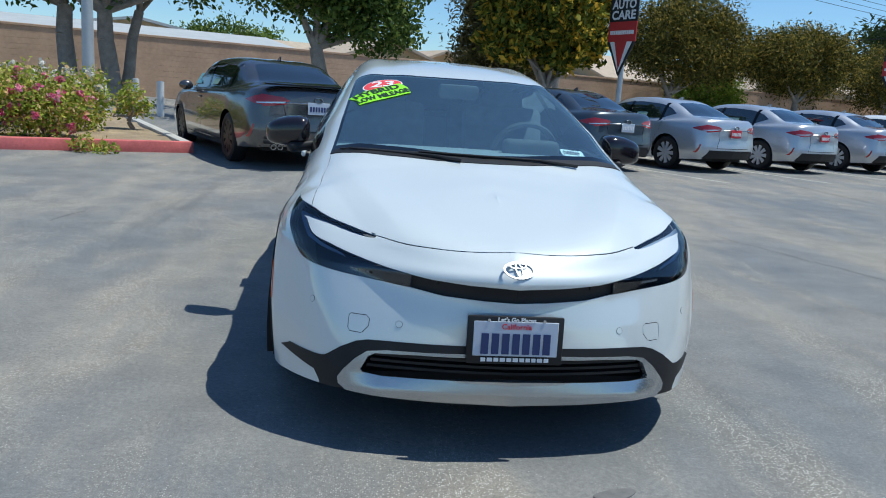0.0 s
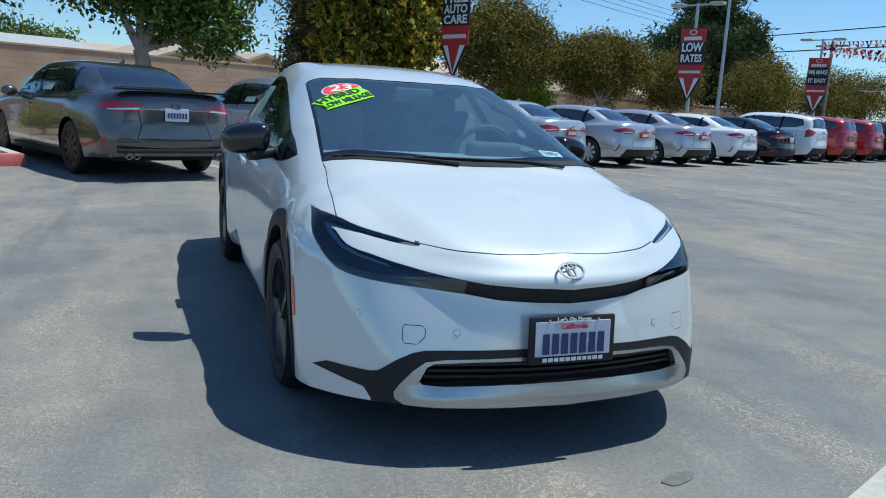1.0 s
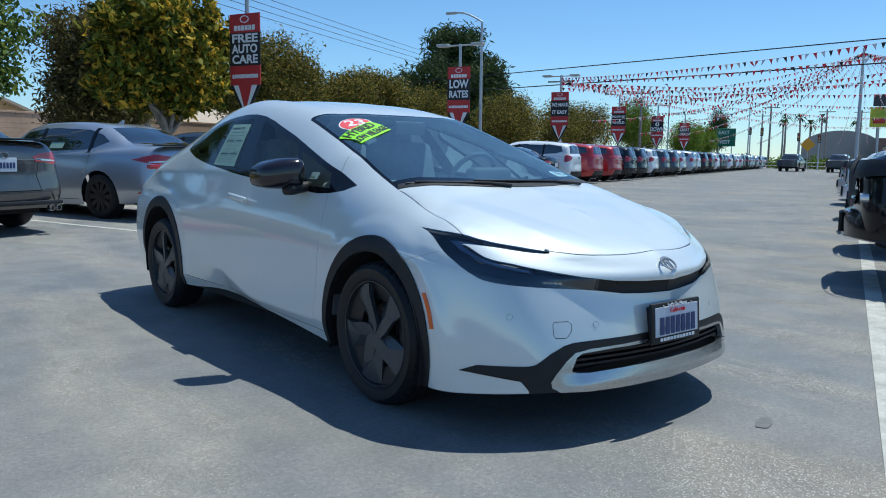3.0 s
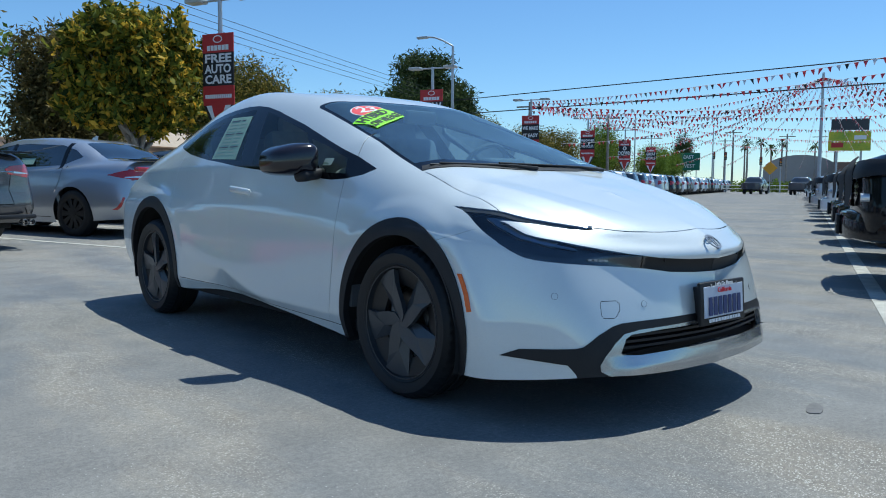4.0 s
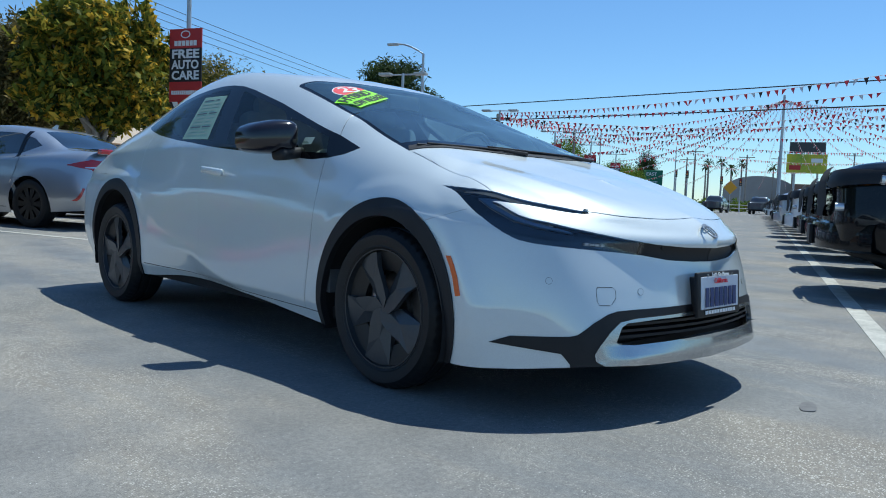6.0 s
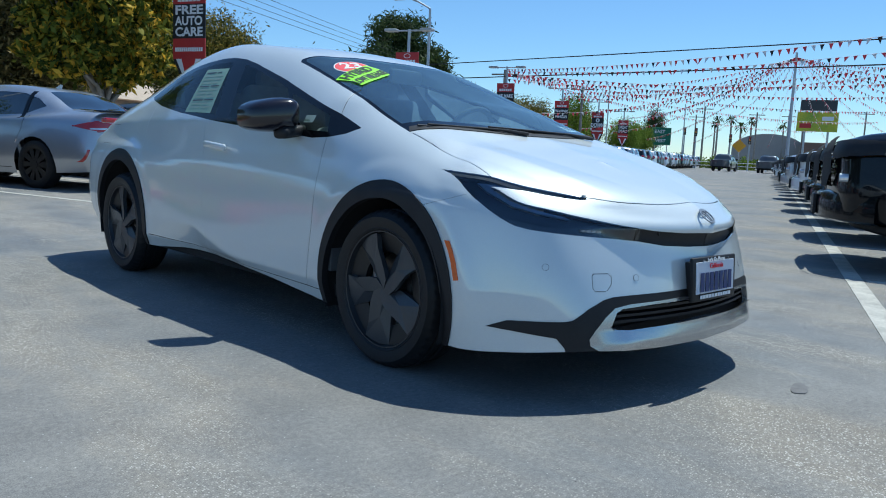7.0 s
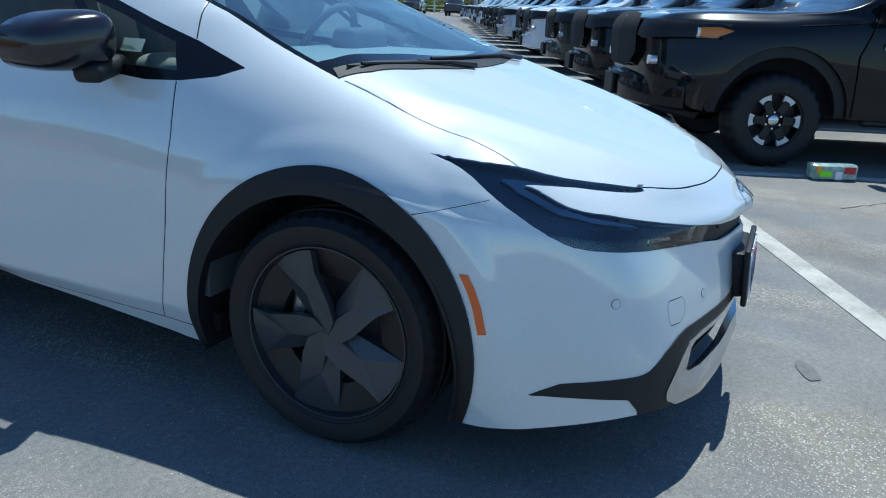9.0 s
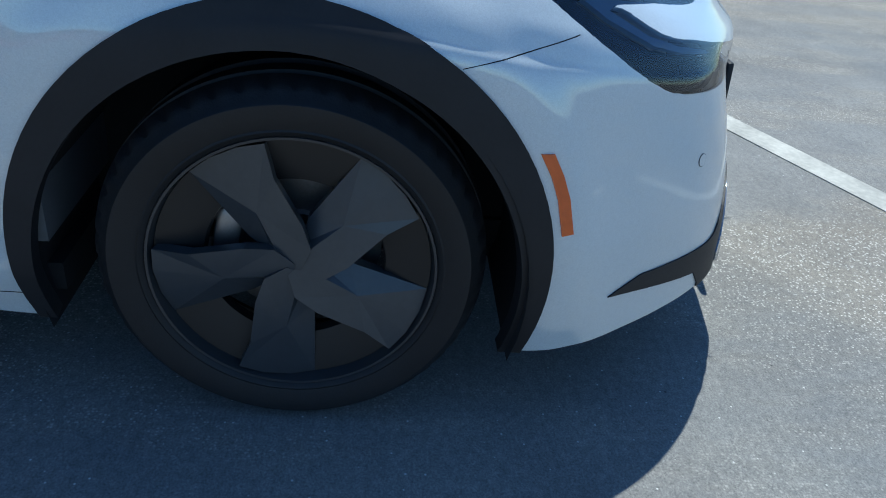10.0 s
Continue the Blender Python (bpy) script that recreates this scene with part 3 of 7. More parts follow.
relax(shell, 0, lambda x, y, z: ease(-.50, -.62, x) * ease(.27, .34, z) * ease(.92, .80, z) * ease(.62, .85, y) * ease(4.3, 4.0, y), 420)
relax(shell, 2, lambda x, y, z: ease(.66, .72, z) * ease(.95, .87, y) * ease(.16, .32, y) * ease(-.68, -.58, x) * ease(-.004, -.006, x), 60)
relax(shell, 0, lambda x, y, z: ease(-.45, -.60, x) * ease(.36, .42, z) * ease(.66, .61, z) * ease(.22, .36, y) * ease(1.0, .8, y), 70)
on_wing = lambda x, y, z: ease(.68, .75, z) * ease(1.03, .95, z) * ease(.64, .78, y) * ease(1.55, 1.3, y) * ease(-.52, -.60, x)
relax(shell, 0, on_wing, 140)
relax(shell, 2, on_wing, 140)
# slight flare of the wings round the wheel arches, and the bonnet's two creases
for v in shell.verts:
    for wy, wz, ro, *_ in ARCHES:
        r = math.hypot(v.co.y - wy, v.co.z - wz)
        if v.co.x < -0.6 and r < ro + 0.11:
            t = min(1.0, max(0.0, (ro + 0.095 - r) / 0.055))
            v.co.x -= 0.005 * t * t * (3 - 2 * t)
    if v.co.z > 0.66 and v.co.y < 1.02 and v.co.x > -0.66:  # the bonnet's two ridges
        xc = -(0.34 + 0.40 * (v.co.y - 0.2))
        w = 0.10 if v.co.x < xc else 0.17
        t = max(0.0, 1 - abs(v.co.x - xc) / w)
        fade = min(1.0, max(0.0, (v.co.y - 0.17) / 0.22)) * min(1.0, max(0.0, (1.0 - v.co.y) / 0.3))
        v.co.z += 0.0125 * t * fade
    if v.co.x < -0.6 and 1.95 < v.co.y < 3.25 and v.co.z < 0.42:  # the slash above the sill
        zl = 0.281 + 0.23 * (min(v.co.y, 2.58) - 2.14)
        fade = min(1.0, (v.co.y - 1.95) / 0.15) * min(1.0, max(0.0, (3.25 - v.co.y) / 0.6))
        v.co.x += 0.42 * max(0.0, min(0.10, zl - v.co.z)) * fade
whole = shell.copy()
mirrored(whole)
SKIN = guide_of(whole)
SHELL = SKIN[0]
whole.free()
on_side = lambda c: c.x < -0.45
low_side = lambda c: c.x < -0.60
nose = lambda c: c.y < 0.80 and c.z < 0.8
# panels
cut(shell, [(-.1, 0), (.9, 0), (.9, .335), (.704, .636), (.615, .661), (.54, .684), (.54, .9), (-.1, .9)], "side", lambda c: c.y < 0.95, 11)
cut(shell, [(.54, .684), (.615, .661), (.704, .636), (.9, .335), (.9, .02), (1.46, .02), (1.446, .235), (1.418, .511), (1.405, .725), (1.415, .860), (1.39, .96), (1.43, 1.08), (1.0, 1.0), (.5, .85)], "side", lambda c: c.x < -0.5, 12)
F_DOOR = [(1.447, .228), (1.418, .511), (1.405, .725), (1.415, .860), (1.511, .856), (1.907, .885), (2.575, .932), (2.50, .75), (2.49, .604), (2.465, .458), (2.39, .262), (2.12, .247), (1.729, .236)]
R_DOOR = [(2.39, .262), (2.465, .458), (2.49, .604), (2.50, .75), (2.575, .932), (3.0, .968), (3.44, 1.03), (3.42, .85), (3.36, .68), (3.24, .45), (3.20, .277), (2.70, .272)]
cut(shell, F_DOOR, "side", on_side, 13)
cut(shell, R_DOOR, "side", on_side, 14)
cut(shell, [(1.0, .02), (1.33, .226), (1.447, .228), (1.729, .236), (2.12, .247), (2.39, .262), (2.70, .272), (3.20, .277), (3.6, .02)], "side", low_side, 15)
BONNET = [(0.02, .148), (-.12, .153), (-.235, .172), (-.35, .213), (-.449, .281), (-.53, .345), (-.614, .426), (-.678, .508), (-.675, .62), (-.668, .78), (-.662, .915), (-.662, 1.0), (-.58, .955), (-.42, .915), (-.2, .88), (0.02, .865)]
FRONT_EDGE = [tuple(p) for p in spline(BONNET[:8], 4)]
BONNET = FRONT_EDGE + BONNET[8:]
cut(shell, BONNET, "top", lambda c: c.z > 0.62 and c.y < 1.1, 7)
# glass
WS = [(0.02, .865), (-.20, .88), (-.42, .915), (-.58, .955), (-.662, 1.0), (-.63, 1.33), (-.59, 1.70), (-.560, 1.955), (-.545, 1.972), (-.40, 1.885), (-.22, 1.842), (0.02, 1.825)]
above = lambda c: c.z > 0.8 and c.y > 0.7
cut(shell, WS, "top", above, 62)
cut(shell, [(0.02, .955), (-.20, .970), (-.42, 1.010), (-.60, 1.055), (-.640, 1.075), (-.614, 1.34), (-.575, 1.70), (-.548, 1.925), (-.535, 1.940), (-.39, 1.862), (-.22, 1.822), (0.02, 1.805)], "top", above, 6)
cut(shell, [(0.02, .865), (-.20, .88), (-.42, .915), (-.58, .955), (-.662, 1.0), (-.64, 1.03), (-.57, 1.0), (-.42, .965), (-.2, .93), (0.02, .915)], "top", above, 61)
DLO = [(1.231, .903), (1.30, .878), (1.40, .862), (1.511, .856), (1.907, .885), (2.487, .927), (3.0, .968), (3.35, 1.01), (3.586, 1.052), (3.65, 1.072),
       (3.62, 1.10), (3.557, 1.131), (3.44, 1.18), (3.303, 1.22), (3.15, 1.245), (3.006, 1.26), (2.82, 1.27), (2.649, 1.267), (2.48, 1.252), (2.311, 1.221), (1.975, 1.132), (1.643, 1.033), (1.388, .959)]
cut(shell, DLO, "side", on_side, 3)
PANES = [[(1.42, .884), (1.60, .890), (1.83, 1.055), (1.65, 1.012), (1.45, .953)],
         [(1.66, .896), (2.29, .938), (2.44, 1.222), (2.31, 1.197), (1.975, 1.108), (1.90, 1.084)],
         [(2.47, .955), (3.0, .993), (3.30, 1.032), (3.46, 1.062), (3.42, 1.125), (3.28, 1.19), (3.13, 1.218), (2.98, 1.233), (2.82, 1.243), (2.64, 1.242)]]
for k, p in enumerate(PANES):
    cut(shell, p, "side", on_side, 40 + k)
cut(shell, [(0.02, 3.35), (-.36, 3.33), (-.44, 3.60), (-.38, 4.15), (-.30, 4.30), (0.02, 4.32)], "top", lambda c: c.z > 0.9 and c.y > 3.2, 63)
# lamps and grilles
LAMP = [(-.747, .761), (-.721, .755), (-.678, .746), (-.613, .722), (-.53, .704), (-.448, .6875), (-.465, .681), (-.53, .687), (-.617, .7035), (-.697, .713), (-.690, .704), (-.663, .668), (-.60, .649), (-.53, .631), (-.424, .609), (-.333, .594),
        (-.340, .550), (-.45, .560), (-.571, .5695), (-.655, .579), (-.69, .588), (-.715, .604), (-.738, .638), (-.756, .688)]
LAMP = curved(LAMP, [0, 5, 8, 15, 16])
cut(shell, LAMP, "front", lambda c: c.y < 0.75 and c.z > 0.5, 8)
DRL = [(-.47, .684), (-.53, .695), (-.617, .711), (-.70, .727), (-.722, .728), (-.715, .70), (-.687, .66), (-.64, .64), (-.55, .621), (-.56, .629), (-.64, .652), (-.680, .674), (-.703, .711), (-.69, .716), (-.617, .7045), (-.53, .688)]
cut(shell, DRL, "front", lambda c: c.y < 0.75 and c.z > 0.5, 81)
cut(shell, [(0.02, .574), (-.15, .577), (-.28, .586), (-.333, .594), (-.340, .550), (-.23, .533), (-.1, .526), (0.02, .525)], "front", lambda c: c.y < 0.4 and c.z < .7, 9)
TRIM = [(-.764, .253), (-.728, .280), (-.685, .284), (-.614, .290), (-.597, .296), (-.549, .334), (-.499, .361), (-.463, .370), (-.40, .373), (-.152, .380), (0.02, .381), (0.02, .10), (-.50, .10), (-.609, .15), (-.614, .20), (-.634, .233)]
low_nose = lambda c: c.y < 0.6 and c.z < 0.45
cut(shell, TRIM, "front", low_nose, 20)
cut(shell, [(0.02, .357), (-.146, .355), (-.40, .344), (-.462, .334), (-.50, .304), (-.536, .262), (-.553, .234), (-.550, .212), (-.524, .196), (-.50, .10), (0.02, .10)], "front", low_nose, 21)
cut(shell, [(0.02, .346), (-.30, .339), (-.435, .330), (-.458, .318), (-.481, .272), (-.470, .262), (-.412, .257), (-.2, .262), (0.02, .268)], "front", low_nose, 22)
# wheel arches
for wy, wz, ro, iy, iz, ri in ARCHES:
    cut(shell, arc(wy, wz, ro, -24, 204, 56) + [(wy - 0.33, 0.02), (wy + 0.33, 0.02)], "side", low_side, 2 if wy < 2 else 25)
    cut(shell, arc(iy, iz, ri, -28, 208, 56) + [(iy - 0.29, 0.01), (iy + 0.29, 0.01)], "side", low_side, 1)
cut(shell, [(.580, .524), (.560, .525), (.541, .492), (.525, .455), (.509, .396), (.527, .393), (.543, .452), (.559, .489)], "side", low_side, 24)
# panel gaps
seams(shell, [[(1.447, .230), (1.418, .511), (1.405, .725), (1.415, .860)], [(2.392, .265), (2.465, .458), (2.49, .604), (2.50, .75), (2.572, .928)], [(1.340, .226), (1.729, .236), (2.12, .247), (2.39, .262), (2.70, .272), (3.24, .277)],
              [(3.44, 1.025), (3.42, .85), (3.365, .69)], [(1.395, .962), (1.43, 1.07)]], "side", on_side, 0.0050)
seams(shell, [[(.704, .636), (.615, .661), (.54, .684)]], "side", lambda c: c.x < -.5 and math.hypot(c.y - ARCHES[0][0], c.z - ARCHES[0][1]) > .410, 0.0018)
seams(shell, [[p for p in FRONT_EDGE if p[0] > -.452], [(-.678, .508), (-.675, .62), (-.668, .78), (-.662, .915), (-.661, .985)]], "top", lambda c: c.z > 0.62 and c.y < 1.1, 0.0036)
seams(shell, [[(-.521, .446), (-.470, .446), (-.460, .436), (-.463, .412), (-.484, .388), (-.523, .389), (-.529, .400), (-.527, .438), (-.521, .446)]], "front", nose, 0.0025)
seams(shell, [[(3.93, .90), (4.08, .90), (4.08, .78), (3.93, .78), (3.93, .90)]], "side", on_side, 0.003)

for nm, tags in (("body_shell", {0}), ("front_bumper", {11}), ("bonnet", {7})):
    part(nm, thicken(mirrored(take(shell, tags)), -0.010), M_WHITE, car, guide=SKIN)
def pieces(bm):
    """Splits a bmesh into its separate pieces."""
    left = set(bm.faces)
    while left:
        stack, group = [left.pop()], []
        while stack:
            f = stack.pop()
            group.append(f)
            for v in f.verts:
                for g in v.link_faces:
                    if g in left:
                        left.remove(g)
                        stack.append(g)
        out, vm = bmesh.new(), {}
        for f in group:
            for v in f.verts:
                if v not in vm:
                    vm[v] = out.verts.new(v.co)
            out.faces.new([vm[v] for v in f.verts])
        yield out
    bm.free()


# shallow dark strips stand in for the shade deep in the panel gaps
for gap in pieces(mirrored(shift(take(shell, {90}), -0.0025))):
    part("panel_gap", gap, M_DARKWELL, car)
part("windscreen_border", mirrored(take(shell, {62})), M_GLOSSBLACK, car)
part("cowl_panel", thicken(mirrored(shift(take(shell, {61}), 0.003)), -0.01), M_BLACKTRIM, car)
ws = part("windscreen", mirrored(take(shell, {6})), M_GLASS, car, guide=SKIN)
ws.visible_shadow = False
part("rear_window", mirrored(take(shell, {63})), M_GLOSSBLACK, car, guide=SKIN)
part("lower_bumper_trim", thicken(mirrored(shift(take(shell, {20}), 0.003)), -0.015), M_BLACKTRIM, car)
lip = take(shell, {21})
for v in lip.verts:
    if v.co.z < 0.262 and v.co.x > -0.53:
        t = min(1.0, (0.262 - v.co.z) / 0.045)
        v.co.y -= 0.018 * t * min(1.0, (0.55 + v.co.x) / 0.12)
part("front_lip", thicken(mirrored(shift(lip, 0.006)), -0.02), M_SATIN, car, "satin silver lower bumper lip")
part("grille_backing", mirrored(shift(take(shell, {22}), -0.07)), M_DARKWELL, car)
part("upper_grille_panel", thicken(mirrored(shift(take(shell, {9}), -0.014)), -0.02), M_BLACKTRIM, car, "black upper grille panel")


def plan_y(x, y0, k):
    return y0 + k * x * x


def slat(half, z, y0, k, h, d, material, name="grille_slat"):
    bm = bmesh.new()
    n = 16
    rows = []
    for q in range(n + 1):
        x = -half + 2 * half * q / n
        y = plan_y(x, y0, k)
        rows.append([bm.verts.new((x, y + dy, z + dz)) for dy, dz in ((0, -h / 2), (0, h / 2), (d, h / 2 + .003), (d, -h / 2 + .003))])
    for a, b in zip(rows, rows[1:]):
        for q in range(4):
            bm.faces.new((a[q], a[(q + 1) % 4], b[(q + 1) % 4], b[q]))
    bm.faces.new(rows[0])
    bm.faces.new(rows[-1][::-1])
    part(name, bm, material, car)


for z, w in ((.283, .462), (.303, .452), (.323, .440)):
    slat(w, z, .078, .25, .009, .045, M_BLACKTRIM)
M_LAMPBASE = mat("lamp_housing", (0.03, 0.042, 0.062), 0.18, metal=0.4, coat=0.4)
M_DRL = mat("light_guide", (0.34, 0.43, 0.56), 0.25, coat=0.6)
M_LAMPCHROME = mat("lamp_reflector", (0.5, 0.53, 0.58), 0.12, metal=0.9)
for sgn in (0, 1):
    fl = lambda b: mirrored(b, False) if sgn else b
    s = 1 if sgn else -1
    part("front_wing", thicken(fl(take(shell, {12})), -0.010), M_WHITE, car, guide=SKIN)
    dF = part("front_door", thicken(fl(take(shell, {13})), -0.012), M_WHITE, car, guide=SKIN)
    dR = part("rear_door", thicken(fl(take(shell, {14})), -0.012), M_WHITE, car, guide=SKIN)
    part("side_sill", thicken(fl(take(shell, {15})), -0.012), M_WHITE, car, guide=SKIN)
    part("window_surround", fl(take(shell, {3})), M_GLOSSBLACK, car, guide=SKIN)
    for k, nm in enumerate(("quarter_window", "front_door_window", "rear_door_window")):
        part(nm, fl(take(shell, {40 + k})), M_PRIVACY if k == 2 else M_CLEAR, car, guide=SKIN).visible_shadow = False
    part("front_wheel_arch_cladding", thicken(fl(shift(take(shell, {2}), 0.006)), -0.03), M_BLACKTRIM, car)
    part("rear_wheel_arch_cladding", thicken(fl(shift(take(shell, {25}), 0.006)), -0.03), M_BLACKTRIM, car)
    part("side_reflector", thicken(fl(shift(take(shell, {24}), 0.003)), -0.01), M_ORANGE, car)
    lampset = part("headlamp", fl(take(shell, {8, 81})), M_LENS, car, "dark tinted headlamp lens")
    part("lamp_housing", fl(shift(take(shell, {8}), -0.022)), M_LAMPBASE, lampset)
    part("light_guide", thicken(fl(shift(take(shell, {81}), -0.010)), -0.008), M_DRL, lampset, "pale light guide strip")
    # a reflector strip behind the lower lens
    bm = bmesh.new()
    rows = []
    for q in range(9):
        x, z = -.46 - .07 * q / 8, .579 + .004 * q / 8
        h = SHELL.ray_cast(Vector((x, -1, z)), Vector((0, 1, 0)))
        rows.append([bm.verts.new((-s * x, h[0].y + .012 + .004 * (q % 2), z + d)) for d in (-.004, .004)])
    for a, b in zip(rows, rows[1:]):
        bm.faces.new((a[0], b[0], b[1], a[1]))
    part("lamp_reflector", thicken(bm, .004), M_LAMPCHROME, lampset, "dim chrome reflector strip")
    # door handle
    bm = bmesh.new()
    box(bm, (.024, .235, .034), Matrix.Translation((s * .846, 2.305, .800)) @ Matrix.Rotation(radians(4), 4, "X"), 0.0115, 3)
    part("door_handle", bm, M_WHITE, dF)
    # parking sensors
    for x, z in ((.651, .464), (.366, .430)):
        h = SHELL.ray_cast(Vector((s * x, -1, z)), Vector((0, 1, 0)))
        bm = bmesh.new()
        rod(bm, h[0] - h[1] * .006, h[0] + h[1] * .0012, .0105, .0105, 20)
        part("parking_sensor", bm, M_WHITE, car)
        bm = bmesh.new()
        m = Matrix.Translation(h[0] + h[1] * .0004) @ h[1].to_track_quat("X", "Z").to_matrix().to_4x4()
        lathe(bm, [(.0105, -.002), (.0105, .0005), (.0116, .0005), (.0116, -.002)], m, 20, True)
        part("sensor_ring", bm, M_WHEELGREY, car)
    # door mirror
    bm = bmesh.new()
    bmesh.ops.create_uvsphere(bm, u_segments=28, v_segments=18, radius=1)
    for v in bm.verts:
        p = v.co
        q = Vector([math.copysign(abs(c) ** 0.58, c) for c in p])
        x, y, z = q.x * .104, q.y * .098, q.z * .068
        if y > .035:
            y = .035 + (y - .035) * .12
        z *= 1 - .20 * max(0, q.x)
        z -= .012 * q.x
        v.co = Vector((s * x, y + .03 * q.x, z))
    mir = part("door_mirror", bm, M_MIRRORBLACK, car, "gloss black door mirror")
    mir.matrix_basis = Matrix.Translation((s * .905, 1.69, .945)) @ Matrix.Diagonal((1.05, 1.05, 1.08, 1))
    bm = bmesh.new()
    box(bm, (.15, .075, .045), Matrix.Translation((s * -.075, -.06, -.062)) @ Matrix.Rotation(radians(8 * s), 4, "Y") @ Matrix.Rotation(radians(-18 * s), 4, "Z"), 0.018, 3)
    part("mirror_arm", bm, M_BLACKTRIM, mir)
    bm = bmesh.new()
    prism(bm, ellipse(0, 0, .088, .052, 28), .003, Matrix.Translation((0, .041, .002)) @ Matrix.Rotation(radians(-90), 4, "X"))
    part("mirror_glass", bm, M_CHROME, mir)
    # rear lamp
    bm = bmesh.new()
    box(bm, (.34, .06, .035), Matrix.Translation((s * .52, 4.47, .93)) @ Matrix.Rotation(radians(-16 * s), 4, "Z"), 0.012, 2)
    part("rear_lamp", bm, M_REDLENS, car)
shell.free()

# underbody, liners
bm = bmesh.new()
for sx, y0, y1 in ((1.02, .16, 4.48), (1.56, 1.30, 3.26), (1.38, .30, .54), (1.30, 4.08, 4.42)):
    box(bm, (sx, y1 - y0, .05), Matrix.Translation((0, (y0 + y1) / 2, .225)))
part("underbody", bm, M_DARKWELL, car, smooth=False)
for wy, wz in ((ARCHES[0][3], ARCHES[0][4]), (ARCHES[1][3], ARCHES[1][4])):
    for s in (-1, 1):
        bm = bmesh.new()
        prev = None
        for y, z in arc(wy, wz, .380, -17, 197, 30):
            row = [bm.verts.new((s * x, y, z)) for x in (.835, .50)]
            if prev:
                bm.faces.new((prev[0], row[0], row[1], prev[1]))
            prev = row
        vs = [bm.verts.new((s * .50, y, z)) for y, z in arc(wy, wz, .380, -17, 197, 30)]
        bm.faces.new(vs)
        part("wheel_arch_liner", bm, M_DARKWELL, car)


# wheels
def tyre_mesh(r, w, rim):
    bm = bmesh.new()
    prof = [(rim - .004, w * .40), (rim + .003, w * .455), (rim + .010, w * .475), (rim + .013, w * .468), (rim + .034, w * .508), (rim + .052, w * .512), (rim + .054, w * .503), (r - .026, w * .475), (r - .016, w * .435), (r - .008, w * .385), (r - .003, w * .32), (r - .001, w * .27), (r - .008, w * .255), (r - .008, w * .215), (r, w * .20), (r, w * .06), (r - .008, w * .045),
            (r - .008, -w * .045), (r, -w * .06), (r - .004, -w * .38), (r - .026, -w * .50), (r - .05, -w * .525), (rim, -w * .46)]
    sides = 192
    rings = lathe(bm, prof, sides=sides)
    for k in range(0, sides, 4):  # shoulder sipes
        for j in (9, 10):
            v = rings[j][k]
            v.co.y *= 1 - .007 / r
            v.co.z *= 1 - .007 / r
    return bm


BLADE = [(.2135, -17), (.2145, -6), (.2145, 6), (.2135, 17), (.083, 30), (.040, 30), (.012, 70), (.012, -110), (.048, -62), (.084, -37), (.159, -18)]
BLADE_H = (.087, .083, .077, .070, .062, .070, .084, .088, .091, .093, .091)


def wheel(parent, x, y, z, s, first):
    side = Matrix.Rotation(math.pi, 4, "Z") if s < 0 else Matrix()
    base = empty("wheel", Matrix.Translation((x, y, z)) @ side)
    base.parent = parent
    part("tyre", tyre_mesh(.304, .200, .222), M_TYRE, base)
    bm = bmesh.new()
    lathe(bm, [(.224, .086), (.2225, .091), (.2185, .0905), (.2165, .080), (.215, .070), (.205, .05)], sides=72)
    part("rim_edge", bm, M_RIMGREY, base)
    bm = bmesh.new()
    lathe(bm, [(.213, .070), (.17, .062), (.142, .055), (.138, .04)], sides=72)
    part("wheel_cover_panel", bm, M_WHEELBLACK, base)
    bm = bmesh.new()
    lathe(bm, [(.205, -.06), (.205, .055)], sides=48)
    part("rim_barrel", bm, M_STEEL, base)
    bm = bmesh.new()
    lathe(bm, [(.001, .012), (.06, .012), (.062, .0), (.135, .0), (.135, -.02), (.001, -.02)], sides=48)
    part("brake_disc", bm, M_STEEL, base)
    bm = bmesh.new()
    box(bm, (.05, .045, .11), Matrix.Rotation(radians(first + 52), 4, "X") @ Matrix.Translation((.012, .112, 0)), .012, 2)
    part("brake_caliper", bm, M_STEEL, base)
    bm = bmesh.new()
    rod(bm, (.03, 0, 0), (.075, 0, 0), .035, .022, 20)
    part("hub_cap", bm, M_WHEELGREY, base)
    for k in range(5):
        bm = bmesh.new()
        a0 = first + 72 * k
        top, low = [], []
        for (r, a), h in zip(BLADE, BLADE_H):
            t = radians(a0 + a)
            top.append(bm.verts.new((h, r * math.cos(t), r * math.sin(t))))
            low.append(bm.verts.new((h - .022, r * .97 * math.cos(t), r * .97 * math.sin(t))))
        ridge = radians(a0 + 2)
        mid = bm.verts.new((.0835, .11 * math.cos(ridge), .11 * math.sin(ridge)))
        n = len(top)
        for q in range(n):
            bm.faces.new((top[q], top[(q + 1) % n], mid))
            bm.faces.new((top[(q + 1) % n], top[q], low[q], low[(q + 1) % n]))
        part("wheel_blade", bm, M_WHEELGREY, base, smooth=False)


for wy, wz, first in ((FW, .296, 118), (RW, .302, 100)):
    for s in (-1, 1):
        wheel(car, s * .745, wy, wz, s, first if s < 0 else 180 - first)

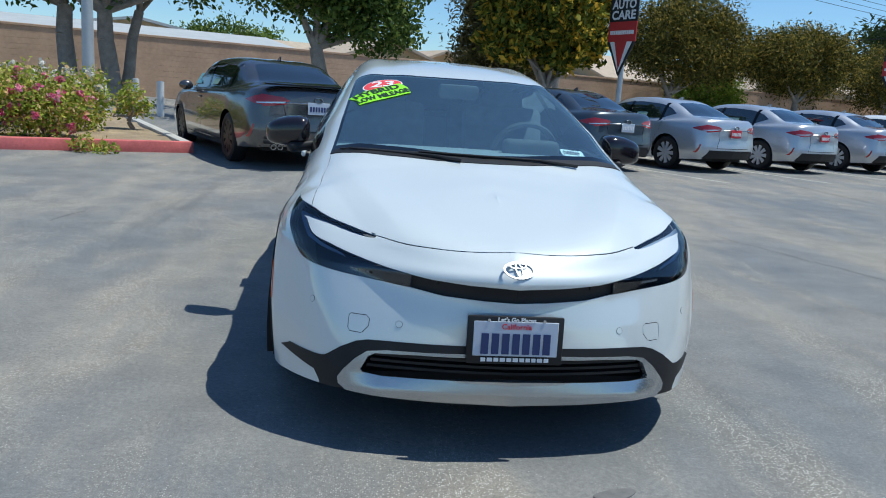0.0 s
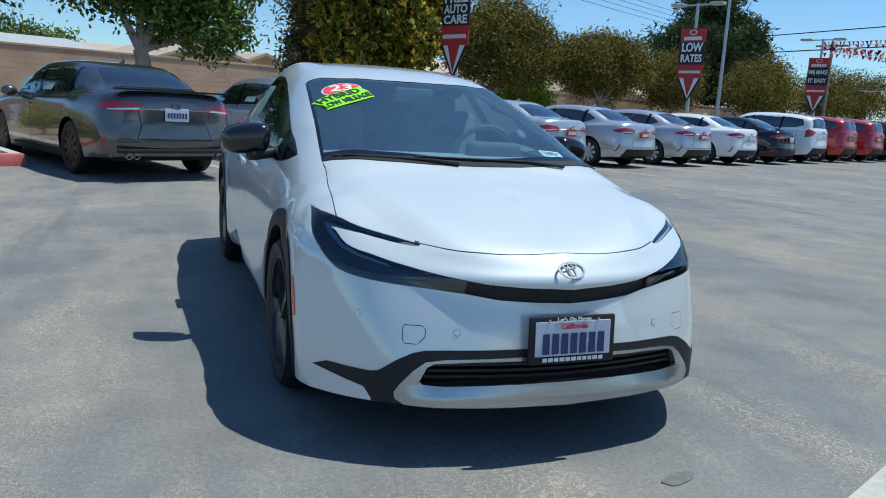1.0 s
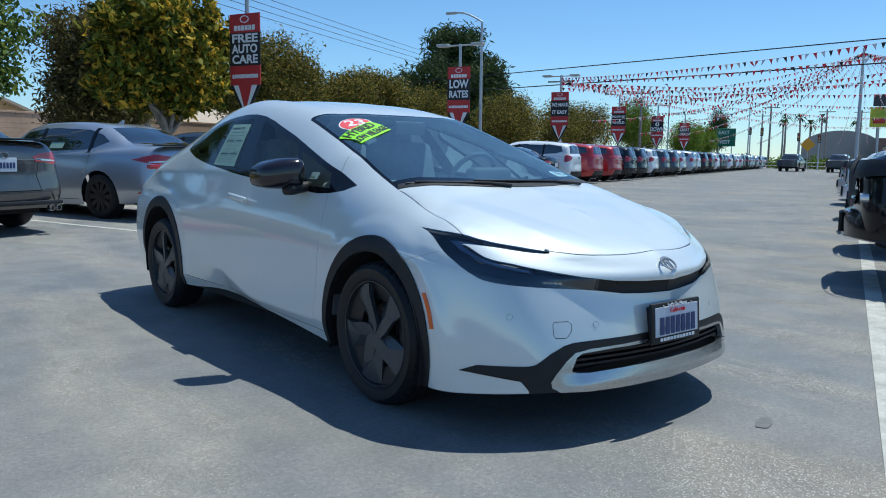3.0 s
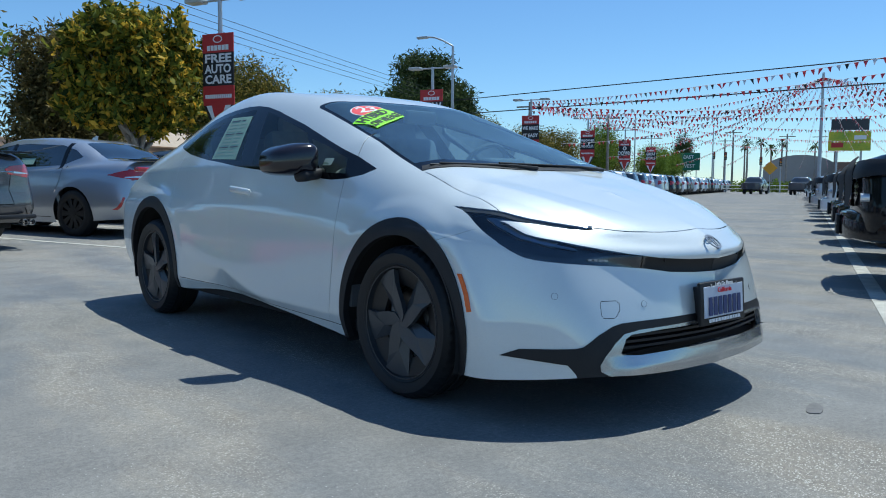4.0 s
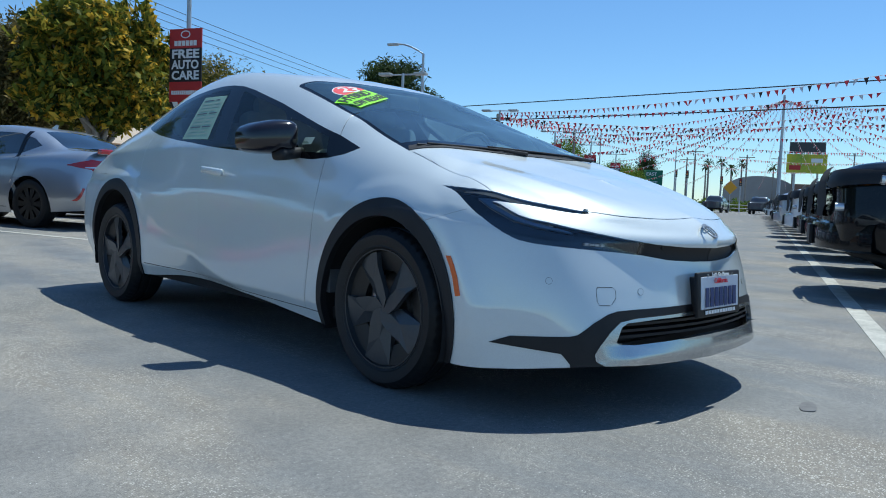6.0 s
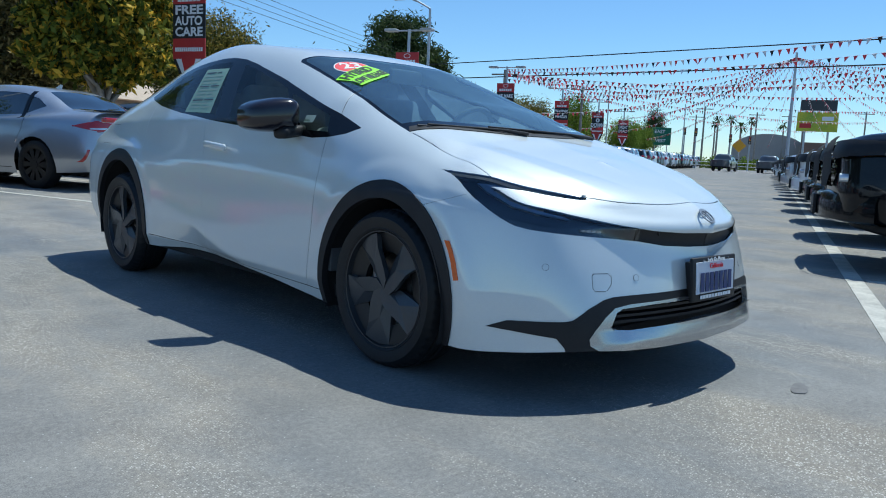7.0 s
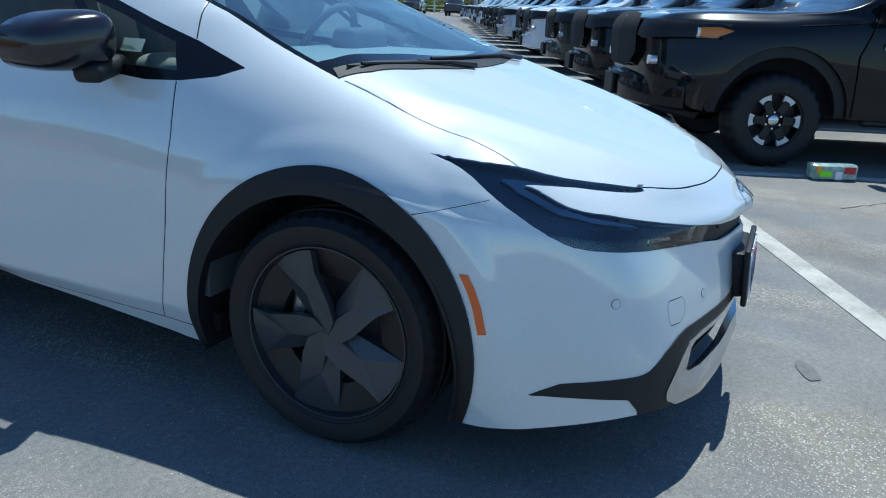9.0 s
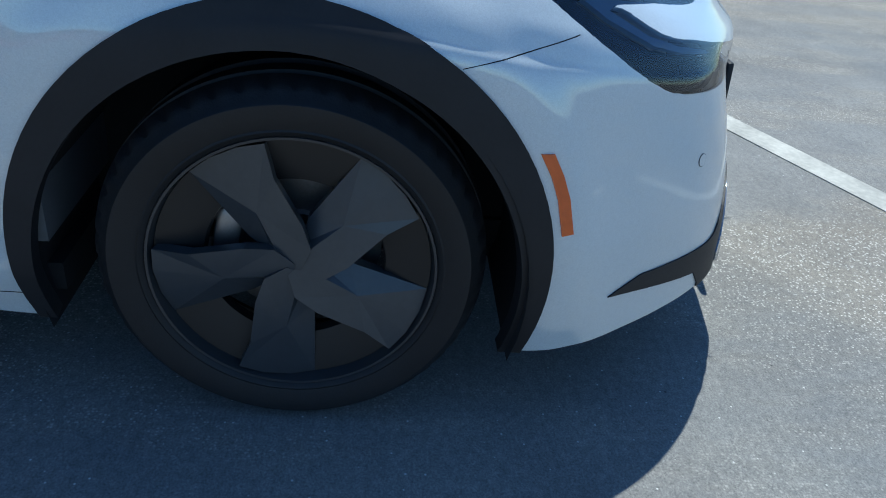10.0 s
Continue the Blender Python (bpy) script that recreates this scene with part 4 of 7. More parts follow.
# wipers
for a, b, c in (((-.10, .872), (-.22, .905), (-.58, .985)), ((.42, .893), (.25, .915), (-.28, .935))):
    bm = bmesh.new()
    pts = []
    for x, y in (a, b, c):
        h = SHELL.ray_cast(Vector((x, y, 2)), Vector((0, 0, -1)))
        pts.append(h[0] + h[1] * .011)
    rod(bm, pts[0], pts[1], .008, .006, 8)
    rod(bm, pts[1], pts[2], .0055, .0045, 8)
    blade_a, blade_b = pts[1].lerp(pts[2], .05), pts[2] + (pts[2] - pts[1]) * .10
    rod(bm, blade_a - Vector((0, -.012, .006)), blade_b - Vector((0, -.012, .006)), .005, .004, 6)
    part("wiper", bm, M_BLACKTRIM, car)

# number plate and its frame
PM = Matrix.Translation((-.004, .030, .415)) @ Matrix.Rotation(radians(86), 4, "X") @ Matrix.Scale(.96, 4)
bm = bmesh.new()
box(bm, (.322, .164, .016), PM, .006, 2)
plate = part("plate_frame", bm, M_BLACKTRIM, car)
bm = bmesh.new()
box(bm, (.26, .13, .05), PM @ Matrix.Translation((0, 0, -.033)), .008, 2)
part("plate_bracket", bm, M_BLACKTRIM, plate)
bm = bmesh.new()
box(bm, (.282, .118, .004), PM @ Matrix.Translation((0, .006, .0085)), .0015, 1)
part("plate", bm, M_PLATE, plate, "pale blue-white number plate")
bars("plate_mark", [.025] * 7, .070, .010, M_NAVY, plate, PM @ Matrix.Translation((0, -.010, .0112)))
bars("frame_mark", [.016, .018, .016, .018, .016, .018, .016, .015, .014, .018, .016], .0130, .005, M_TXTWHITE, plate, PM @ Matrix.Translation((0, -.0645, .0088)))
lettering("frame_slogan", "Let's Go Places", .021, M_TXTWHITE, plate, PM @ Matrix.Translation((0, .0705, .0090)), .0006)
lettering("state_name", "California", .026, M_TXTRED, plate, PM @ Matrix.Translation((0, .0475, .0110)) @ Matrix.Shear("XY", 4, (.0, 0.0)), .0003)
for s in (-1, 1):
    bm = bmesh.new()
    rod(bm, PM @ Vector((s * .092, .069, .007)), PM @ Vector((s * .092, .069, .0115)), .005, .005, 12)
    part("plate_screw", bm, M_CHROME, plate)

# badge
bm = bmesh.new()
h = SHELL.ray_cast(Vector((0, -1, .632)), Vector((0, 1, 0)))
BM_ = Matrix.Translation(h[0] + h[1] * .002) @ h[1].to_track_quat("Z", "Y").to_matrix().to_4x4()
for rx, ry, w, cy in ((.054, .035, .0075, 0), (.030, .012, .005, .017), (.013, .030, .005, 0)):
    outer, inner = ellipse(0, cy, rx, ry, 40), ellipse(0, cy, rx - w, ry - w * .9, 40)
    ro = [[bm.verts.new(BM_ @ Vector((x, y, z))) for x, y in o] for o, z in ((outer, 0), (outer, .003), (inner, .003), (inner, 0))]
    for p, q in zip(ro, ro[1:]):
        for k in range(40):
            bm.faces.new((p[k], p[(k + 1) % 40], q[(k + 1) % 40], q[k]))
part("badge", bm, M_BADGE, car, "chrome oval badge")

# stickers at the glass
def wsticker(name, outline, material, m, off, label=""):
    o = sheet(name, outline, material, car, label=label)
    drape(o, SHELL, m, off)
    return o
def slant(c, x, y):
    """A frame at c whose sides run along x and y, which need not be square to each other."""
    x, y = Vector(x).normalized(), Vector(y).normalized()
    z = x.cross(y).normalized()
    return Matrix((*[(*r, q) for r, q in zip(zip(x, y, z), c)], (0, 0, 0, 1)))


HM = slant((-.437, 1.595, 1.147), (.129, .058, .041), (-.026, .066, .017))
wsticker("hybrid_sticker", [(-.155, .073), (.150, .073), (.166, .0), (.152, -.073), (-.150, -.073), (-.140, .0)], M_LIME, HM, .0050, "lime green windscreen sticker")
OM = slant((-.420, 1.712, 1.19), (.10, .0, .016), (.014, .085, .031))
wsticker("oval_sticker", ellipse(0, 0, .106, .088, 36), M_TXTWHITE, OM, .0015)
wsticker("oval_sticker_face", ellipse(0, 0, .099, .081, 36), M_REDOVAL, OM, .0025, "red oval year sticker")
for txt, size, m, mm, st, off in (("23", .115, M_TXTWHITE, OM @ Matrix.Translation((0, .012, 0)), 1.1, .0036), ("HYBRID", .078, M_TXTDARK, HM @ Matrix.Translation((-.005, .034, 0)), .98, .0062), ("LOW MILEAGE", .066, M_TXTDARK, HM @ Matrix.Translation((.005, -.036, 0)), .70, .0062)):
    o = lettering("sticker_text", txt, size, m, car, Matrix(), .0028, stretch=st)
    drape(o, SHELL, mm, off)
PRM = Matrix.Translation((.445, 1.05, .955)) @ Matrix.Rotation(radians(19), 4, "X")
wsticker("price_sheet", [(-.055, -.035), (.055, -.035), (.055, .035), (-.055, .035)], M_TXTWHITE, PRM, -.002)
for k in range(3):
    wsticker("price_sheet_line", [(-.045, .012 * k - .016), (.03 + .004 * k, .012 * k - .016), (.03 + .004 * k, .012 * k - .011), (-.045, .012 * k - .011)], M_NAVY, PRM, .001)
SIDE_M = Matrix(((0, 0, -1, -.70), (-1, 0, 0, 2.80), (0, 1, 0, 1.10), (0, 0, 0, 1)))
# lies just outside the pane; the dimness behind tinted glass is in its colour
wsticker("window_sheet", [(-.165, .112), (.162, .108), (.245, -.135), (-.145, -.128)], M_PAPER, SIDE_M, .0015, "printed sales sheet on the rear door glass, toned as if behind it")
for k in range(11):
    y = .092 - .019 * k
    for x0, x1 in ((-.135 + .002 * k, .005 + .003 * k), (.030 + .003 * k, (.135 if k % 3 else .09) + .006 * k)):
        wsticker("window_sheet_line", [(x0, y), (x1, y), (x1, y - .007), (x0, y - .007)], M_WHEELGREY if k % 4 == 0 else M_SAGE, SIDE_M, .003)
QM = Matrix(((0, 0, -1, -.76), (-1, 0, 0, 1.575), (0, 1, 0, .938), (0, 0, 0, 1)))
wsticker("quarter_sticker", [(-.036, .016), (.036, .016), (.036, -.016), (-.036, -.016)], M_SAGE, QM, .001)

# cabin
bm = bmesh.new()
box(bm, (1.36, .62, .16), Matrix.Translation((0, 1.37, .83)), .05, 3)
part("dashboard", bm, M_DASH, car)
bm = bmesh.new()
box(bm, (.30, .10, .10), Matrix.Translation((.36, 1.50, .93)), .03, 3)
part("instrument_hood", bm, M_INTERIOR, car)
bm = bmesh.new()
m = Matrix.Translation((.36, 1.66, .90)) @ Matrix.Rotation(radians(-62), 4, "X") @ Matrix.Rotation(radians(90), 4, "Y")
lathe(bm, [(.172 + .015 * math.cos(a), .015 * math.sin(a)) for a in (2 * math.pi * k / 8 for k in range(8))], m, 36, True)
rod(bm, (.36, 1.60, .93), (.36, 1.40, .80), .06, .05, 14)
part("steering_wheel", bm, M_INTERIOR, car)
bm = bmesh.new()
for w, y0, y1 in ((1.0, 1.05, 1.30), (1.63, 1.30, 3.28), (1.0, 3.28, 3.95)):
    box(bm, (w, y1 - y0, .10), Matrix.Translation((0, (y0 + y1) / 2, .36)))
part("cabin_floor", bm, M_INTERIOR, car, smooth=False)
for x, y in ((-.37, 2.25), (.37, 2.25), (-.37, 3.15), (.37, 3.15)):
    bm = bmesh.new()
    box(bm, (.52, .52, .18), Matrix.Translation((x, y - .18, .55)), .05, 2)
    box(bm, (.50, .15, .58), Matrix.Translation((x, y + .12, .84)) @ Matrix.Rotation(radians(-18), 4, "X"), .05, 2)
    box(bm, (.27, .10, .17), Matrix.Translation((x, y + .26, 1.13 if y < 3 else 1.08)) @ Matrix.Rotation(radians(-12), 4, "X"), .04, 2)
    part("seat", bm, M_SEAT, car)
bm = bmesh.new()
box(bm, (.22, .04, .075), Matrix.Translation((0, 1.80, 1.19)), .018, 2)
part("rear_view_mirror", bm, M_INTERIOR, car)



def settle(p):
    """The car's side runs narrower than its lines were drawn, and its cabin is shorter."""
    inward = ((0, -.016), (.5, -.006), (.75, .014), (.95, .034), (1.4, .042), (2.2, .034), (3.0, .034), (3.6, .044), (4.7, .054))
    along = ((0, .016), (1.35, .016), (2.2, -.02), (3.05, -.175), (4.15, -.175), (4.7, -.22))

    def run(table, q):  # eased from step to step
        for (a, p0), (b, p1) in zip(table, table[1:]):
            if q <= b:
                return p0 + (p1 - p0) * ease(a, b, q)
        return table[-1][1]

    return Vector((p.x * (1 - run(inward, p.y) / .83), p.y + run(along, p.y) * (min(1.0, abs(p.x) / .75) if p.y < 1.3 else 1.0), p.z))


for ob in car.children_recursive:
    above = [a for a in (ob.parent, ob.parent.parent) if a and a != car]
    if any(a.matrix_basis.translation.length > .01 for a in above):
        continue  # moves with its part
    if ob.matrix_basis.translation.length > .01:
        ob.matrix_basis.translation = settle(ob.matrix_basis.translation)
    elif ob.type == "MESH":
        for v in ob.data.vertices:
            v.co = settle(v.co)
car.matrix_basis = Matrix.Translation((.016, 0, 0)) @ Matrix.Rotation(radians(1.2), 4, "Z")

# ---- parked cars ----
def car_net(L, W, H, fo, ra, kind):
    """A net of lines for a saloon or an estate-backed car, in the same order as the hatchback's."""
    k, hw = H / 1.44, W / 2
    ys = [0, .04, .14, .34, fo - .38, fo, fo + .45, 2.0, 2.65, ra - .42, ra, ra + .40, L - .20, L - .05, L]
    suv = kind == "suv"
    rows = []

    def line(xs, zs, front=0.0, back=0.0, yy=None):
        row = []
        for i in range(15):
            y = yy[i] if yy else ys[i] + front * max(0, 1 - i / 5) - back * max(0, (i - 10) / 4)
            row += [xs[i] * hw, y, zs[i] * k]
        rows.append(row)

    line([0, .50, .76, .90, .94, .95, .95, .95, .95, .95, .95, .93, .84, .5, 0], [.20, .20, .20, .19, .19, .20, .20, .20, .20, .20, .22, .24, .27, .29, .29], .08, .06)
    line([0, .55, .82, .95, .98, 1, .99, .99, .99, .99, 1, .98, .91, .56, 0], [.45] * 15)
    line([0, .54, .80, .93, .975, 1, .985, .98, .98, .99, 1, .97, .89, .54, 0], [.60, .60, .62, .65, .66, .67, .67, .68, .68, .69, .70, .70, .69, .68, .68], .01, .02)
    line([0, .50, .74, .87, .93, .95, .955, .955, .955, .95, .945, .91, .82, .50, 0], [.70, .71, .74, .80, .84, .88, .90, .91, .92, .94, .96, .965, .95, .94, .94], .07, .03)
    if suv:
        line([0, .40, .60, .74, .80, .83, .88, .88, .88, .88, .87, .85, .78, .48, 0], [.78, .79, .82, .87, .90, .94, .93, .94, .96, .98, 1.0, 1.0, .99, .98, .98], .20, .07)
        line([0, .33, .50, .60, .64, .66, .72, .70, .68, .68, .68, .67, .62, .40, 0], [.82, .84, .86, .90, .93, .97, 1.04, 1.32, 1.385, 1.385, 1.37, 1.34, 1.30, 1.31, 1.31], .40, .26)
        line([0] * 15, [.86, .865, .87, .885, .90, .925, 1.05, 1.38, 1.44, 1.435, 1.42, 1.39, 1.36, 1.35, 1.345], yy=[.65, .68, .72, .80, .88, fo + .05, fo + .50, 2.0, 2.65, ra - .42, ra, ra + .35, L - .45, L - .38, L - .36])
    else:
        line([0, .40, .60, .74, .80, .83, .87, .87, .87, .86, .83, .79, .72, .44, 0], [.76, .77, .80, .86, .90, .94, .93, .94, .96, .985, 1.02, 1.045, 1.05, 1.055, 1.06], .20, .10)
        line([0, .33, .50, .60, .64, .66, .72, .68, .65, .64, .62, .60, .56, .34, 0], [.82, .84, .86, .90, .93, .97, 1.04, 1.325, 1.39, 1.365, 1.25, 1.11, 1.07, 1.065, 1.065], .38, .20)
        line([0] * 15, [.86, .865, .87, .885, .90, .925, 1.05, 1.375, 1.44, 1.415, 1.295, 1.125, 1.078, 1.072, 1.07], yy=[.65, .68, .72, .80, .88, fo + .05, fo + .50, 2.0, 2.65, ra - .42, ra, ra + .38, L - .42, L - .36, L - .34])
    return rows


M_DARKGLASS = mat("car_glass_dark", (0.012, 0.016, 0.02), 0.03, coat=0.3)
M_DARKGLASS.node_tree.nodes["Principled BSDF"].inputs["IOR"].default_value = 2.2
M_ALLOY = mat("alloy_silver", (0.62, 0.63, 0.65), 0.35, metal=0.45)
M_PLATERED = mat("dealer_plate_red", (0.62, 0.03, 0.05), 0.5, var=0.1)
M_STICKER = mat("window_sticker_teal", (0.25, 0.55, 0.58), 0.6, var=0.15, scale=20)
M_LAMPWHITE = mat("clear_lamp", (0.7, 0.72, 0.75), 0.1, metal=0.6, coat=0.8)


def small_wheel(parent, x, y, s, r, rim_mat, spokes, width=.21):
    """A wheel: tyre, rim with spokes, hub."""
    base = empty("wheel", Matrix.Translation((x, y, r)) @ (Matrix.Rotation(math.pi, 4, "Z") if s < 0 else Matrix()))
    base.parent = parent
    bm = bmesh.new()
    rim = r * .68
    lathe(bm, [(rim, width * .46), (rim + .02, width * .51), (r - .04, width * .51), (r - .012, width * .44), (r, width * .3), (r, -width * .3), (r - .02, -width * .46), (rim, -width * .46)], sides=36)
    part("tyre", bm, M_TYRE, base)
    bm = bmesh.new()
    lathe(bm, [(rim + .004, width * .45), (rim - .015, width * .44), (rim - .02, -.02), (.001, -.03)], sides=36)
    part("rim_barrel", bm, M_WHEELBLACK, base)
    bm = bmesh.new()
    for k in range(spokes):
        a = 2 * math.pi * k / spokes
        w0, w1 = .020, min(.042, 1.9 * rim / spokes)
        c, sn = math.cos(a), math.sin(a)
        pts = [(.03, -w0), (rim - .012, -w1), (rim - .012, w1), (.03, w0)]
        prism(bm, [(p, q) for p, q in pts], .022, Matrix(((0, 0, 1, width * .34), (c, -sn, 0, 0), (sn, c, 0, 0), (0, 0, 0, 1))))
    lathe(bm, [(.055, width * .34), (.05, width * .46), (.001, width * .47)], sides=20)
    part("spokes", bm, rim_mat, base, smooth=False)
    return base


def saloon(name, label, L, W, H, fo, ra, kind, paint_mat, wheel_mat, spokes, tail, plate_mat, stickers=True, low=M_BLACKTRIM):
    """A parked car, with its tail away from the row's kerb. Its base lies under its rear axle; it points along +y."""
    top = empty(name)
    turn = Matrix.Rotation(math.pi, 4, "Z") @ Matrix.Translation((0, -ra, 0))
    hold = lambda nm, bm, m, par=top, **kw: part(nm, (bmesh.ops.transform(bm, matrix=turn, verts=bm.verts), bm)[1], m, par, **kw)
    sh = patch(car_net(L, W, H, fo, ra, kind), 6, 5)
    k, hw = H / 1.44, W / 2
    wr = .335 if kind == "saloon" else .36
    on = lambda c: c.x < -hw * .5
    suv = kind == "suv"
    for wy in (fo, ra):
        cut(sh, arc(wy, wr, wr + .045, -40, 220, 18) + [(wy - .3, 0), (wy + .3, 0)], "side", lambda c: c.x < -hw * .6, 1)
    belt = [(fo + .52, .95 * k), (2.0, .965 * k), (2.65, .985 * k), (ra - .30, 1.015 * k)]
    roof = [(ra + .02, 1.13 * k), (ra - .15, 1.23 * k), (ra - .42, 1.305 * k), (2.65, 1.335 * k), (2.3, 1.315 * k), (2.0, 1.265 * k), (fo + .80, 1.10 * k)]
    if suv:
        belt = belt[:-1] + [(ra + .30, 1.035 * k), (L - .42, 1.10 * k)]
        roof = [(L - .50, 1.27 * k), (ra, 1.325 * k)] + roof[2:]
    cut(sh, belt + roof, "side", on, 3)
    pillars = [2.32] + ([ra - .26] if suv else [ra - .36])
    for x in pillars:  # pillars between the side windows
        cut(sh, [(x, .955 * k), (x + .07, .955 * k), (x + .11, 1.335 * k), (x + .04, 1.335 * k)], "side", on, 33)
    g = .74 if suv else .86
    if suv:
        cut(sh, [(.02, 1.03 * k), (-hw * .66, 1.03 * k), (-hw * .56, 1.27 * k), (.02, 1.31 * k)], "front", lambda c: c.y > L - .75, 6)
        lamp = [(-hw * .98, .74 * k), (-hw * .98, .98 * k), (-hw * .80, 1.0 * k), (-hw * .58, .90 * k), (-hw * .70, .82 * k)]
    else:
        cut(sh, [(.02, ra - .20), (-hw * .52, ra - .16), (-hw * .57, ra + .10), (-hw * .62, ra + .36), (-hw * .4, ra + .43), (.02, ra + .45)], "top", lambda c: c.z > 1.0 * k and c.y > ra - .5, 6)
        lamp = [(-hw * 1.02, .83 * k), (-hw * 1.02, .90 * k), (-hw * .80, .955 * k), (-hw * .50, .925 * k), (-hw * .42, .89 * k), (-hw * .46, .835 * k), (-hw * .75, .80 * k)]
    cut(sh, lamp, "front", lambda c: c.y > L - (.40 if not suv else .30), 8)
    if not suv:  # the lamp runs out to a point along the flank; a pale strip and a bumper reflector
        cut(sh, [(L - .5, 1.0 * k), (L - .5, .888 * k), (L - .40, .882 * k), (L - .06, .97 * k), (L - .06, 1.0 * k)], "side", lambda c: c.x < -hw * .78, 0)
        cut(sh, [(L - .5, .75 * k), (L - .5, .862 * k), (L - .40, .866 * k), (L - .12, .815 * k), (L - .12, .75 * k)], "side", lambda c: c.x < -hw * .78, 0)
        cut(sh, [(-hw * .84, .835 * k), (-hw * .84, .850 * k), (-hw * .47, .872 * k), (-hw * .47, .850 * k)], "front", lambda c: c.y > L - .40, 28)
        cut(sh, [(-hw * .945, .40 * k), (-hw * .92, .40 * k), (-hw * .87, .57 * k), (-hw * .895, .57 * k)], "front", lambda c: c.y > L - .5, 29)
    cut(sh, [(.02, .24 * k), (-hw * .72, .24 * k), (-hw * .80, .30 * k), (-hw * .70, .46 * k), (.02, .46 * k)], "front", lambda c: c.y > L - .5, 20)
    cut(sh, [(.02, fo + .16), (-hw * .62, fo + .26), (-hw * .64, fo + .52), (-hw * .58, 1.95), (.02, 1.90)], "top", lambda c: c.z > .85 * k and c.y < 2.2, 5)
    cut(sh, [(-hw * .95, .62 * k), (-hw * .95, .74 * k), (-hw * .52, .72 * k), (-hw * .48, .65 * k)], "front", lambda c: c.y < .5, 9)
    wide = lambda c: c.x < -hw * .6
    seams(sh, [[(fo + .50, .28 * k), (fo + .46, .60 * k), (fo + .56, .93 * k)], [(2.36, .28 * k), (2.34, .60 * k), (2.36, .94 * k)], [(ra - .34, .62 * k), (ra - .24, .80 * k), (ra - .20, 1.0 * k)], [(fo + .50, .28 * k), (ra - .45, .28 * k)]], "side", wide, .009)
    seams(sh, [[(-hw * .52, .50 * k), (-hw * .46, .66 * k), (-hw * .50, .84 * k)], [(.02, .50 * k), (-hw * .52, .50 * k)]], "front", lambda c: c.y > L - .35, .009)
    for gap in pieces(mirrored(shift(take(sh, {90}), -.008))):
        hold("panel_gap", gap, M_DARKWELL)
    hold("body_shell", mirrored(take(sh, {0})), paint_mat)
    hold("rear_window", mirrored(take(sh, {6})), M_DARKGLASS)
    hold("windscreen", mirrored(take(sh, {5})), M_DARKGLASS)
    hold("bumper_insert", mirrored(shift(take(sh, {20}), -.008)), low)
    for s in (0, 1):
        fl = lambda b: mirrored(b, False) if s else b
        hold("side_window", fl(shift(take(sh, {3}), -.004)), M_DARKGLASS)
        hold("window_pillar", fl(take(sh, {33})), M_GLOSSBLACK)
        tail_lamp = hold("tail_lamp", thicken(fl(shift(take(sh, {8}), .006)), -.02), M_REDLENS)
        if not suv:
            hold("lamp_strip", fl(shift(take(sh, {28}), .003)), M_LAMPWHITE, tail_lamp)
            hold("reflector", fl(shift(take(sh, {29}), .002)), M_REDLENS)
        hold("headlamp", fl(take(sh, {9})), M_LAMPWHITE)
        sx = 1 if s else -1
        bm = bmesh.new()
        bmesh.ops.create_uvsphere(bm, u_segments=12, v_segments=8, radius=1, matrix=Matrix.Translation((sx * (hw + .07), fo + .78, .98 * k)) @ Matrix.Diagonal((.11, .07, .075, 1)))
        hold("door_mirror", bm, paint_mat)
        bm = bmesh.new()
        box(bm, (.03, .17, .03), Matrix.Translation((sx * hw * .975, 2.25, .83 * k)), .01, 1)
        hold("door_handle", bm, paint_mat)
        if stickers and s == 1:
            bm = bmesh.new()
            m = Matrix.Translation((sx * hw * .80, 1.72, 1.10 * k)) @ Matrix.Rotation(radians(-32 * sx), 4, "Y")
            box(bm, (.004, .34, .19), m)
            hold("window_sticker", bm, M_STICKER, smooth=False)
            bm = bmesh.new()
            box(bm, (.004, .30, .22), Matrix.Translation((sx * hw * .805, 2.75, 1.12 * k)) @ Matrix.Rotation(radians(-32 * sx), 4, "Y"))
            hold("window_sticker", bm, M_PAPER, smooth=False)
    sh.free()
    bm = bmesh.new()
    box(bm, (W * .70, L * .86, .10), Matrix.Translation((0, L / 2, .27)))
    for wy in (fo, ra):
        box(bm, (W * .78, .80, .42), Matrix.Translation((0, wy, .50)))
    hold("underbody", bm, M_DARKWELL, smooth=False)
    bm = bmesh.new()
    box(bm, (.305, .012, .155), Matrix.Translation((0, L - (.0 if not suv else .05), (.80 if not suv else .86) * k)), .004, 1)
    np_ = hold("number_plate", bm, plate_mat)
    py, pz = L - (.0 if not suv else .05) + .008, (.80 if not suv else .86) * k
    for q in range(7):
        bm = bmesh.new()
        box(bm, (.024, .004, .065), Matrix.Translation((-.115 + .038 * q, py, pz - .008)))
        hold("plate_mark", bm, M_NAVY if plate_mat == M_PLATE else M_TXTWHITE, np_, smooth=False)
    bm = bmesh.new()
    o, i = ellipse(0, .905 * k, .060, .040, 24), ellipse(0, .905 * k, .048, .030, 24)
    ring = [[bm.verts.new((a, yy, b)) for a, b in loop] for loop, yy in ((o, L - .02), (o, L + .008), (i, L + .008), (i, L - .02))]
    for a, b in zip(ring, ring[1:]):
        for q in range(24):
            bm.faces.new((a[q], a[(q + 1) % 24], b[(q + 1) % 24], b[q]))
    hold("badge", bm, tail)
    bm = bmesh.new()
    box(bm, (W * .50, .02, .018), Matrix.Translation((0, L - .012, .86 * k)), .006, 1)
    hold("boot_trim", bm, tail)
    bm = bmesh.new()
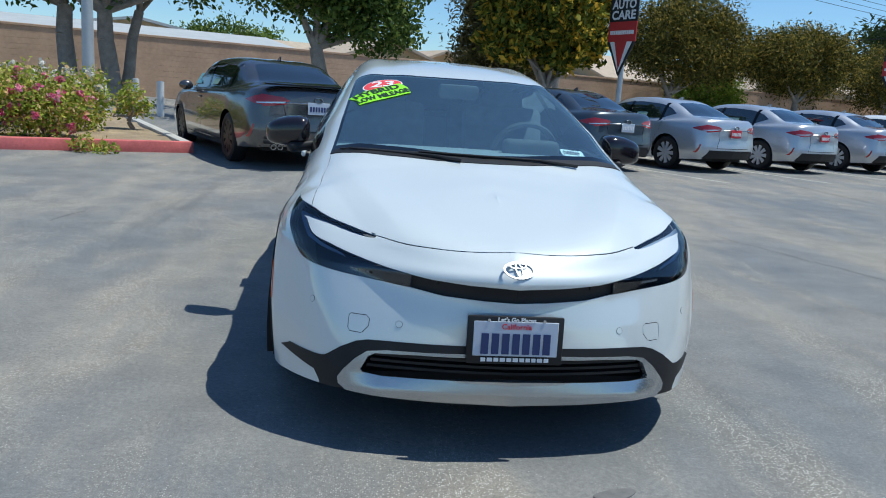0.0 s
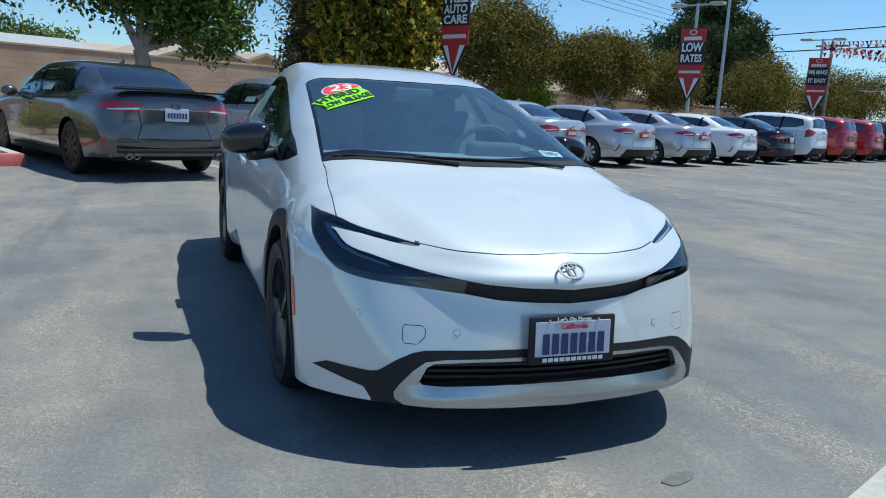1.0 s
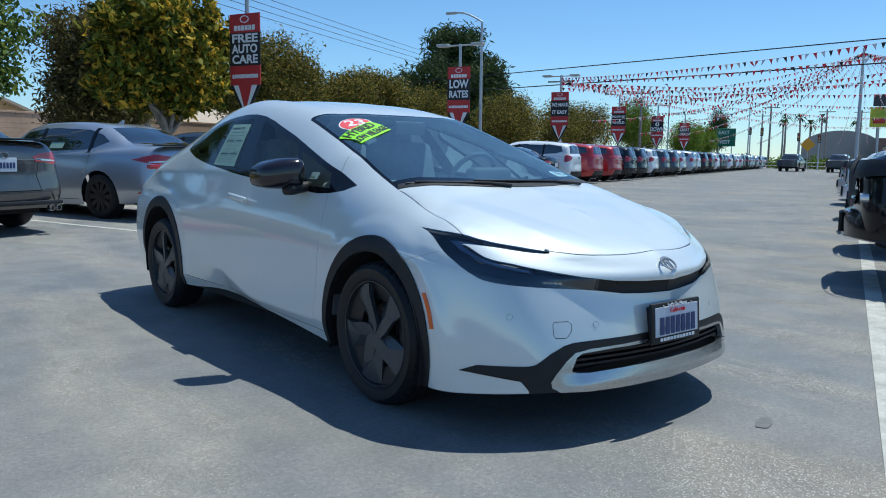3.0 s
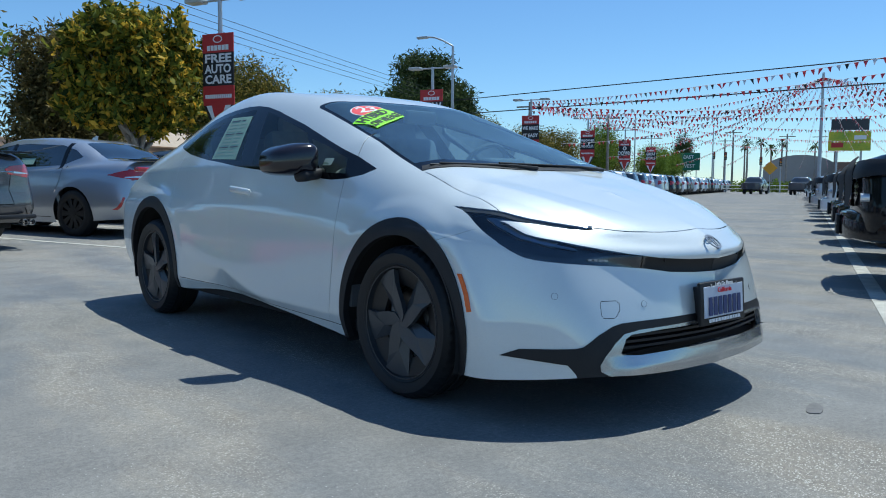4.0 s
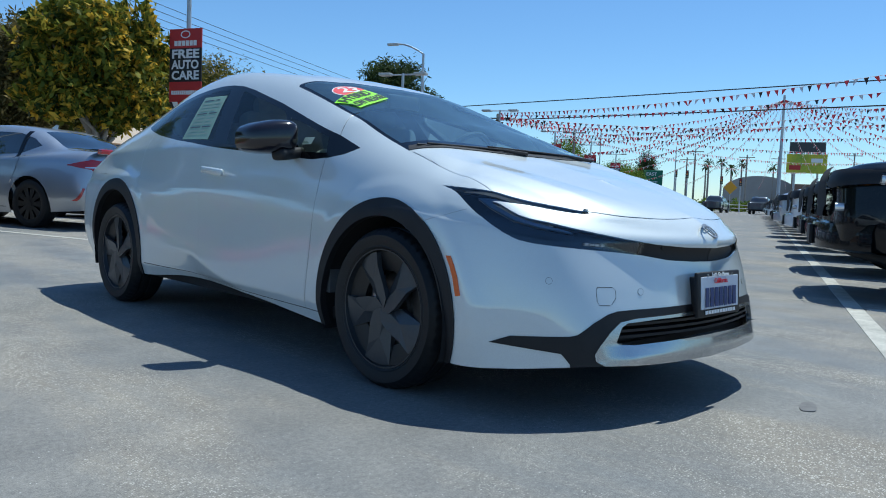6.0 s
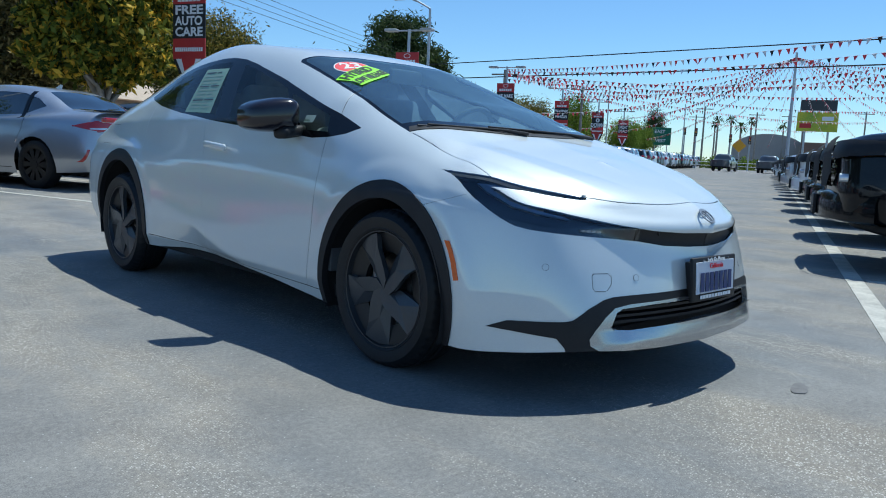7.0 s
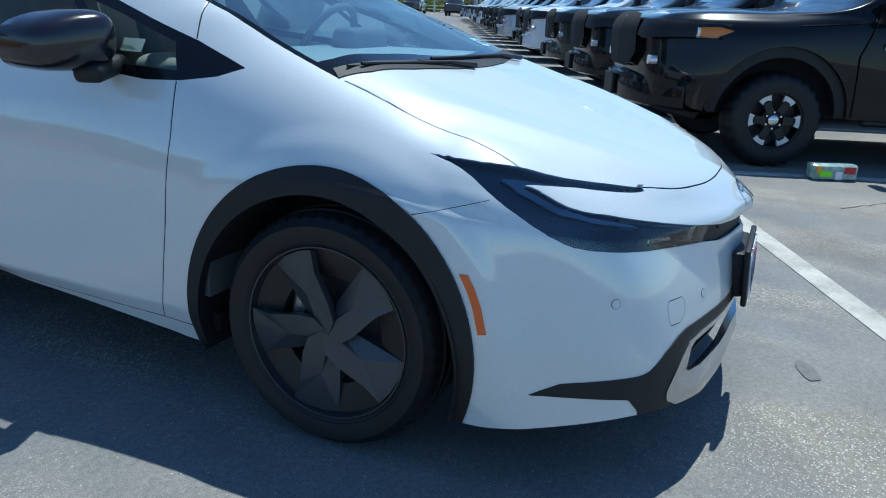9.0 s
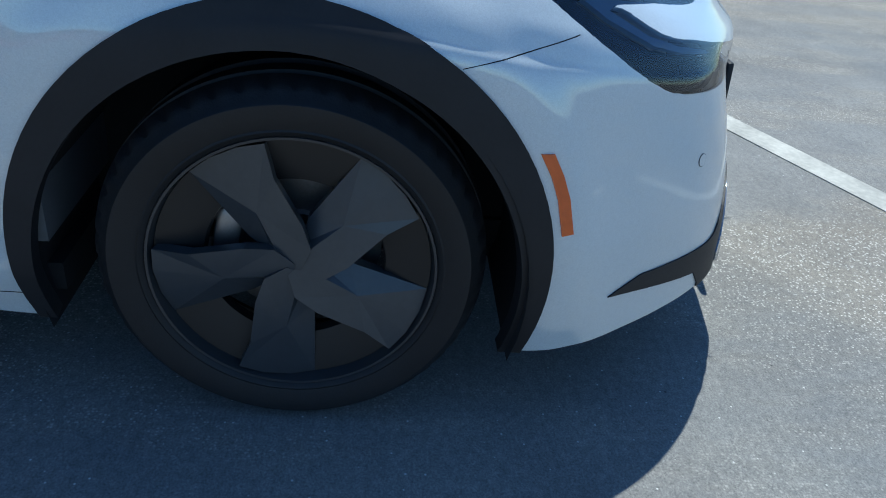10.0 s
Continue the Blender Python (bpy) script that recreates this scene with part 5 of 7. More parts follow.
    prism(bm, [(-.07, 0), (.06, 0), (.075, .055), (.05, .06)], .02, Matrix.Translation((-.01, ra - .55 if not suv else L - .8, 1.42 * k)) @ Matrix(((0, 0, 1, 0), (1, 0, 0, 0), (0, 1, 0, 0), (0, 0, 0, 1))))
    hold("aerial_fin", bm, paint_mat)
    for wy in (fo, ra):
        for s in (-1, 1):
            small_wheel(top, s * (hw - .125), ra - wy, s, wr, wheel_mat, spokes)
    return tagged(top, label, "car", "cars parked in the row")


def recolour(top, old, fresh):
    for o in (top, *top.children_recursive):
        if o.type == "MESH" and o.data.materials and o.data.materials[0] == old:
            o.material_slots[0].link = "OBJECT"
            o.material_slots[0].material = fresh


P_GREY = paint("gunmetal_paint", (0.125, 0.120, 0.120), .2, .22, .7)
P_SILVER = paint("silver_blue_paint", (0.44, 0.47, 0.52), .2, .3, .6)
P_LIGHT = paint("light_silver_paint", (0.56, 0.58, 0.61), .2, .3, .55)
P_SNOW = paint("white_paint", (0.78, 0.79, 0.80), .05, .35)
P_BLACK = paint("black_paint", (0.007, 0.008, 0.010), .1, .25, spec=.15)
P_RED = paint("red_paint", (0.42, 0.015, 0.02), .15, .3, .2)
P_NAVY = paint("dark_slate_paint", (0.05, 0.065, 0.085), .15, .3, .4)

grey_saloon = saloon("saloon_car", "gunmetal grey saloon with black alloy wheels and twin exhausts", 4.88, 1.84, 1.445, .98, 3.80, "saloon", P_GREY, M_WHEELBLACK, 10, M_CHROME, M_PLATE, low=P_GREY)
grey_saloon.matrix_basis = on_ground(2.42, 8.85)
for s in (-1, 1):
    for q in (0, 1):
        bm = bmesh.new()
        lathe(bm, [(.030, 0), (.036, .004), (.036, -.05), (.030, -.05)], Matrix.Translation((s * (.62 - .09 * q), -1.09, .30)) @ Matrix.Rotation(radians(90), 4, "Z"), 20, True)
        part("exhaust_tip", bm, M_CHROME, grey_saloon)
bm = bmesh.new()
box(bm, (1.45, .06, .05), Matrix.Translation((0, -1.05, .36)), .015, 2)
part("rear_diffuser", bm, M_BLACKTRIM, grey_saloon)
bm = bmesh.new()
box(bm, (1.42, .16, .022), Matrix.Translation((0, -.98, 1.088)), .009, 2)
part("boot_spoiler", bm, M_GLOSSBLACK, grey_saloon)
c = copy_thing(grey_saloon, on_ground(5.62, 9.10))
recolour(c, P_GREY, P_SILVER)
tagged(c, "silver-blue saloon with black alloy wheels beside a gunmetal saloon")

silver_saloon = saloon("saloon_car", "light silver saloon with silver alloy wheels and dealer plate", 4.63, 1.78, 1.435, .93, 3.63, "saloon", P_LIGHT, M_ALLOY, 9, M_CHROME, M_PLATERED)
ROW_V = 9.45
silver_saloon.matrix_basis = on_ground(11.5, ROW_V)
for k in (1, 2):
    copy_thing(silver_saloon, on_ground(11.5 + 2.92 * k, ROW_V))
for u, p, txt in ((8.58, P_NAVY, "dark slate blue saloon with silver alloy wheels"), (11.5 + 2.92 * 3, P_SNOW, "white saloon with silver alloy wheels"), (11.5 + 2.92 * 4, P_BLACK, "black saloon with silver alloy wheels")):
    c = copy_thing(silver_saloon, on_ground(u, ROW_V))
    recolour(c, P_LIGHT, p)
    recolour(c, M_PLATERED, M_PLATE)
    tagged(c, txt)
suv = saloon("estate_car", "red sport utility car with dark glass and alloy wheels", 4.60, 1.86, 1.69, .93, 3.62, "suv", P_RED, M_ALLOY, 10, M_CHROME, M_PLATERED)
u0 = 11.5 + 2.92 * 5
suv.matrix_basis = on_ground(u0 + 2.92, ROW_V)
looks = [(0, P_SNOW, "white sport utility car with black pillars"), (2, P_RED, ""), (3, P_BLACK, "black sport utility car with dark glass"), (4, P_BLACK, "black sport utility car with dark glass"), (5, P_SNOW, "white sport utility car with dark glass"), (6, P_NAVY, "dark slate sport utility car with dark glass")]
rnd = random.Random(7)
for k in range(7, 30):
    p, txt = rnd.choice(((P_BLACK, "black sport utility car in the long row"), (P_LIGHT, "silver sport utility car in the long row"), (P_NAVY, "dark slate sport utility car in the long row"), (P_SILVER, "grey-blue sport utility car in the long row"), (P_SNOW, "white sport utility car in the long row"), (P_RED, "") if 13 < k < 18 else (P_LIGHT, "silver sport utility car in the long row")))
    looks.append((k, p, txt))
for k, p, txt in looks:
    c = copy_thing(suv, on_ground(u0 + 2.92 * k, ROW_V + rnd.uniform(-.1, .1)))
    recolour(c, P_RED, p)
    if txt:
        tagged(c, txt)

# ---- pickup trucks ----
def truck_net():
    """Nose to tail, sill to roof, for a crew-cab pickup."""
    ys = [0, .03, .10, .28, .52, .93, 1.38, 2.0, 2.9, 3.55, 4.16, 4.62, 5.20, 5.34, 5.36]
    rows = []

    def line(xs, zs, dy=None):
        row = []
        for i in range(15):
            row += [xs[i], ys[i] + (dy[i] if dy else 0), zs[i]]
        rows.append(row)

    line([0, .45, .70, .84, .90, .92, .91, .91, .91, .91, .92, .92, .90, .5, 0], [.52, .52, .50, .46, .44, .44, .44, .44, .44, .46, .50, .52, .55, .55, .55])
    line([0, .47, .74, .88, .93, .95, .93, .93, .93, .93, .95, .95, .93, .52, 0], [.68, .68, .67, .66, .66, .66, .66, .66, .66, .66, .68, .70, .72, .72, .72])
    line([0, .46, .72, .86, .92, .955, .93, .925, .925, .925, .955, .95, .93, .52, 0], [.86, .86, .86, .88, .90, .92, .90, .90, .90, .90, .92, .92, .92, .92, .92])
    line([0, .45, .69, .83, .89, .93, .91, .91, .91, .91, .93, .925, .91, .52, 0], [1.0, 1.01, 1.02, 1.04, 1.06, 1.08, 1.10, 1.11, 1.12, 1.13, 1.14, 1.14, 1.14, 1.14, 1.14])
    line([0, .44, .64, .76, .81, .84, .86, .87, .87, .87, .89, .90, .89, .5, 0], [1.10, 1.105, 1.115, 1.13, 1.14, 1.16, 1.19, 1.20, 1.21, 1.22, 1.20, 1.20, 1.20, 1.20, 1.20], [.05, .05, .04, .02] + [0] * 11)
    line([0, .40, .55, .62, .66, .69, .74, .69, .67, .68, .82, .84, .83, .48, 0], [1.15, 1.155, 1.165, 1.18, 1.19, 1.205, 1.29, 1.70, 1.76, 1.72, 1.20, 1.195, 1.195, 1.195, 1.195], [.22, .20, .16, .12, .08, .05, .10, 0, 0, -.05, -.15, 0, 0, 0, -.02])
    line([0] * 15, [1.20, 1.20, 1.205, 1.21, 1.215, 1.225, 1.32, 1.75, 1.80, 1.765, 1.18, 1.17, 1.17, 1.17, 1.17], [.55, .55, .52, .42, .30, .10, .08, 0, 0, -.02, -.15, -.05, -.05, -.05, -.05])
    return rows


P_TRUCK = paint("truck_black_paint", (0.004, 0.005, 0.007), .1, .22, spec=.12)
P_TRUCK.node_tree.nodes["Principled BSDF"].inputs["Coat Weight"].default_value = 0.5
P_ARMY = paint("truck_green_paint", (0.022, 0.032, 0.027), .1, .25, spec=.15)
M_AMBER = mat("amber_lens", (0.7, 0.22, 0.03), 0.2, coat=0.8)


def truck_wheel(parent, x, y, s):
    r, w = .358, .250
    base = empty("wheel", Matrix.Translation((x, y, r)) @ (Matrix.Rotation(math.pi, 4, "Z") if s < 0 else Matrix()))
    base.parent = parent
    bm = bmesh.new()
    rings = lathe(bm, [(.205, w * .42), (.215, w * .49), (.27, w * .53), (r - .05, w * .52), (r - .02, w * .46), (r, w * .36), (r, -w * .36), (r - .03, -w * .48), (.21, -w * .46)], sides=96)
    for k in range(0, 96, 4):
        for j in (4, 5):
            for q in (k, k + 1):
                rings[j][q].co.yz = rings[j][q].co.yz * (1 - .014 / r)
    part("tyre", bm, M_TYRE, base)
    bm = bmesh.new()
    lathe(bm, [(.212, w * .44), (.200, w * .42), (.192, .01), (.09, .0), (.085, w * .22), (.001, w * .24)], sides=48)
    part("rim_barrel", bm, M_WHEELBLACK, base)
    for k in range(6):
        a = 60 * k
        bm = bmesh.new()
        m = Matrix.Rotation(radians(a), 4, "X") @ Matrix(((0, 0, 1, w * .30), (1, 0, 0, 0), (0, 1, 0, 0), (0, 0, 0, 1)))
        prism(bm, [(.07, -.030), (.15, -.028), (.15, .028), (.07, .030)], .02, m)
        part("spoke", bm, M_WHEELBLACK, base, smooth=False)
        bm = bmesh.new()
        prism(bm, [(.150, -.033), (.198, -.052), (.204, 0), (.198, .052), (.150, .033), (.162, .022), (.166, 0), (.162, -.022)], .026, m)
        part("spoke_end", bm, M_ALLOY, base, "bright machined spoke end", smooth=False)
        bm = bmesh.new()
        t = radians(a + 30)
        rod(bm, (w * .20, .062 * math.cos(t), .062 * math.sin(t)), (w * .34, .062 * math.cos(t), .062 * math.sin(t)), .011, .009, 6)
        part("wheel_nut", bm, M_CHROME, base)
    bm = bmesh.new()
    lathe(bm, [(.042, w * .22), (.040, w * .34), (.03, w * .36), (.001, w * .36)], sides=24)
    part("hub_cap", bm, M_CHROME, base)
    return base


def pickup(paint_mat):
    """A pickup with its nose along +y; its base lies under its front axle."""
    top = empty("pickup_truck")
    turn = Matrix.Rotation(math.pi, 4, "Z") @ Matrix.Translation((0, -.93, -.045))

    def hold(nm, bm, m, par=top, **kw):
        for v in bm.verts:  # the nose reaches well ahead of the wheels
            v.co.y -= .07 * max(0.0, min(1.0, (.55 - v.co.y) / .5))
        bmesh.ops.transform(bm, matrix=turn, verts=bm.verts)
        return part(nm, bm, m, par, **kw)

    sh = patch(truck_net(), 8, 6)
    skin = guide_of(sh)[0]
    for wy in (.93, 4.16):
        cut(sh, arc(wy, .42, .535, -8, 188, 24) + [(wy - .52, .2), (wy + .52, .2)], "side", lambda c: c.x < -.6, 2 if wy < 2 else 25)
        cut(sh, arc(wy, .42, .455, -20, 200, 24) + [(wy - .40, .2), (wy + .40, .2)], "side", lambda c: c.x < -.6, 1)
    side = lambda c: c.x < -.5
    cut(sh, [(1.62, 1.245), (3.50, 1.275), (3.46, 1.62), (3.25, 1.675), (2.9, 1.69), (2.3, 1.675), (2.05, 1.62)], "side", side, 3)
    cut(sh, [(.02, 1.44), (-.55, 1.46), (-.66, 1.52), (-.60, 1.96), (.02, 1.90)], "top", lambda c: c.z > 1.15 and c.y < 2.3, 5)
    cut(sh, [(-.90, .985), (-.885, 1.07), (-.70, 1.08), (-.50, 1.07), (-.47, .975), (-.60, .95)], "front", lambda c: c.y < .7, 8)
    cut(sh, [(.30, .985), (.31, 1.058), (.44, 1.066), (.53, 1.045), (.42, .985)], "side", lambda c: c.x < -.6, 81)
    cut(sh, [(.02, .72), (-.30, .72), (-.46, .84), (-.44, 1.06), (-.34, 1.10), (.02, 1.11)], "front", lambda c: c.y < .3, 9)
    seams(sh, [[(1.50, .45), (1.47, .90), (1.60, 1.22)], [(2.66, .45), (2.62, .9), (2.64, 1.25)], [(3.60, .45), (3.58, .85), (3.52, 1.25)], [(1.0, 1.10), (1.45, 1.14)]], "side", side, .007)
    hold("body_shell", mirrored(take(sh, {0})), paint_mat)
    for gap in pieces(mirrored(shift(take(sh, {90}), -.010))):
        hold("panel_gap", gap, M_DARKWELL)
    hold("windscreen", mirrored(take(sh, {5})), M_DARKGLASS)
    hold("grille_backing", mirrored(shift(take(sh, {9}), -.05)), M_DARKWELL)
    # honeycomb grille
    bm = bmesh.new()
    for r in range(7):
        for c in range(-7, 8):
            z, x = .76 + .052 * r, .058 * (c + .5 * (r % 2))
            if abs(x) > .43 - max(0, .86 - z) * 1.2:
                continue
            y = .035 + .06 * x * x
            o = [(x + .033 * math.cos(a), z + .033 * math.sin(a)) for a in (math.pi / 6 + math.pi / 3 * q for q in range(6))]
            i = [(x + .022 * math.cos(a), z + .022 * math.sin(a)) for a in (math.pi / 6 + math.pi / 3 * q for q in range(6))]
            ring = [[bm.verts.new((p, yy, q)) for p, q in loop] for loop, yy in ((o, y + .03), (o, y), (i, y), (i, y + .03))]
            for a, b in zip(ring, ring[1:]):
                for q in range(6):
                    bm.faces.new((a[q], a[(q + 1) % 6], b[(q + 1) % 6], b[q]))
    hold("grille_mesh", bm, M_GLOSSBLACK, smooth=False)
    bm = bmesh.new()
    for rx, ry, ww in ((.075, .050, .012), (.018, .043, .008)):
        o, i = ellipse(0, .965, rx, ry, 28), ellipse(0, .965, rx - ww, ry - ww, 28)
        ring = [[bm.verts.new((p, yy, q)) for p, q in loop] for loop, yy in ((o, .03), (o, .005), (i, .005), (i, .03))]
        for a, b in zip(ring, ring[1:]):
            for q in range(28):
                bm.faces.new((a[q], a[(q + 1) % 28], b[(q + 1) % 28], b[q]))
    hold("badge", bm, M_CHROME, label="chrome oval badge")
    # front bumper
    bm = bmesh.new()
    prev = None
    n = 20
    for q in range(n + 1):
        x = -.90 + 1.8 * q / n
        y = -.07 + .34 * abs(x / .9) ** 2.6
        row = [bm.verts.new((x, y + d, z)) for d, z in ((.04, .44), (-.01, .46), (-.015, .60), (.0, .665), (.10, .70), (.16, .44))]
        if prev:
            for a in range(6):
                bm.faces.new((prev[a], prev[(a + 1) % 6], row[(a + 1) % 6], row[a]))
        prev = row
    hold("front_bumper", bm, paint_mat)
    bm = bmesh.new()
    box(bm, (.32, .03, .17), Matrix.Translation((0, -.095, .56)), .006, 1)
    hold("number_plate", bm, M_BLACKTRIM)
    bm = bmesh.new()
    box(bm, (1.30, .30, .10), Matrix.Translation((0, .30, .42)) @ Matrix.Rotation(radians(-16), 4, "X"), .02, 1)
    hold("skid_plate", bm, M_BLACKTRIM)
    for s in (0, 1):
        fl = lambda b: mirrored(b, False) if s else b
        sx = 1 if s else -1
        hold("side_window", fl(shift(take(sh, {3}), -.004)), M_DARKGLASS)
        lamp = hold("headlamp", fl(take(sh, {8})), M_LENS)
        hold("lamp_housing", fl(shift(take(sh, {8}), -.05)), M_BLACKTRIM, lamp)
        for x in (.54, .64, .74, .83):
            hit = skin.ray_cast(Vector((-x, -1, 1.02)), Vector((0, 1, 0)))
            if hit[0]:
                bm = bmesh.new()
                box(bm, (.082, .03, .075), Matrix.Translation((sx * x, hit[0].y + .028, 1.018)) @ Matrix.Rotation(radians(18 * sx), 4, "Z"), .012, 2)
                hold("lamp_reflector", bm, M_LAMPWHITE, lamp)
        hold("marker_lamp", thicken(fl(shift(take(sh, {81}), .003)), -.012), M_AMBER, lamp)
        for nm, tg in (("front_wheel_flare", 2), ("rear_wheel_flare", 25)):
            hold(nm, thicken(fl(shift(take(sh, {tg}), .028)), -.06), M_BLACKTRIM)
        bm = bmesh.new()
        rod(bm, (sx * .70, .03, .80), (sx * .70, .09, .80), .036, .034, 16)
        hold("fog_lamp", bm, M_LAMPWHITE)
        bm = bmesh.new()
        box(bm, (.20, .10, .17), Matrix.Translation((sx * 1.05, 1.70, 1.30)), .035, 2)
        hold("door_mirror", bm, M_BLACKTRIM)
        for y in (2.52, 3.42):
            bm = bmesh.new()
            box(bm, (.035, .17, .04), Matrix.Translation((sx * .935, y, 1.06)), .012, 1)
            hold("door_handle", bm, paint_mat)
        bm = bmesh.new()
        box(bm, (.10, 1.9, .06), Matrix.Translation((sx * .86, 2.55, .42)), .02, 1)
        hold("side_step", bm, M_BLACKTRIM)
        x = 0
        for w in (.05, .045, .045, .05, .055, .045):
            bm = bmesh.new()
            box(bm, (.006, w - .008, .045), Matrix.Translation((sx * .934, 1.66 + x, .985)))
            hold("door_mark", bm, M_SATIN, smooth=False)
            x += w
    sh.free()
    bm = bmesh.new()
    box(bm, (1.30, 4.9, .22), Matrix.Translation((0, 2.75, .52)))
    for wy in (.93, 4.16):
        box(bm, (1.38, .96, .46), Matrix.Translation((0, wy, .72)))
    hold("chassis", bm, M_DARKWELL, smooth=False)
    for wy in (.93, 4.16):
        for s in (-1, 1):
            truck_wheel(top, s * .80, .93 - wy, s)
    return tagged(top, "black crew-cab pickup truck with black and silver alloy wheels", "pickup truck", "trucks parked in the row")


truck = pickup(P_TRUCK)
TRUCK_U, TRUCK_V = 4.75, -1.63
truck.matrix_basis = on_ground(TRUCK_U, TRUCK_V)
rnd = random.Random(3)
for k in range(1, 24):
    c = copy_thing(truck, on_ground(TRUCK_U + 2.75 * k, TRUCK_V + rnd.uniform(-.12, .12)))
    p, txt = {1: (P_TRUCK, ""), 2: (P_ARMY, "dark green crew-cab pickup truck with alloy wheels"), 3: (P_SNOW, "white crew-cab pickup truck with alloy wheels"), 4: (P_TRUCK, "")}.get(k, rnd.choice(((P_SNOW, "white crew-cab pickup truck in the row"), (P_LIGHT, "silver crew-cab pickup truck in the row"), (P_TRUCK, ""))))
    recolour(c, P_TRUCK, p)
    if txt:
        tagged(c, txt)
for u, v, tr in ((86, 3.8, -98), (84, -.5, -96)):
    c = copy_thing(truck, on_ground(u, v, tr))
    recolour(c, P_TRUCK, P_NAVY)
    tagged(c, "dark pickup truck standing across the far end of the lot", group="trucks at the far end")

# ---- street side: banners, wall, houses, planter, trees ----
M_BANRED = mat("banner_red", (0.50, 0.035, 0.035), 0.6, var=0.1)
M_BANBLACK = mat("banner_black", (0.018, 0.018, 0.02), 0.6, var=0.1)
M_POLE = mat("galvanised_pole", (0.48, 0.50, 0.52), 0.45, metal=0.4, var=0.15, scale=4)
M_BLOCKWALL = mat("tan_block_wall", (0.56, 0.37, 0.25), 0.9, var=0.28, scale=.9, bump=0.5, bscale=30)
M_ROOF = mat("roof_shingle", (0.50, 0.40, 0.30), 0.9, var=0.2, scale=3, bump=0.4, bscale=25)
M_STUCCO = mat("stucco_wall", (0.62, 0.47, 0.29), 0.9, var=0.1, scale=2, bump=0.3, bscale=60)
M_PALEROOF = mat("pale_roof_sheet", (0.46, 0.47, 0.46), 0.6, var=0.15, scale=1.5)
M_KERBRED = mat("red_kerb_paint", (0.64, 0.16, 0.15), 0.8, var=0.35, scale=4, bump=0.4, bscale=50)
M_CONCRETE = mat("kerb_concrete", (0.52, 0.50, 0.46), 0.9, var=0.2, scale=5, bump=0.4, bscale=60)
M_SOIL = mat("planter_soil", (0.37, 0.28, 0.18), 0.95, var=0.45, scale=3, bump=0.8, bscale=40, bdist=0.02)
M_POST = mat("white_post_paint", (0.68, 0.68, 0.66), 0.6, var=0.2, scale=6)
M_BARK = mat("grey_bark", (0.34, 0.295, 0.25), 0.95, var=0.45, scale=5, bump=0.9, bscale=22, bdist=0.03)
M_CABLE = mat("black_cable", (0.01, 0.01, 0.011), 0.6)
FACE = Matrix((*[(*r, 0) for r in zip(-LV, (0, 0, 1), -LU)], (0, 0, 0, 1)))  # a board that faces back along the row


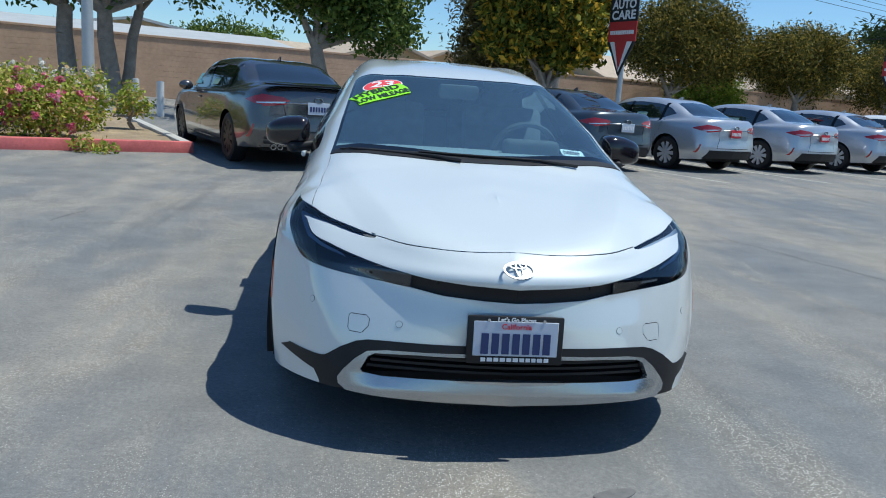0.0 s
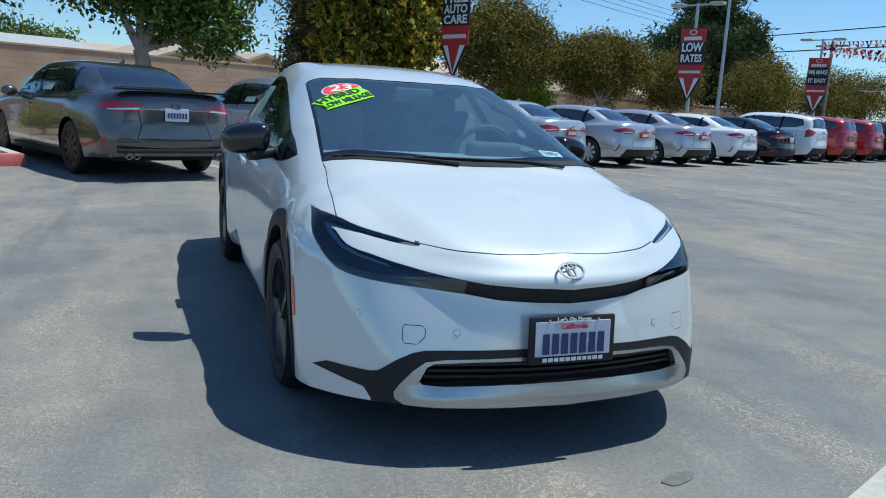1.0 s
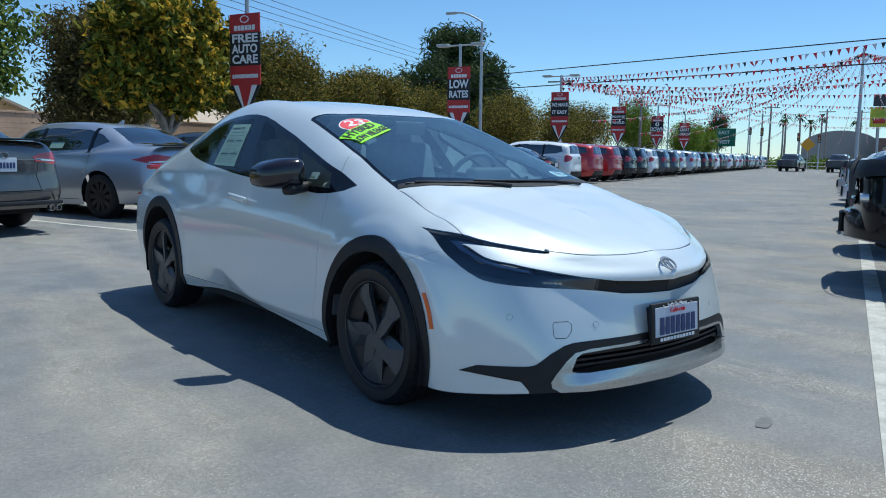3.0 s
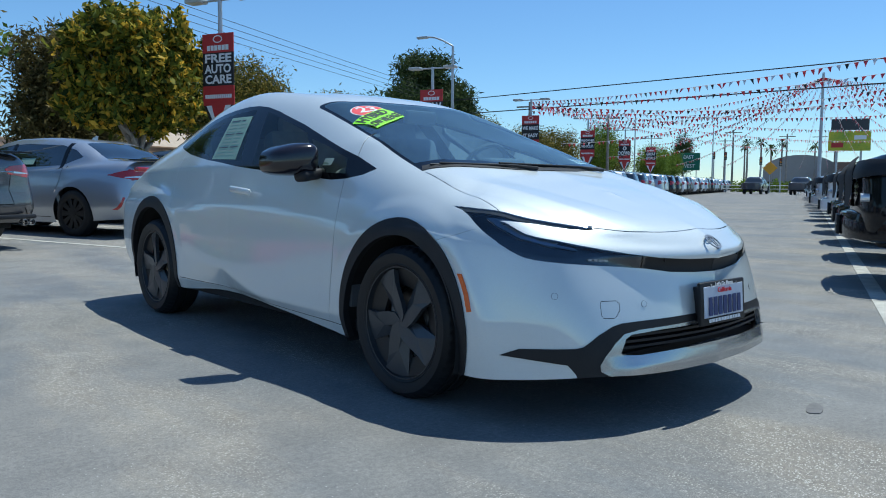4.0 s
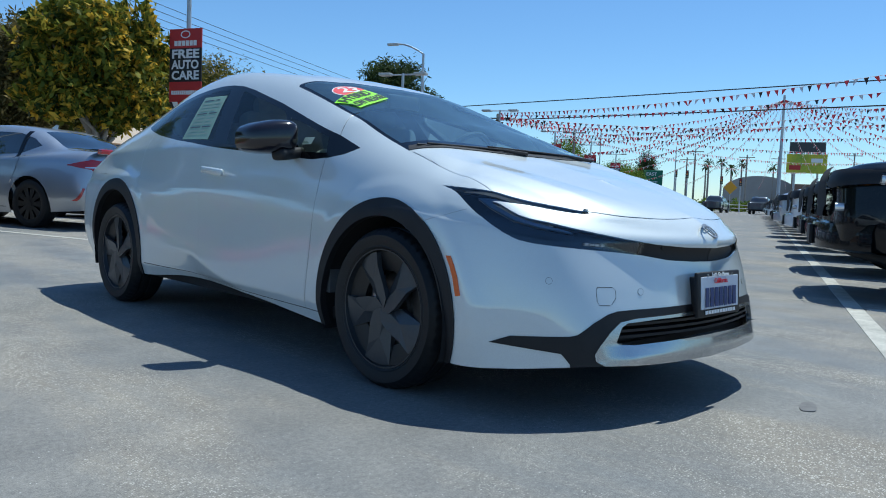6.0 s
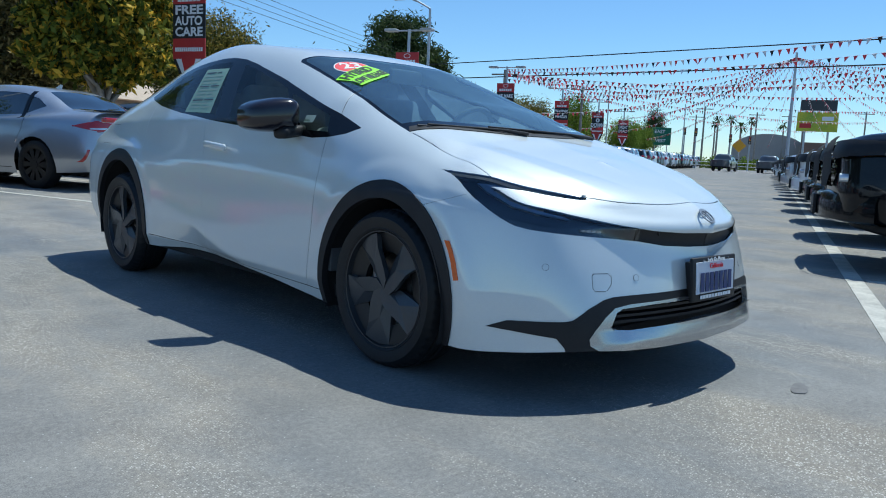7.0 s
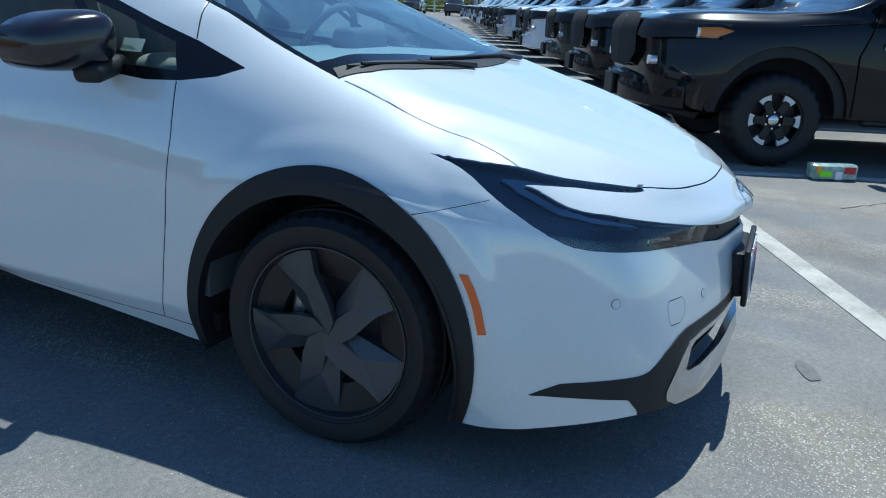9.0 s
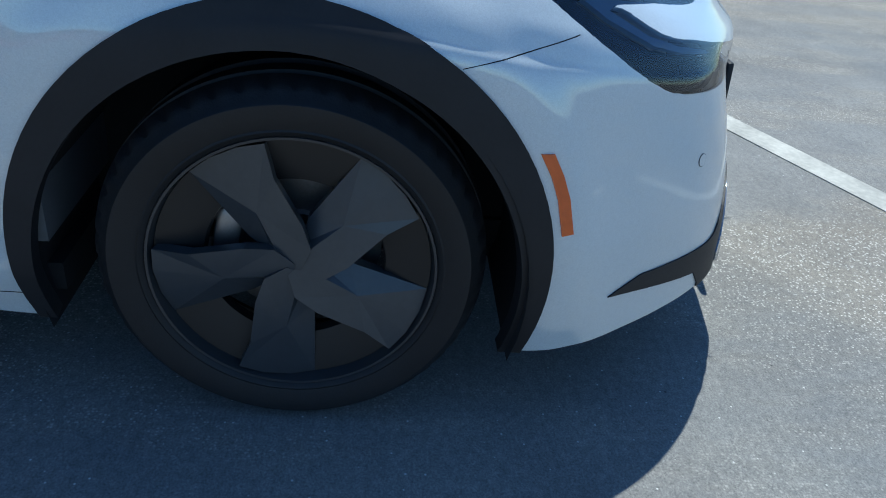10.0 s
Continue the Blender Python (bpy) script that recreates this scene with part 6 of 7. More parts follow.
def banner(u, v, lines, name="banner_sign"):
    top = empty(name, Matrix.Translation(lot(u, v, ground_z(*lot(u, v).xy))))
    W = 1.0
    bm = bmesh.new()
    rod(bm, (0, 0, 0), (0, 0, 5.55), .075, .055, 14)
    rod(bm, (0, 0, 0), (0, 0, .35), .16, .12, 14)
    part("pole", bm, M_POLE, top)
    bm = bmesh.new()
    rod(bm, LV * -.62 + Vector((0, 0, 5.50)), LV * .62 + Vector((0, 0, 5.50)), .03, .03, 8)
    part("lamp_arm", bm, M_POLE, top)
    for s in (-1, 1):
        bm = bmesh.new()
        box(bm, (.34, .52, .11), Matrix.Translation(LV * s * .78 + Vector((0, 0, 5.52))) @ Matrix.Rotation(LOT, 4, "Z"), .03, 2)
        part("lamp_head", bm, M_PALEROOF, top)
    off = FACE @ Matrix.Translation((0, 0, .10))
    F = lambda x, z, d=0.0: off @ Matrix.Translation((x, z, d))
    for nm, z0, z1, m in (("top_panel", 4.16, 4.64, M_BANRED), ("middle_panel", 3.32, 4.16, M_BANBLACK), ("bottom_panel", 2.82, 3.32, M_BANRED)):
        bm = bmesh.new()
        box(bm, (W, z1 - z0, .03), F(0, (z0 + z1) / 2))
        part(nm, bm, m, top, smooth=False)
    bm = bmesh.new()
    prism(bm, [(-.5, 2.82), (0, 1.95), (.5, 2.82)], .03, off @ Matrix.Translation((0, 0, -.015)))
    part("point_panel", bm, M_BANBLACK, top, smooth=False)
    bm = bmesh.new()
    prism(bm, [(-.40, 2.82), (0, 2.06), (.40, 2.82)], .006, off @ Matrix.Translation((0, 0, .015)))
    part("point_panel_white", bm, M_TXTWHITE, top, smooth=False)
    bm = bmesh.new()
    prism(bm, [(-.22, 2.82), (0, 2.12), (.22, 2.82)], .006, off @ Matrix.Translation((0, 0, .021)))
    part("point_panel_red", bm, M_BANRED, top, smooth=False)
    bm = bmesh.new()
    o, i = ellipse(0, 4.50, .15, .095, 28), ellipse(0, 4.50, .12, .07, 28)
    ring = [[bm.verts.new(off @ Vector((x, z, d))) for x, z in loop] for loop, d in ((o, .015), (o, .021), (i, .021), (i, .015))]
    for a, b in zip(ring, ring[1:]):
        for q in range(28):
            bm.faces.new((a[q], a[(q + 1) % 28], b[(q + 1) % 28], b[q]))
    part("logo_ring", bm, M_TXTWHITE, top)
    bars("brand_mark", [.10] * 6, .13, .02, M_TXTWHITE, top, F(0, 4.28, .018))
    bars("web_mark", [.055] * 13, .10, .012, M_TXTWHITE, top, F(0, 3.05, .018))
    n = len(lines)
    for k, t in enumerate(lines):
        h = .80 / n
        z = 4.14 - h * (k + .5)
        size = min(h * 1.12, 1.18 / (0.62 * max(len(t), 2)))
        ob = lettering("banner_text", t, size, M_TXTWHITE, top, F(0, z, .018), size * .035)
        xs = [v.co.x for v in ob.data.vertices]
        ob.data.transform(Matrix.Diagonal((max(.75, min(1.45, .86 * W / (max(xs) - min(xs)))), 1, 1, 1)))
    return tagged(top, "red and black lamp-post banner sign with white lettering", "banner sign", "banner signs along the street")


for k, words in enumerate((("FREE", "AUTO", "CARE"), ("LOW", "RATES"), ("WE MAKE", "IT EASY"), ("PRE-OWNED", "VEHICLES"), ("0", "DOWN"), ("GREAT", "DEALS"))):
    banner(13.0 + 12.66 * k, 13.5, words)

# block wall along the back street, course by course
wall = empty("wall_back", Matrix.Translation(lot(0, 29.5)) @ Matrix.Rotation(LOT, 4, "Z"))
tagged(wall, "tan concrete block wall along the back street", "wall", kind="structure")
for k in range(11):
    bm = bmesh.new()
    box(bm, (230, .20, .196), Matrix.Translation((75, 0, .35 + .10 + .2 * k)), .003, 1)
    part("block_course", bm, M_BLOCKWALL, wall, smooth=False)
bm = bmesh.new()
box(bm, (230, .19, .9), Matrix.Translation((75, 0, -.05)))
part("wall_footing", bm, M_BLOCKWALL, wall, smooth=False)
bm = bmesh.new()
box(bm, (230, .26, .09), Matrix.Translation((75, 0, 2.60)), .01, 1)
part("wall_cap", bm, M_BLOCKWALL, wall, smooth=False)


def house(u, v, w, d, h, rise, turn=0, roof=M_ROOF, walls=M_STUCCO, label="low tan house with a shallow gable roof"):
    top = empty("house", Matrix.Translation(lot(u, v, .2)) @ Matrix.Rotation(LOT + radians(turn), 4, "Z"))
    bm = bmesh.new()
    box(bm, (w, d, h), Matrix.Translation((0, 0, h / 2)))
    part("wall", bm, walls, top, smooth=False)
    bm = bmesh.new()
    prism(bm, [(-d / 2, 0), (d / 2, 0), (0, rise - .12)], w - .1, Matrix.Translation((-w / 2 + .05, 0, h)) @ Matrix(((0, 0, 1, 0), (1, 0, 0, 0), (0, 1, 0, 0), (0, 0, 0, 1))))
    part("gable", bm, walls, top, smooth=False)
    for s in (-1, 1):
        bm = bmesh.new()
        L = math.hypot(d / 2 + .5, rise)
        box(bm, (w + 1.0, L + .05, .14), Matrix.Translation((0, s * (d / 4 + .25), h + rise / 2 - .12)) @ Matrix.Rotation(-s * math.atan2(rise, d / 2 + .5), 4, "X"))
        part("roof", bm, roof, top, smooth=False)
    for x in (-w / 4, w / 4):
        win = bmesh.new()
        box(win, (1.4, .08, 1.1), Matrix.Translation((x, -d / 2 - .02, h * .55)))
        part("window", win, M_DARKGLASS, top, smooth=False)
    return tagged(top, label, "house")


house(17.8, 41, 9, 7.0, 2.4, 1.35, 90)
house(21.8, 41, 7, 5.5, 2.35, 1.2, 90)
house(28, 54, 8, 9, 2.7, 1.5, 90)
house(16.5, 50, 7, 6, 2.7, 1.2)
house(31, 43, 9, 8, 2.3, 1.0)
house(42, 44, 12, 9, 3.0, 1.8, 0)
house(54, 43, 10, 9, 3.0, 1.9, 90)
house(72, 44, 12, 9, 3.0, 1.8, 0)
house(1.2, 35.5, 18, 7, 2.6, .55, 0, M_PALEROOF, M_STUCCO, "long low building with a pale sheet roof")
house(5.8, 46, 8, 9, 3.1, .85, 90, M_PALEROOF, M_STUCCO, "low gabled building with a pale sheet roof")
house(-26, 40, 16, 9, 2.1, .6, 0, M_PALEROOF, M_STUCCO, "long low building with a pale sheet roof")

# planter with a red kerb
pl = empty("planter_kerb")
tagged(pl, "raised planter with a worn red painted kerb", "kerb", kind="structure")


def kerb_run(name, a, b, material, w=.16, h=.16):
    bm = bmesh.new()
    A, B = lot(*a), lot(*b)
    za, zb = ground_z(A.x, A.y), ground_z(B.x, B.y)
    A.z, B.z = za + h / 2 - .03, zb + h / 2 - .03
    d = B - A
    m = Matrix.Translation((A + B) / 2) @ d.to_track_quat("X", "Z").to_matrix().to_4x4()
    box(bm, (d.length, w, h + .06), m, .018, 2)
    part(name, bm, material, pl)


for k in range(6):
    kerb_run("kerb_stone", (1.28 - 1.6 * k, 9.82), (1.28 - 1.6 * (k + 1) + .012, 9.82), M_KERBRED)
for k in range(4):
    kerb_run("kerb_stone", (1.20, 9.92 + 1.5 * k), (1.20, 9.92 + 1.5 * (k + 1) - .012), M_CONCRETE)
bm = bmesh.new()
n = 16
g = [[bm.verts.new(lot(1.12 - 9.4 * i / n, 9.90 + 6.4 * j / n, ground_z(*lot(1.12 - 9.4 * i / n, 9.9 + 6.4 * j / n).xy) + .11 + .05 * noise.noise(Vector((i * .6, j * .6, 0))))) for j in range(n + 1)] for i in range(n + 1)]
for i in range(n):
    for j in range(n):
        bm.faces.new((g[i][j], g[i + 1][j], g[i + 1][j + 1], g[i][j + 1]))
tagged(part("planter_bed", bm, M_SOIL), "dry brown planter soil inside the kerb", "soil", kind="structure")
for u, v in ((2.30, 17.4), (1.95, 18.6), (1.05, 17.4), (-.35, 17.2), (-2.0, 17.2)):
    bm = bmesh.new()
    p = lot(u, v, ground_z(*lot(u, v).xy))
    rod(bm, p, p + Vector((0, 0, .82)), .085, .085, 18)
    bmesh.ops.bevel(bm, geom=[e for e in bm.edges if all(q.co.z > p.z + .8 for q in e.verts)], offset=.02, segments=2, affect="EDGES")
    tagged(part("bollard", bm, M_POST), "white painted steel bollard beside the planter", "bollard", "bollards by the planter")


def lamp_post(u, v, h, arm, material=M_POLE, turn=0, r=.09):
    p = lot(u, v, ground_z(*lot(u, v).xy))
    top = empty("street_lamp", Matrix.Translation(p) @ Matrix.Rotation(LOT + radians(turn), 4, "Z"))
    bm = bmesh.new()
    rod(bm, (0, 0, 0), (0, 0, h), r, r * .6, 14)
    part("pole", bm, material, top)
    if arm:
        bm = bmesh.new()
        pts = [Vector((arm * t, 0, h + .55 * math.sin(t * math.pi / 2))) for t in (0, .2, .45, .7, 1)]
        for a, b in zip(pts, pts[1:]):
            rod(bm, a, b, .045, .04, 8)
        part("lamp_arm", bm, material, top)
        bm = bmesh.new()
        box(bm, (.62, .22, .12), Matrix.Translation((arm + .25, 0, h + .53)), .04, 2)
        part("lamp_head", bm, M_PALEROOF, top)
    return tagged(top, "tall grey steel street lamp post", "street lamp", "street lamps")


lamp_post(.82, 17.9, 8.5, 0, M_POLE, r=.14)
lamp_post(33.1, 15.95, 7.75, 1.45, M_POLE, 90, r=.10)
lamp_post(86, 17, 8.6, -2.2, M_POLE)
lamp_post(100, 10, 8.0, 2.2, M_POLE)

# ---- trees ----
def leaf_mat(name, dark, light, tip):
    m = bpy.data.materials.new(name)
    m.use_nodes = True
    nt = m.node_tree
    b = nt.nodes["Principled BSDF"]
    b.inputs["Roughness"].default_value = 0.55
    b.inputs["Specular IOR Level"].default_value = 0.12
    geo = nt.nodes.new("ShaderNodeNewGeometry")
    r = nt.nodes.new("ShaderNodeValToRGB")
    r.color_ramp.elements[0].color, r.color_ramp.elements[1].color = (*dark, 1), (*tip, 1)
    e = r.color_ramp.elements.new(0.64)
    e.color = (*light, 1)
    nt.links.new(geo.outputs["Random Per Island"], r.inputs[0])
    nt.links.new(r.outputs[0], b.inputs["Base Color"])
    tr = nt.nodes.new("ShaderNodeBsdfTranslucent")
    nt.links.new(r.outputs[0], tr.inputs[0])
    mx = nt.nodes.new("ShaderNodeMixShader")
    mx.inputs[0].default_value = 0.35
    nt.links.new(b.outputs[0], mx.inputs[1])
    nt.links.new(tr.outputs[0], mx.inputs[2])
    nt.links.new(mx.outputs[0], nt.nodes["Material Output"].inputs[0])
    return m


L_MAGNOLIA = leaf_mat("magnolia_leaves", (0.022, 0.045, 0.010), (0.24, 0.25, 0.035), (0.95, 0.58, 0.07))
L_FICUS = leaf_mat("ficus_leaves", (0.045, 0.08, 0.02), (0.11, 0.17, 0.035), (0.26, 0.30, 0.07))
L_OLIVE = leaf_mat("dry_olive_leaves", (0.035, 0.045, 0.012), (0.15, 0.14, 0.03), (0.46, 0.32, 0.07))
L_BROWN = leaf_mat("brownish_leaves", (0.06, 0.058, 0.02), (0.15, 0.125, 0.045), (0.26, 0.20, 0.08))
L_PINE = leaf_mat("pine_needles", (0.022, 0.04, 0.016), (0.055, 0.085, 0.03), (0.10, 0.13, 0.045))
L_LIME = leaf_mat("fresh_leaves", (0.08, 0.13, 0.018), (0.18, 0.26, 0.035), (0.30, 0.36, 0.06))
L_ROSE = leaf_mat("rose_leaves", (0.15, 0.24, 0.03), (0.46, 0.50, 0.08), (0.80, 0.50, 0.26))
M_PINK = leaf_mat("pink_petals", (0.72, 0.10, 0.27), (0.85, 0.28, 0.42), (0.92, 0.60, 0.64))
M_PETALWHITE = leaf_mat("white_petals", (0.75, 0.72, 0.66), (0.82, 0.80, 0.74), (0.85, 0.75, 0.68))


def leaves(name, blobs, count, size, material, parent, seed, clump=.34, narrow=.5, hollow=.55):
    """A crown of many small leaves, in clumps near the surface of a few blobs (x, y, z, rx, ry, rz)."""
    g = np.random.default_rng(seed)
    vol = np.array([b[3] * b[4] * b[5] for b in blobs]) ** .8
    per = 26
    nc = max(4, count // per)
    which = g.choice(len(blobs), nc, p=vol / vol.sum())
    B = np.array(blobs)[which]
    d = g.normal(size=(nc, 3))
    d /= np.linalg.norm(d, axis=1, keepdims=True)
    rad = hollow + (1 - hollow) * g.random((nc, 1)) ** .6
    rad *= 1 + .16 * g.normal(size=(nc, 1))
    cen = B[:, :3] + d * rad * B[:, 3:]
    ctr = np.repeat(cen, per, 0) + g.normal(size=(nc * per, 3)) * clump * .5
    n = len(ctr)
    a = g.normal(size=(n, 3))
    a /= np.linalg.norm(a, axis=1, keepdims=True)
    b = np.cross(a, g.normal(size=(n, 3)))
    b /= np.linalg.norm(b, axis=1, keepdims=True)
    s = size * (0.6 + .8 * g.random((n, 1)))
    c = np.cross(a, b) * s * .12
    v = np.stack([ctr - a * s, ctr + b * s * narrow + c, ctr + a * s, ctr - b * s * narrow + c], 1).reshape(-1, 3)
    me = bpy.data.meshes.new(name)
    me.vertices.add(4 * n)
    me.vertices.foreach_set("co", v.astype(np.float32).ravel())
    me.loops.add(4 * n)
    me.loops.foreach_set("vertex_index", np.arange(4 * n, dtype=np.int32))
    me.polygons.add(n)
    me.polygons.foreach_set("loop_start", np.arange(0, 4 * n, 4, dtype=np.int32))
    me.polygons.foreach_set("loop_total", np.full(n, 4, dtype=np.int32))
    me.update(calc_edges=True)
    me.materials.append(material)
    ob = new(name, me)
    ob.parent = parent
    return ob


def tree(name, u, v, blobs, count, size, material, seed, label, trunk=.18, fork=1.6, clump=.34, narrow=.5, lean=(0, 0)):
    """A tree: tapered trunk, limbs to each part of the crown, leaves."""
    p = lot(u, v)
    top = empty(name, Matrix.Translation((p.x, p.y, ground_z(p.x, p.y))) @ Matrix.Rotation(LOT, 4, "Z"))
    bm = bmesh.new()
    rng = random.Random(seed)
    f = Vector((lean[0], lean[1], fork))
    pts = [Vector((0, 0, -.1)), Vector((lean[0] * .3 + .03, lean[1] * .3, fork * .35)), Vector((lean[0] * .65 - .04, lean[1] * .7, fork * .7)), f]
    rs = [trunk * 1.35, trunk, trunk * .9, trunk * .8]
    for a, b, r0, r1 in zip(pts, pts[1:], rs, rs[1:]):
        rod(bm, a, b, r0, r1, 12)
    for bl in blobs:
        c = Vector(bl[:3])
        mid = f.lerp(c, .5) + Vector((rng.uniform(-.25, .25), rng.uniform(-.25, .25), -.1))
        rod(bm, f, mid, trunk * .55, trunk * .34, 9)
        rod(bm, mid, c, trunk * .34, trunk * .12, 8)
        for q in range(4):
            e = c + Vector((rng.uniform(-.7, .7) * bl[3], rng.uniform(-.7, .7) * bl[4], rng.uniform(-.5, .7) * bl[5]))
            rod(bm, mid.lerp(c, rng.uniform(.2, .9)), e, trunk * .16, trunk * .04, 6)
    part("trunk", bm, M_BARK, top)
    leaves("crown", blobs, count, size, material, top, seed, clump, narrow)
    return tagged(top, label, "tree", "street trees")


tree("magnolia_tree", 12.2, 15.6, [(.2, 0, 3.0, 1.35, 1.3, .80), (1.35, .2, 3.9, .85, .9, .70), (-1.25, .1, 3.6, .85, .9, .75), (-.75, -.1, 4.65, .85, .9, .60), (.75, -.2, 4.75, .70, .8, .50), (-1.35, 0, 2.75, .80, .8, .55), (1.35, 0, 2.9, .75, .7, .55), (-.2, -.5, 3.8, 1.0, .7, .8), (1.75, 0, 4.35, .55, .6, .45), (-1.55, 0, 4.3, .5, .5, .4), (.1, 0, 2.45, .9, .8, .4)], 26000, .115, L_MAGNOLIA, 1, "broadleaf tree with glossy green and yellow leaves", .14, 1.5, .17, .42)
tree("ficus_tree", 6.3, 16.6, [(-.2, 0, 3.6, 1.5, 1.5, 1.0), (1.25, 0, 2.75, .95, 1.0, .75), (1.5, 0, 3.7, 1.0, 1.0, .9), (.3, -.3, 2.6, .6, .6, .4), (-1.4, .1, 3.9, 1.4, 1.4, 1.1), (-.1, -.2, 4.8, 1.6, 1.5, 1.1), (.9, 0, 3.9, .7, .7, .6)], 24000, .070, L_FICUS, 2, "dense dark green street tree with a grey trunk", .20, 2.0, .34, .55, (-.5, 0))
tree("ficus_tree", 1.85, 21.8, [(-.5, 0, 4.2, 2.2, 2, 1.2), (1.8, 0, 4.5, 1.5, 1.6, .9), (-2.4, 0, 4.3, 1.8, 1.8, 1.1), (.2, 0, 5.8, 2.4, 2.2, 1.3), (2.2, -.4, 3.6, .8, .8, .65), (-1.9, 0, 3.3, 1.0, .9, .55)], 20000, .085, L_FICUS, 3, "dense dark green street tree with a forked grey trunk", .24, 2.5, .4, .55, (-.15, 0))
tree("ficus_tree", 2.2, 22.1, [(.8, 0, 4.6, 1.2, 1.2, .9), (1.6, 0, 4.0, .8, .8, .6), (.2, 0, 5.4, 1.6, 1.4, .9)], 8000, .085, L_FICUS, 8, "slender dark green street tree with a leaning pale trunk", .16, 2.6, .4, .55, (.45, 0))
tree("ficus_tree", .78, 22.4, [(-.5, 0, 4.4, 1.8, 2, 1.2), (-2.6, 0, 4.6, 2.0, 1.6, 1.2), (-4.4, .5, 4.2, 1.6, 1.6, 1.2), (-2, 0, 5.8, 2.4, 2.2, 1.3), (-1.4, 0, 3.2, .9, .8, .5)], 16000, .085, L_FICUS, 4, "dense dark green street tree with a pale trunk", .24, 2.6, .4, .55)
tree("dark_tree", 13.7, 20.4, [(-.3, 0, 2.6, 1.2, 1.2, 1.1), (.6, 0, 3.2, 1.2, 1.2, 1.1), (-.2, 0, 4.3, 1.2, 1.2, 1.0), (1.2, 0, 2.4, .8, .8, .7), (.7, 0, 4.6, .8, .8, .8)], 26000, .095, L_BROWN, 5, "dark drooping street tree behind the parked cars", .16, 1.6, .4, .3)
tree("olive_tree", 28.7, 25.8, [(0, 0, 3.7, 2.9, 2.2, 1.2), (1.9, 0, 4.7, 2.0, 1.8, 1.3), (-2.0, 0, 4.8, 1.8, 1.7, 1.2), (.1, 0, 5.8, 2.2, 1.7, 1.1), (2.9, 0, 3.7, 1.1, 1.2, .8), (-2.6, 0, 3.7, 1.1, 1.2, .8)], 44000, .095, L_OLIVE, 6, "dry olive green street tree with pale leaning trunks", .2, 1.9, .5, .32, (-.9, 0))
tree("olive_tree", 36.2, 24.7, [(-2.3, 0, 4.2, 2.0, 1.6, 1.1), (.6, 0, 4.7, 2.3, 1.7, 1.1), (2.8, 0, 4.3, 1.7, 1.5, 1.0), (0, 0, 3.5, 2.6, 1.6, .8)], 38000, .095, L_OLIVE, 7, "wide dry olive street tree over the block wall", .2, 2.0, .5, .32)
for k, (u, v, h, w, m) in enumerate(((43, 29.7, 6.8, 4, L_OLIVE), (48.5, 27, 6.1, 3.2, L_OLIVE), (54.5, 23.5, 6.1, 4, L_OLIVE), (60, 25, 5.9, 3.8, L_OLIVE), (66, 23, 6.1, 3.8, L_OLIVE), (72, 22, 6.3, 4.2, L_OLIVE), (80, 19.5, 7.4, 3.0, L_LIME), (91, 15.8, 5.4, 3.2, L_LIME), (98, 15.0, 5.0, 2.6, L_LIME), (107, 14.5, 7.6, 2.0, L_PINE), (87, 20, 6.1, 3.8, L_OLIVE), (33.5, 28.2, 3.6, 2.4, L_LIME))):
    tree("street_tree", u, v, [(0, 0, h * .62, w * .75, w * .6, h * .28), (w * .45, .2, h * .55, w * .5, w * .5, h * .2), (-w * .45, 0, h * .58, w * .5, w * .5, h * .22), (.1, 0, h * .82, w * .5, w * .5, h * .18)], 17000, .095, m, 20 + k, "street tree in front of the block wall" if m == L_OLIVE else "fresh green street tree at the far end", .16, h * .35, .6, .35)
tree("pine_tree", 66, 33.3, [(x * 1.9, y * 1.3, z * .97, a * 1.6, b * 1.3, c * 1.1) for x, y, z, a, b, c in ((0, 0, 5, 4.2, 3.5, 1.6), (1.5, 0, 7, 3.6, 3, 1.4), (-1.5, 0, 8.2, 3.4, 3, 1.4), (.6, 0, 10, 3.2, 2.6, 1.4), (-.5, 0, 12.2, 2.2, 2, 1.2), (2.6, 0, 9, 2.2, 2, 1.0), (-3.0, 0, 6.2, 2.2, 2, 1.0))], 40000, .30, L_PINE, 40, "tall dark green pine tree behind the street", .35, 4, .8, .2)
for k, (u, v, h) in enumerate(((14.2, 57, 5.9), (17.5, 60, 5.6), (-8, 47, 4.2), (-17, 48, 4.4))):
    tree("garden_tree", u, v, [(0, 0, h * .65, 2.8, 2.4, h * .3), (1.8, 0, h * .5, 1.9, 1.8, h * .25), (-1.9, 0, h * .55, 1.9, 1.8, h * .25)], 6000, .16, L_LIME if k % 2 else L_FICUS, 50 + k, "green garden tree behind the block wall", .18, h * .35, .6, .4)

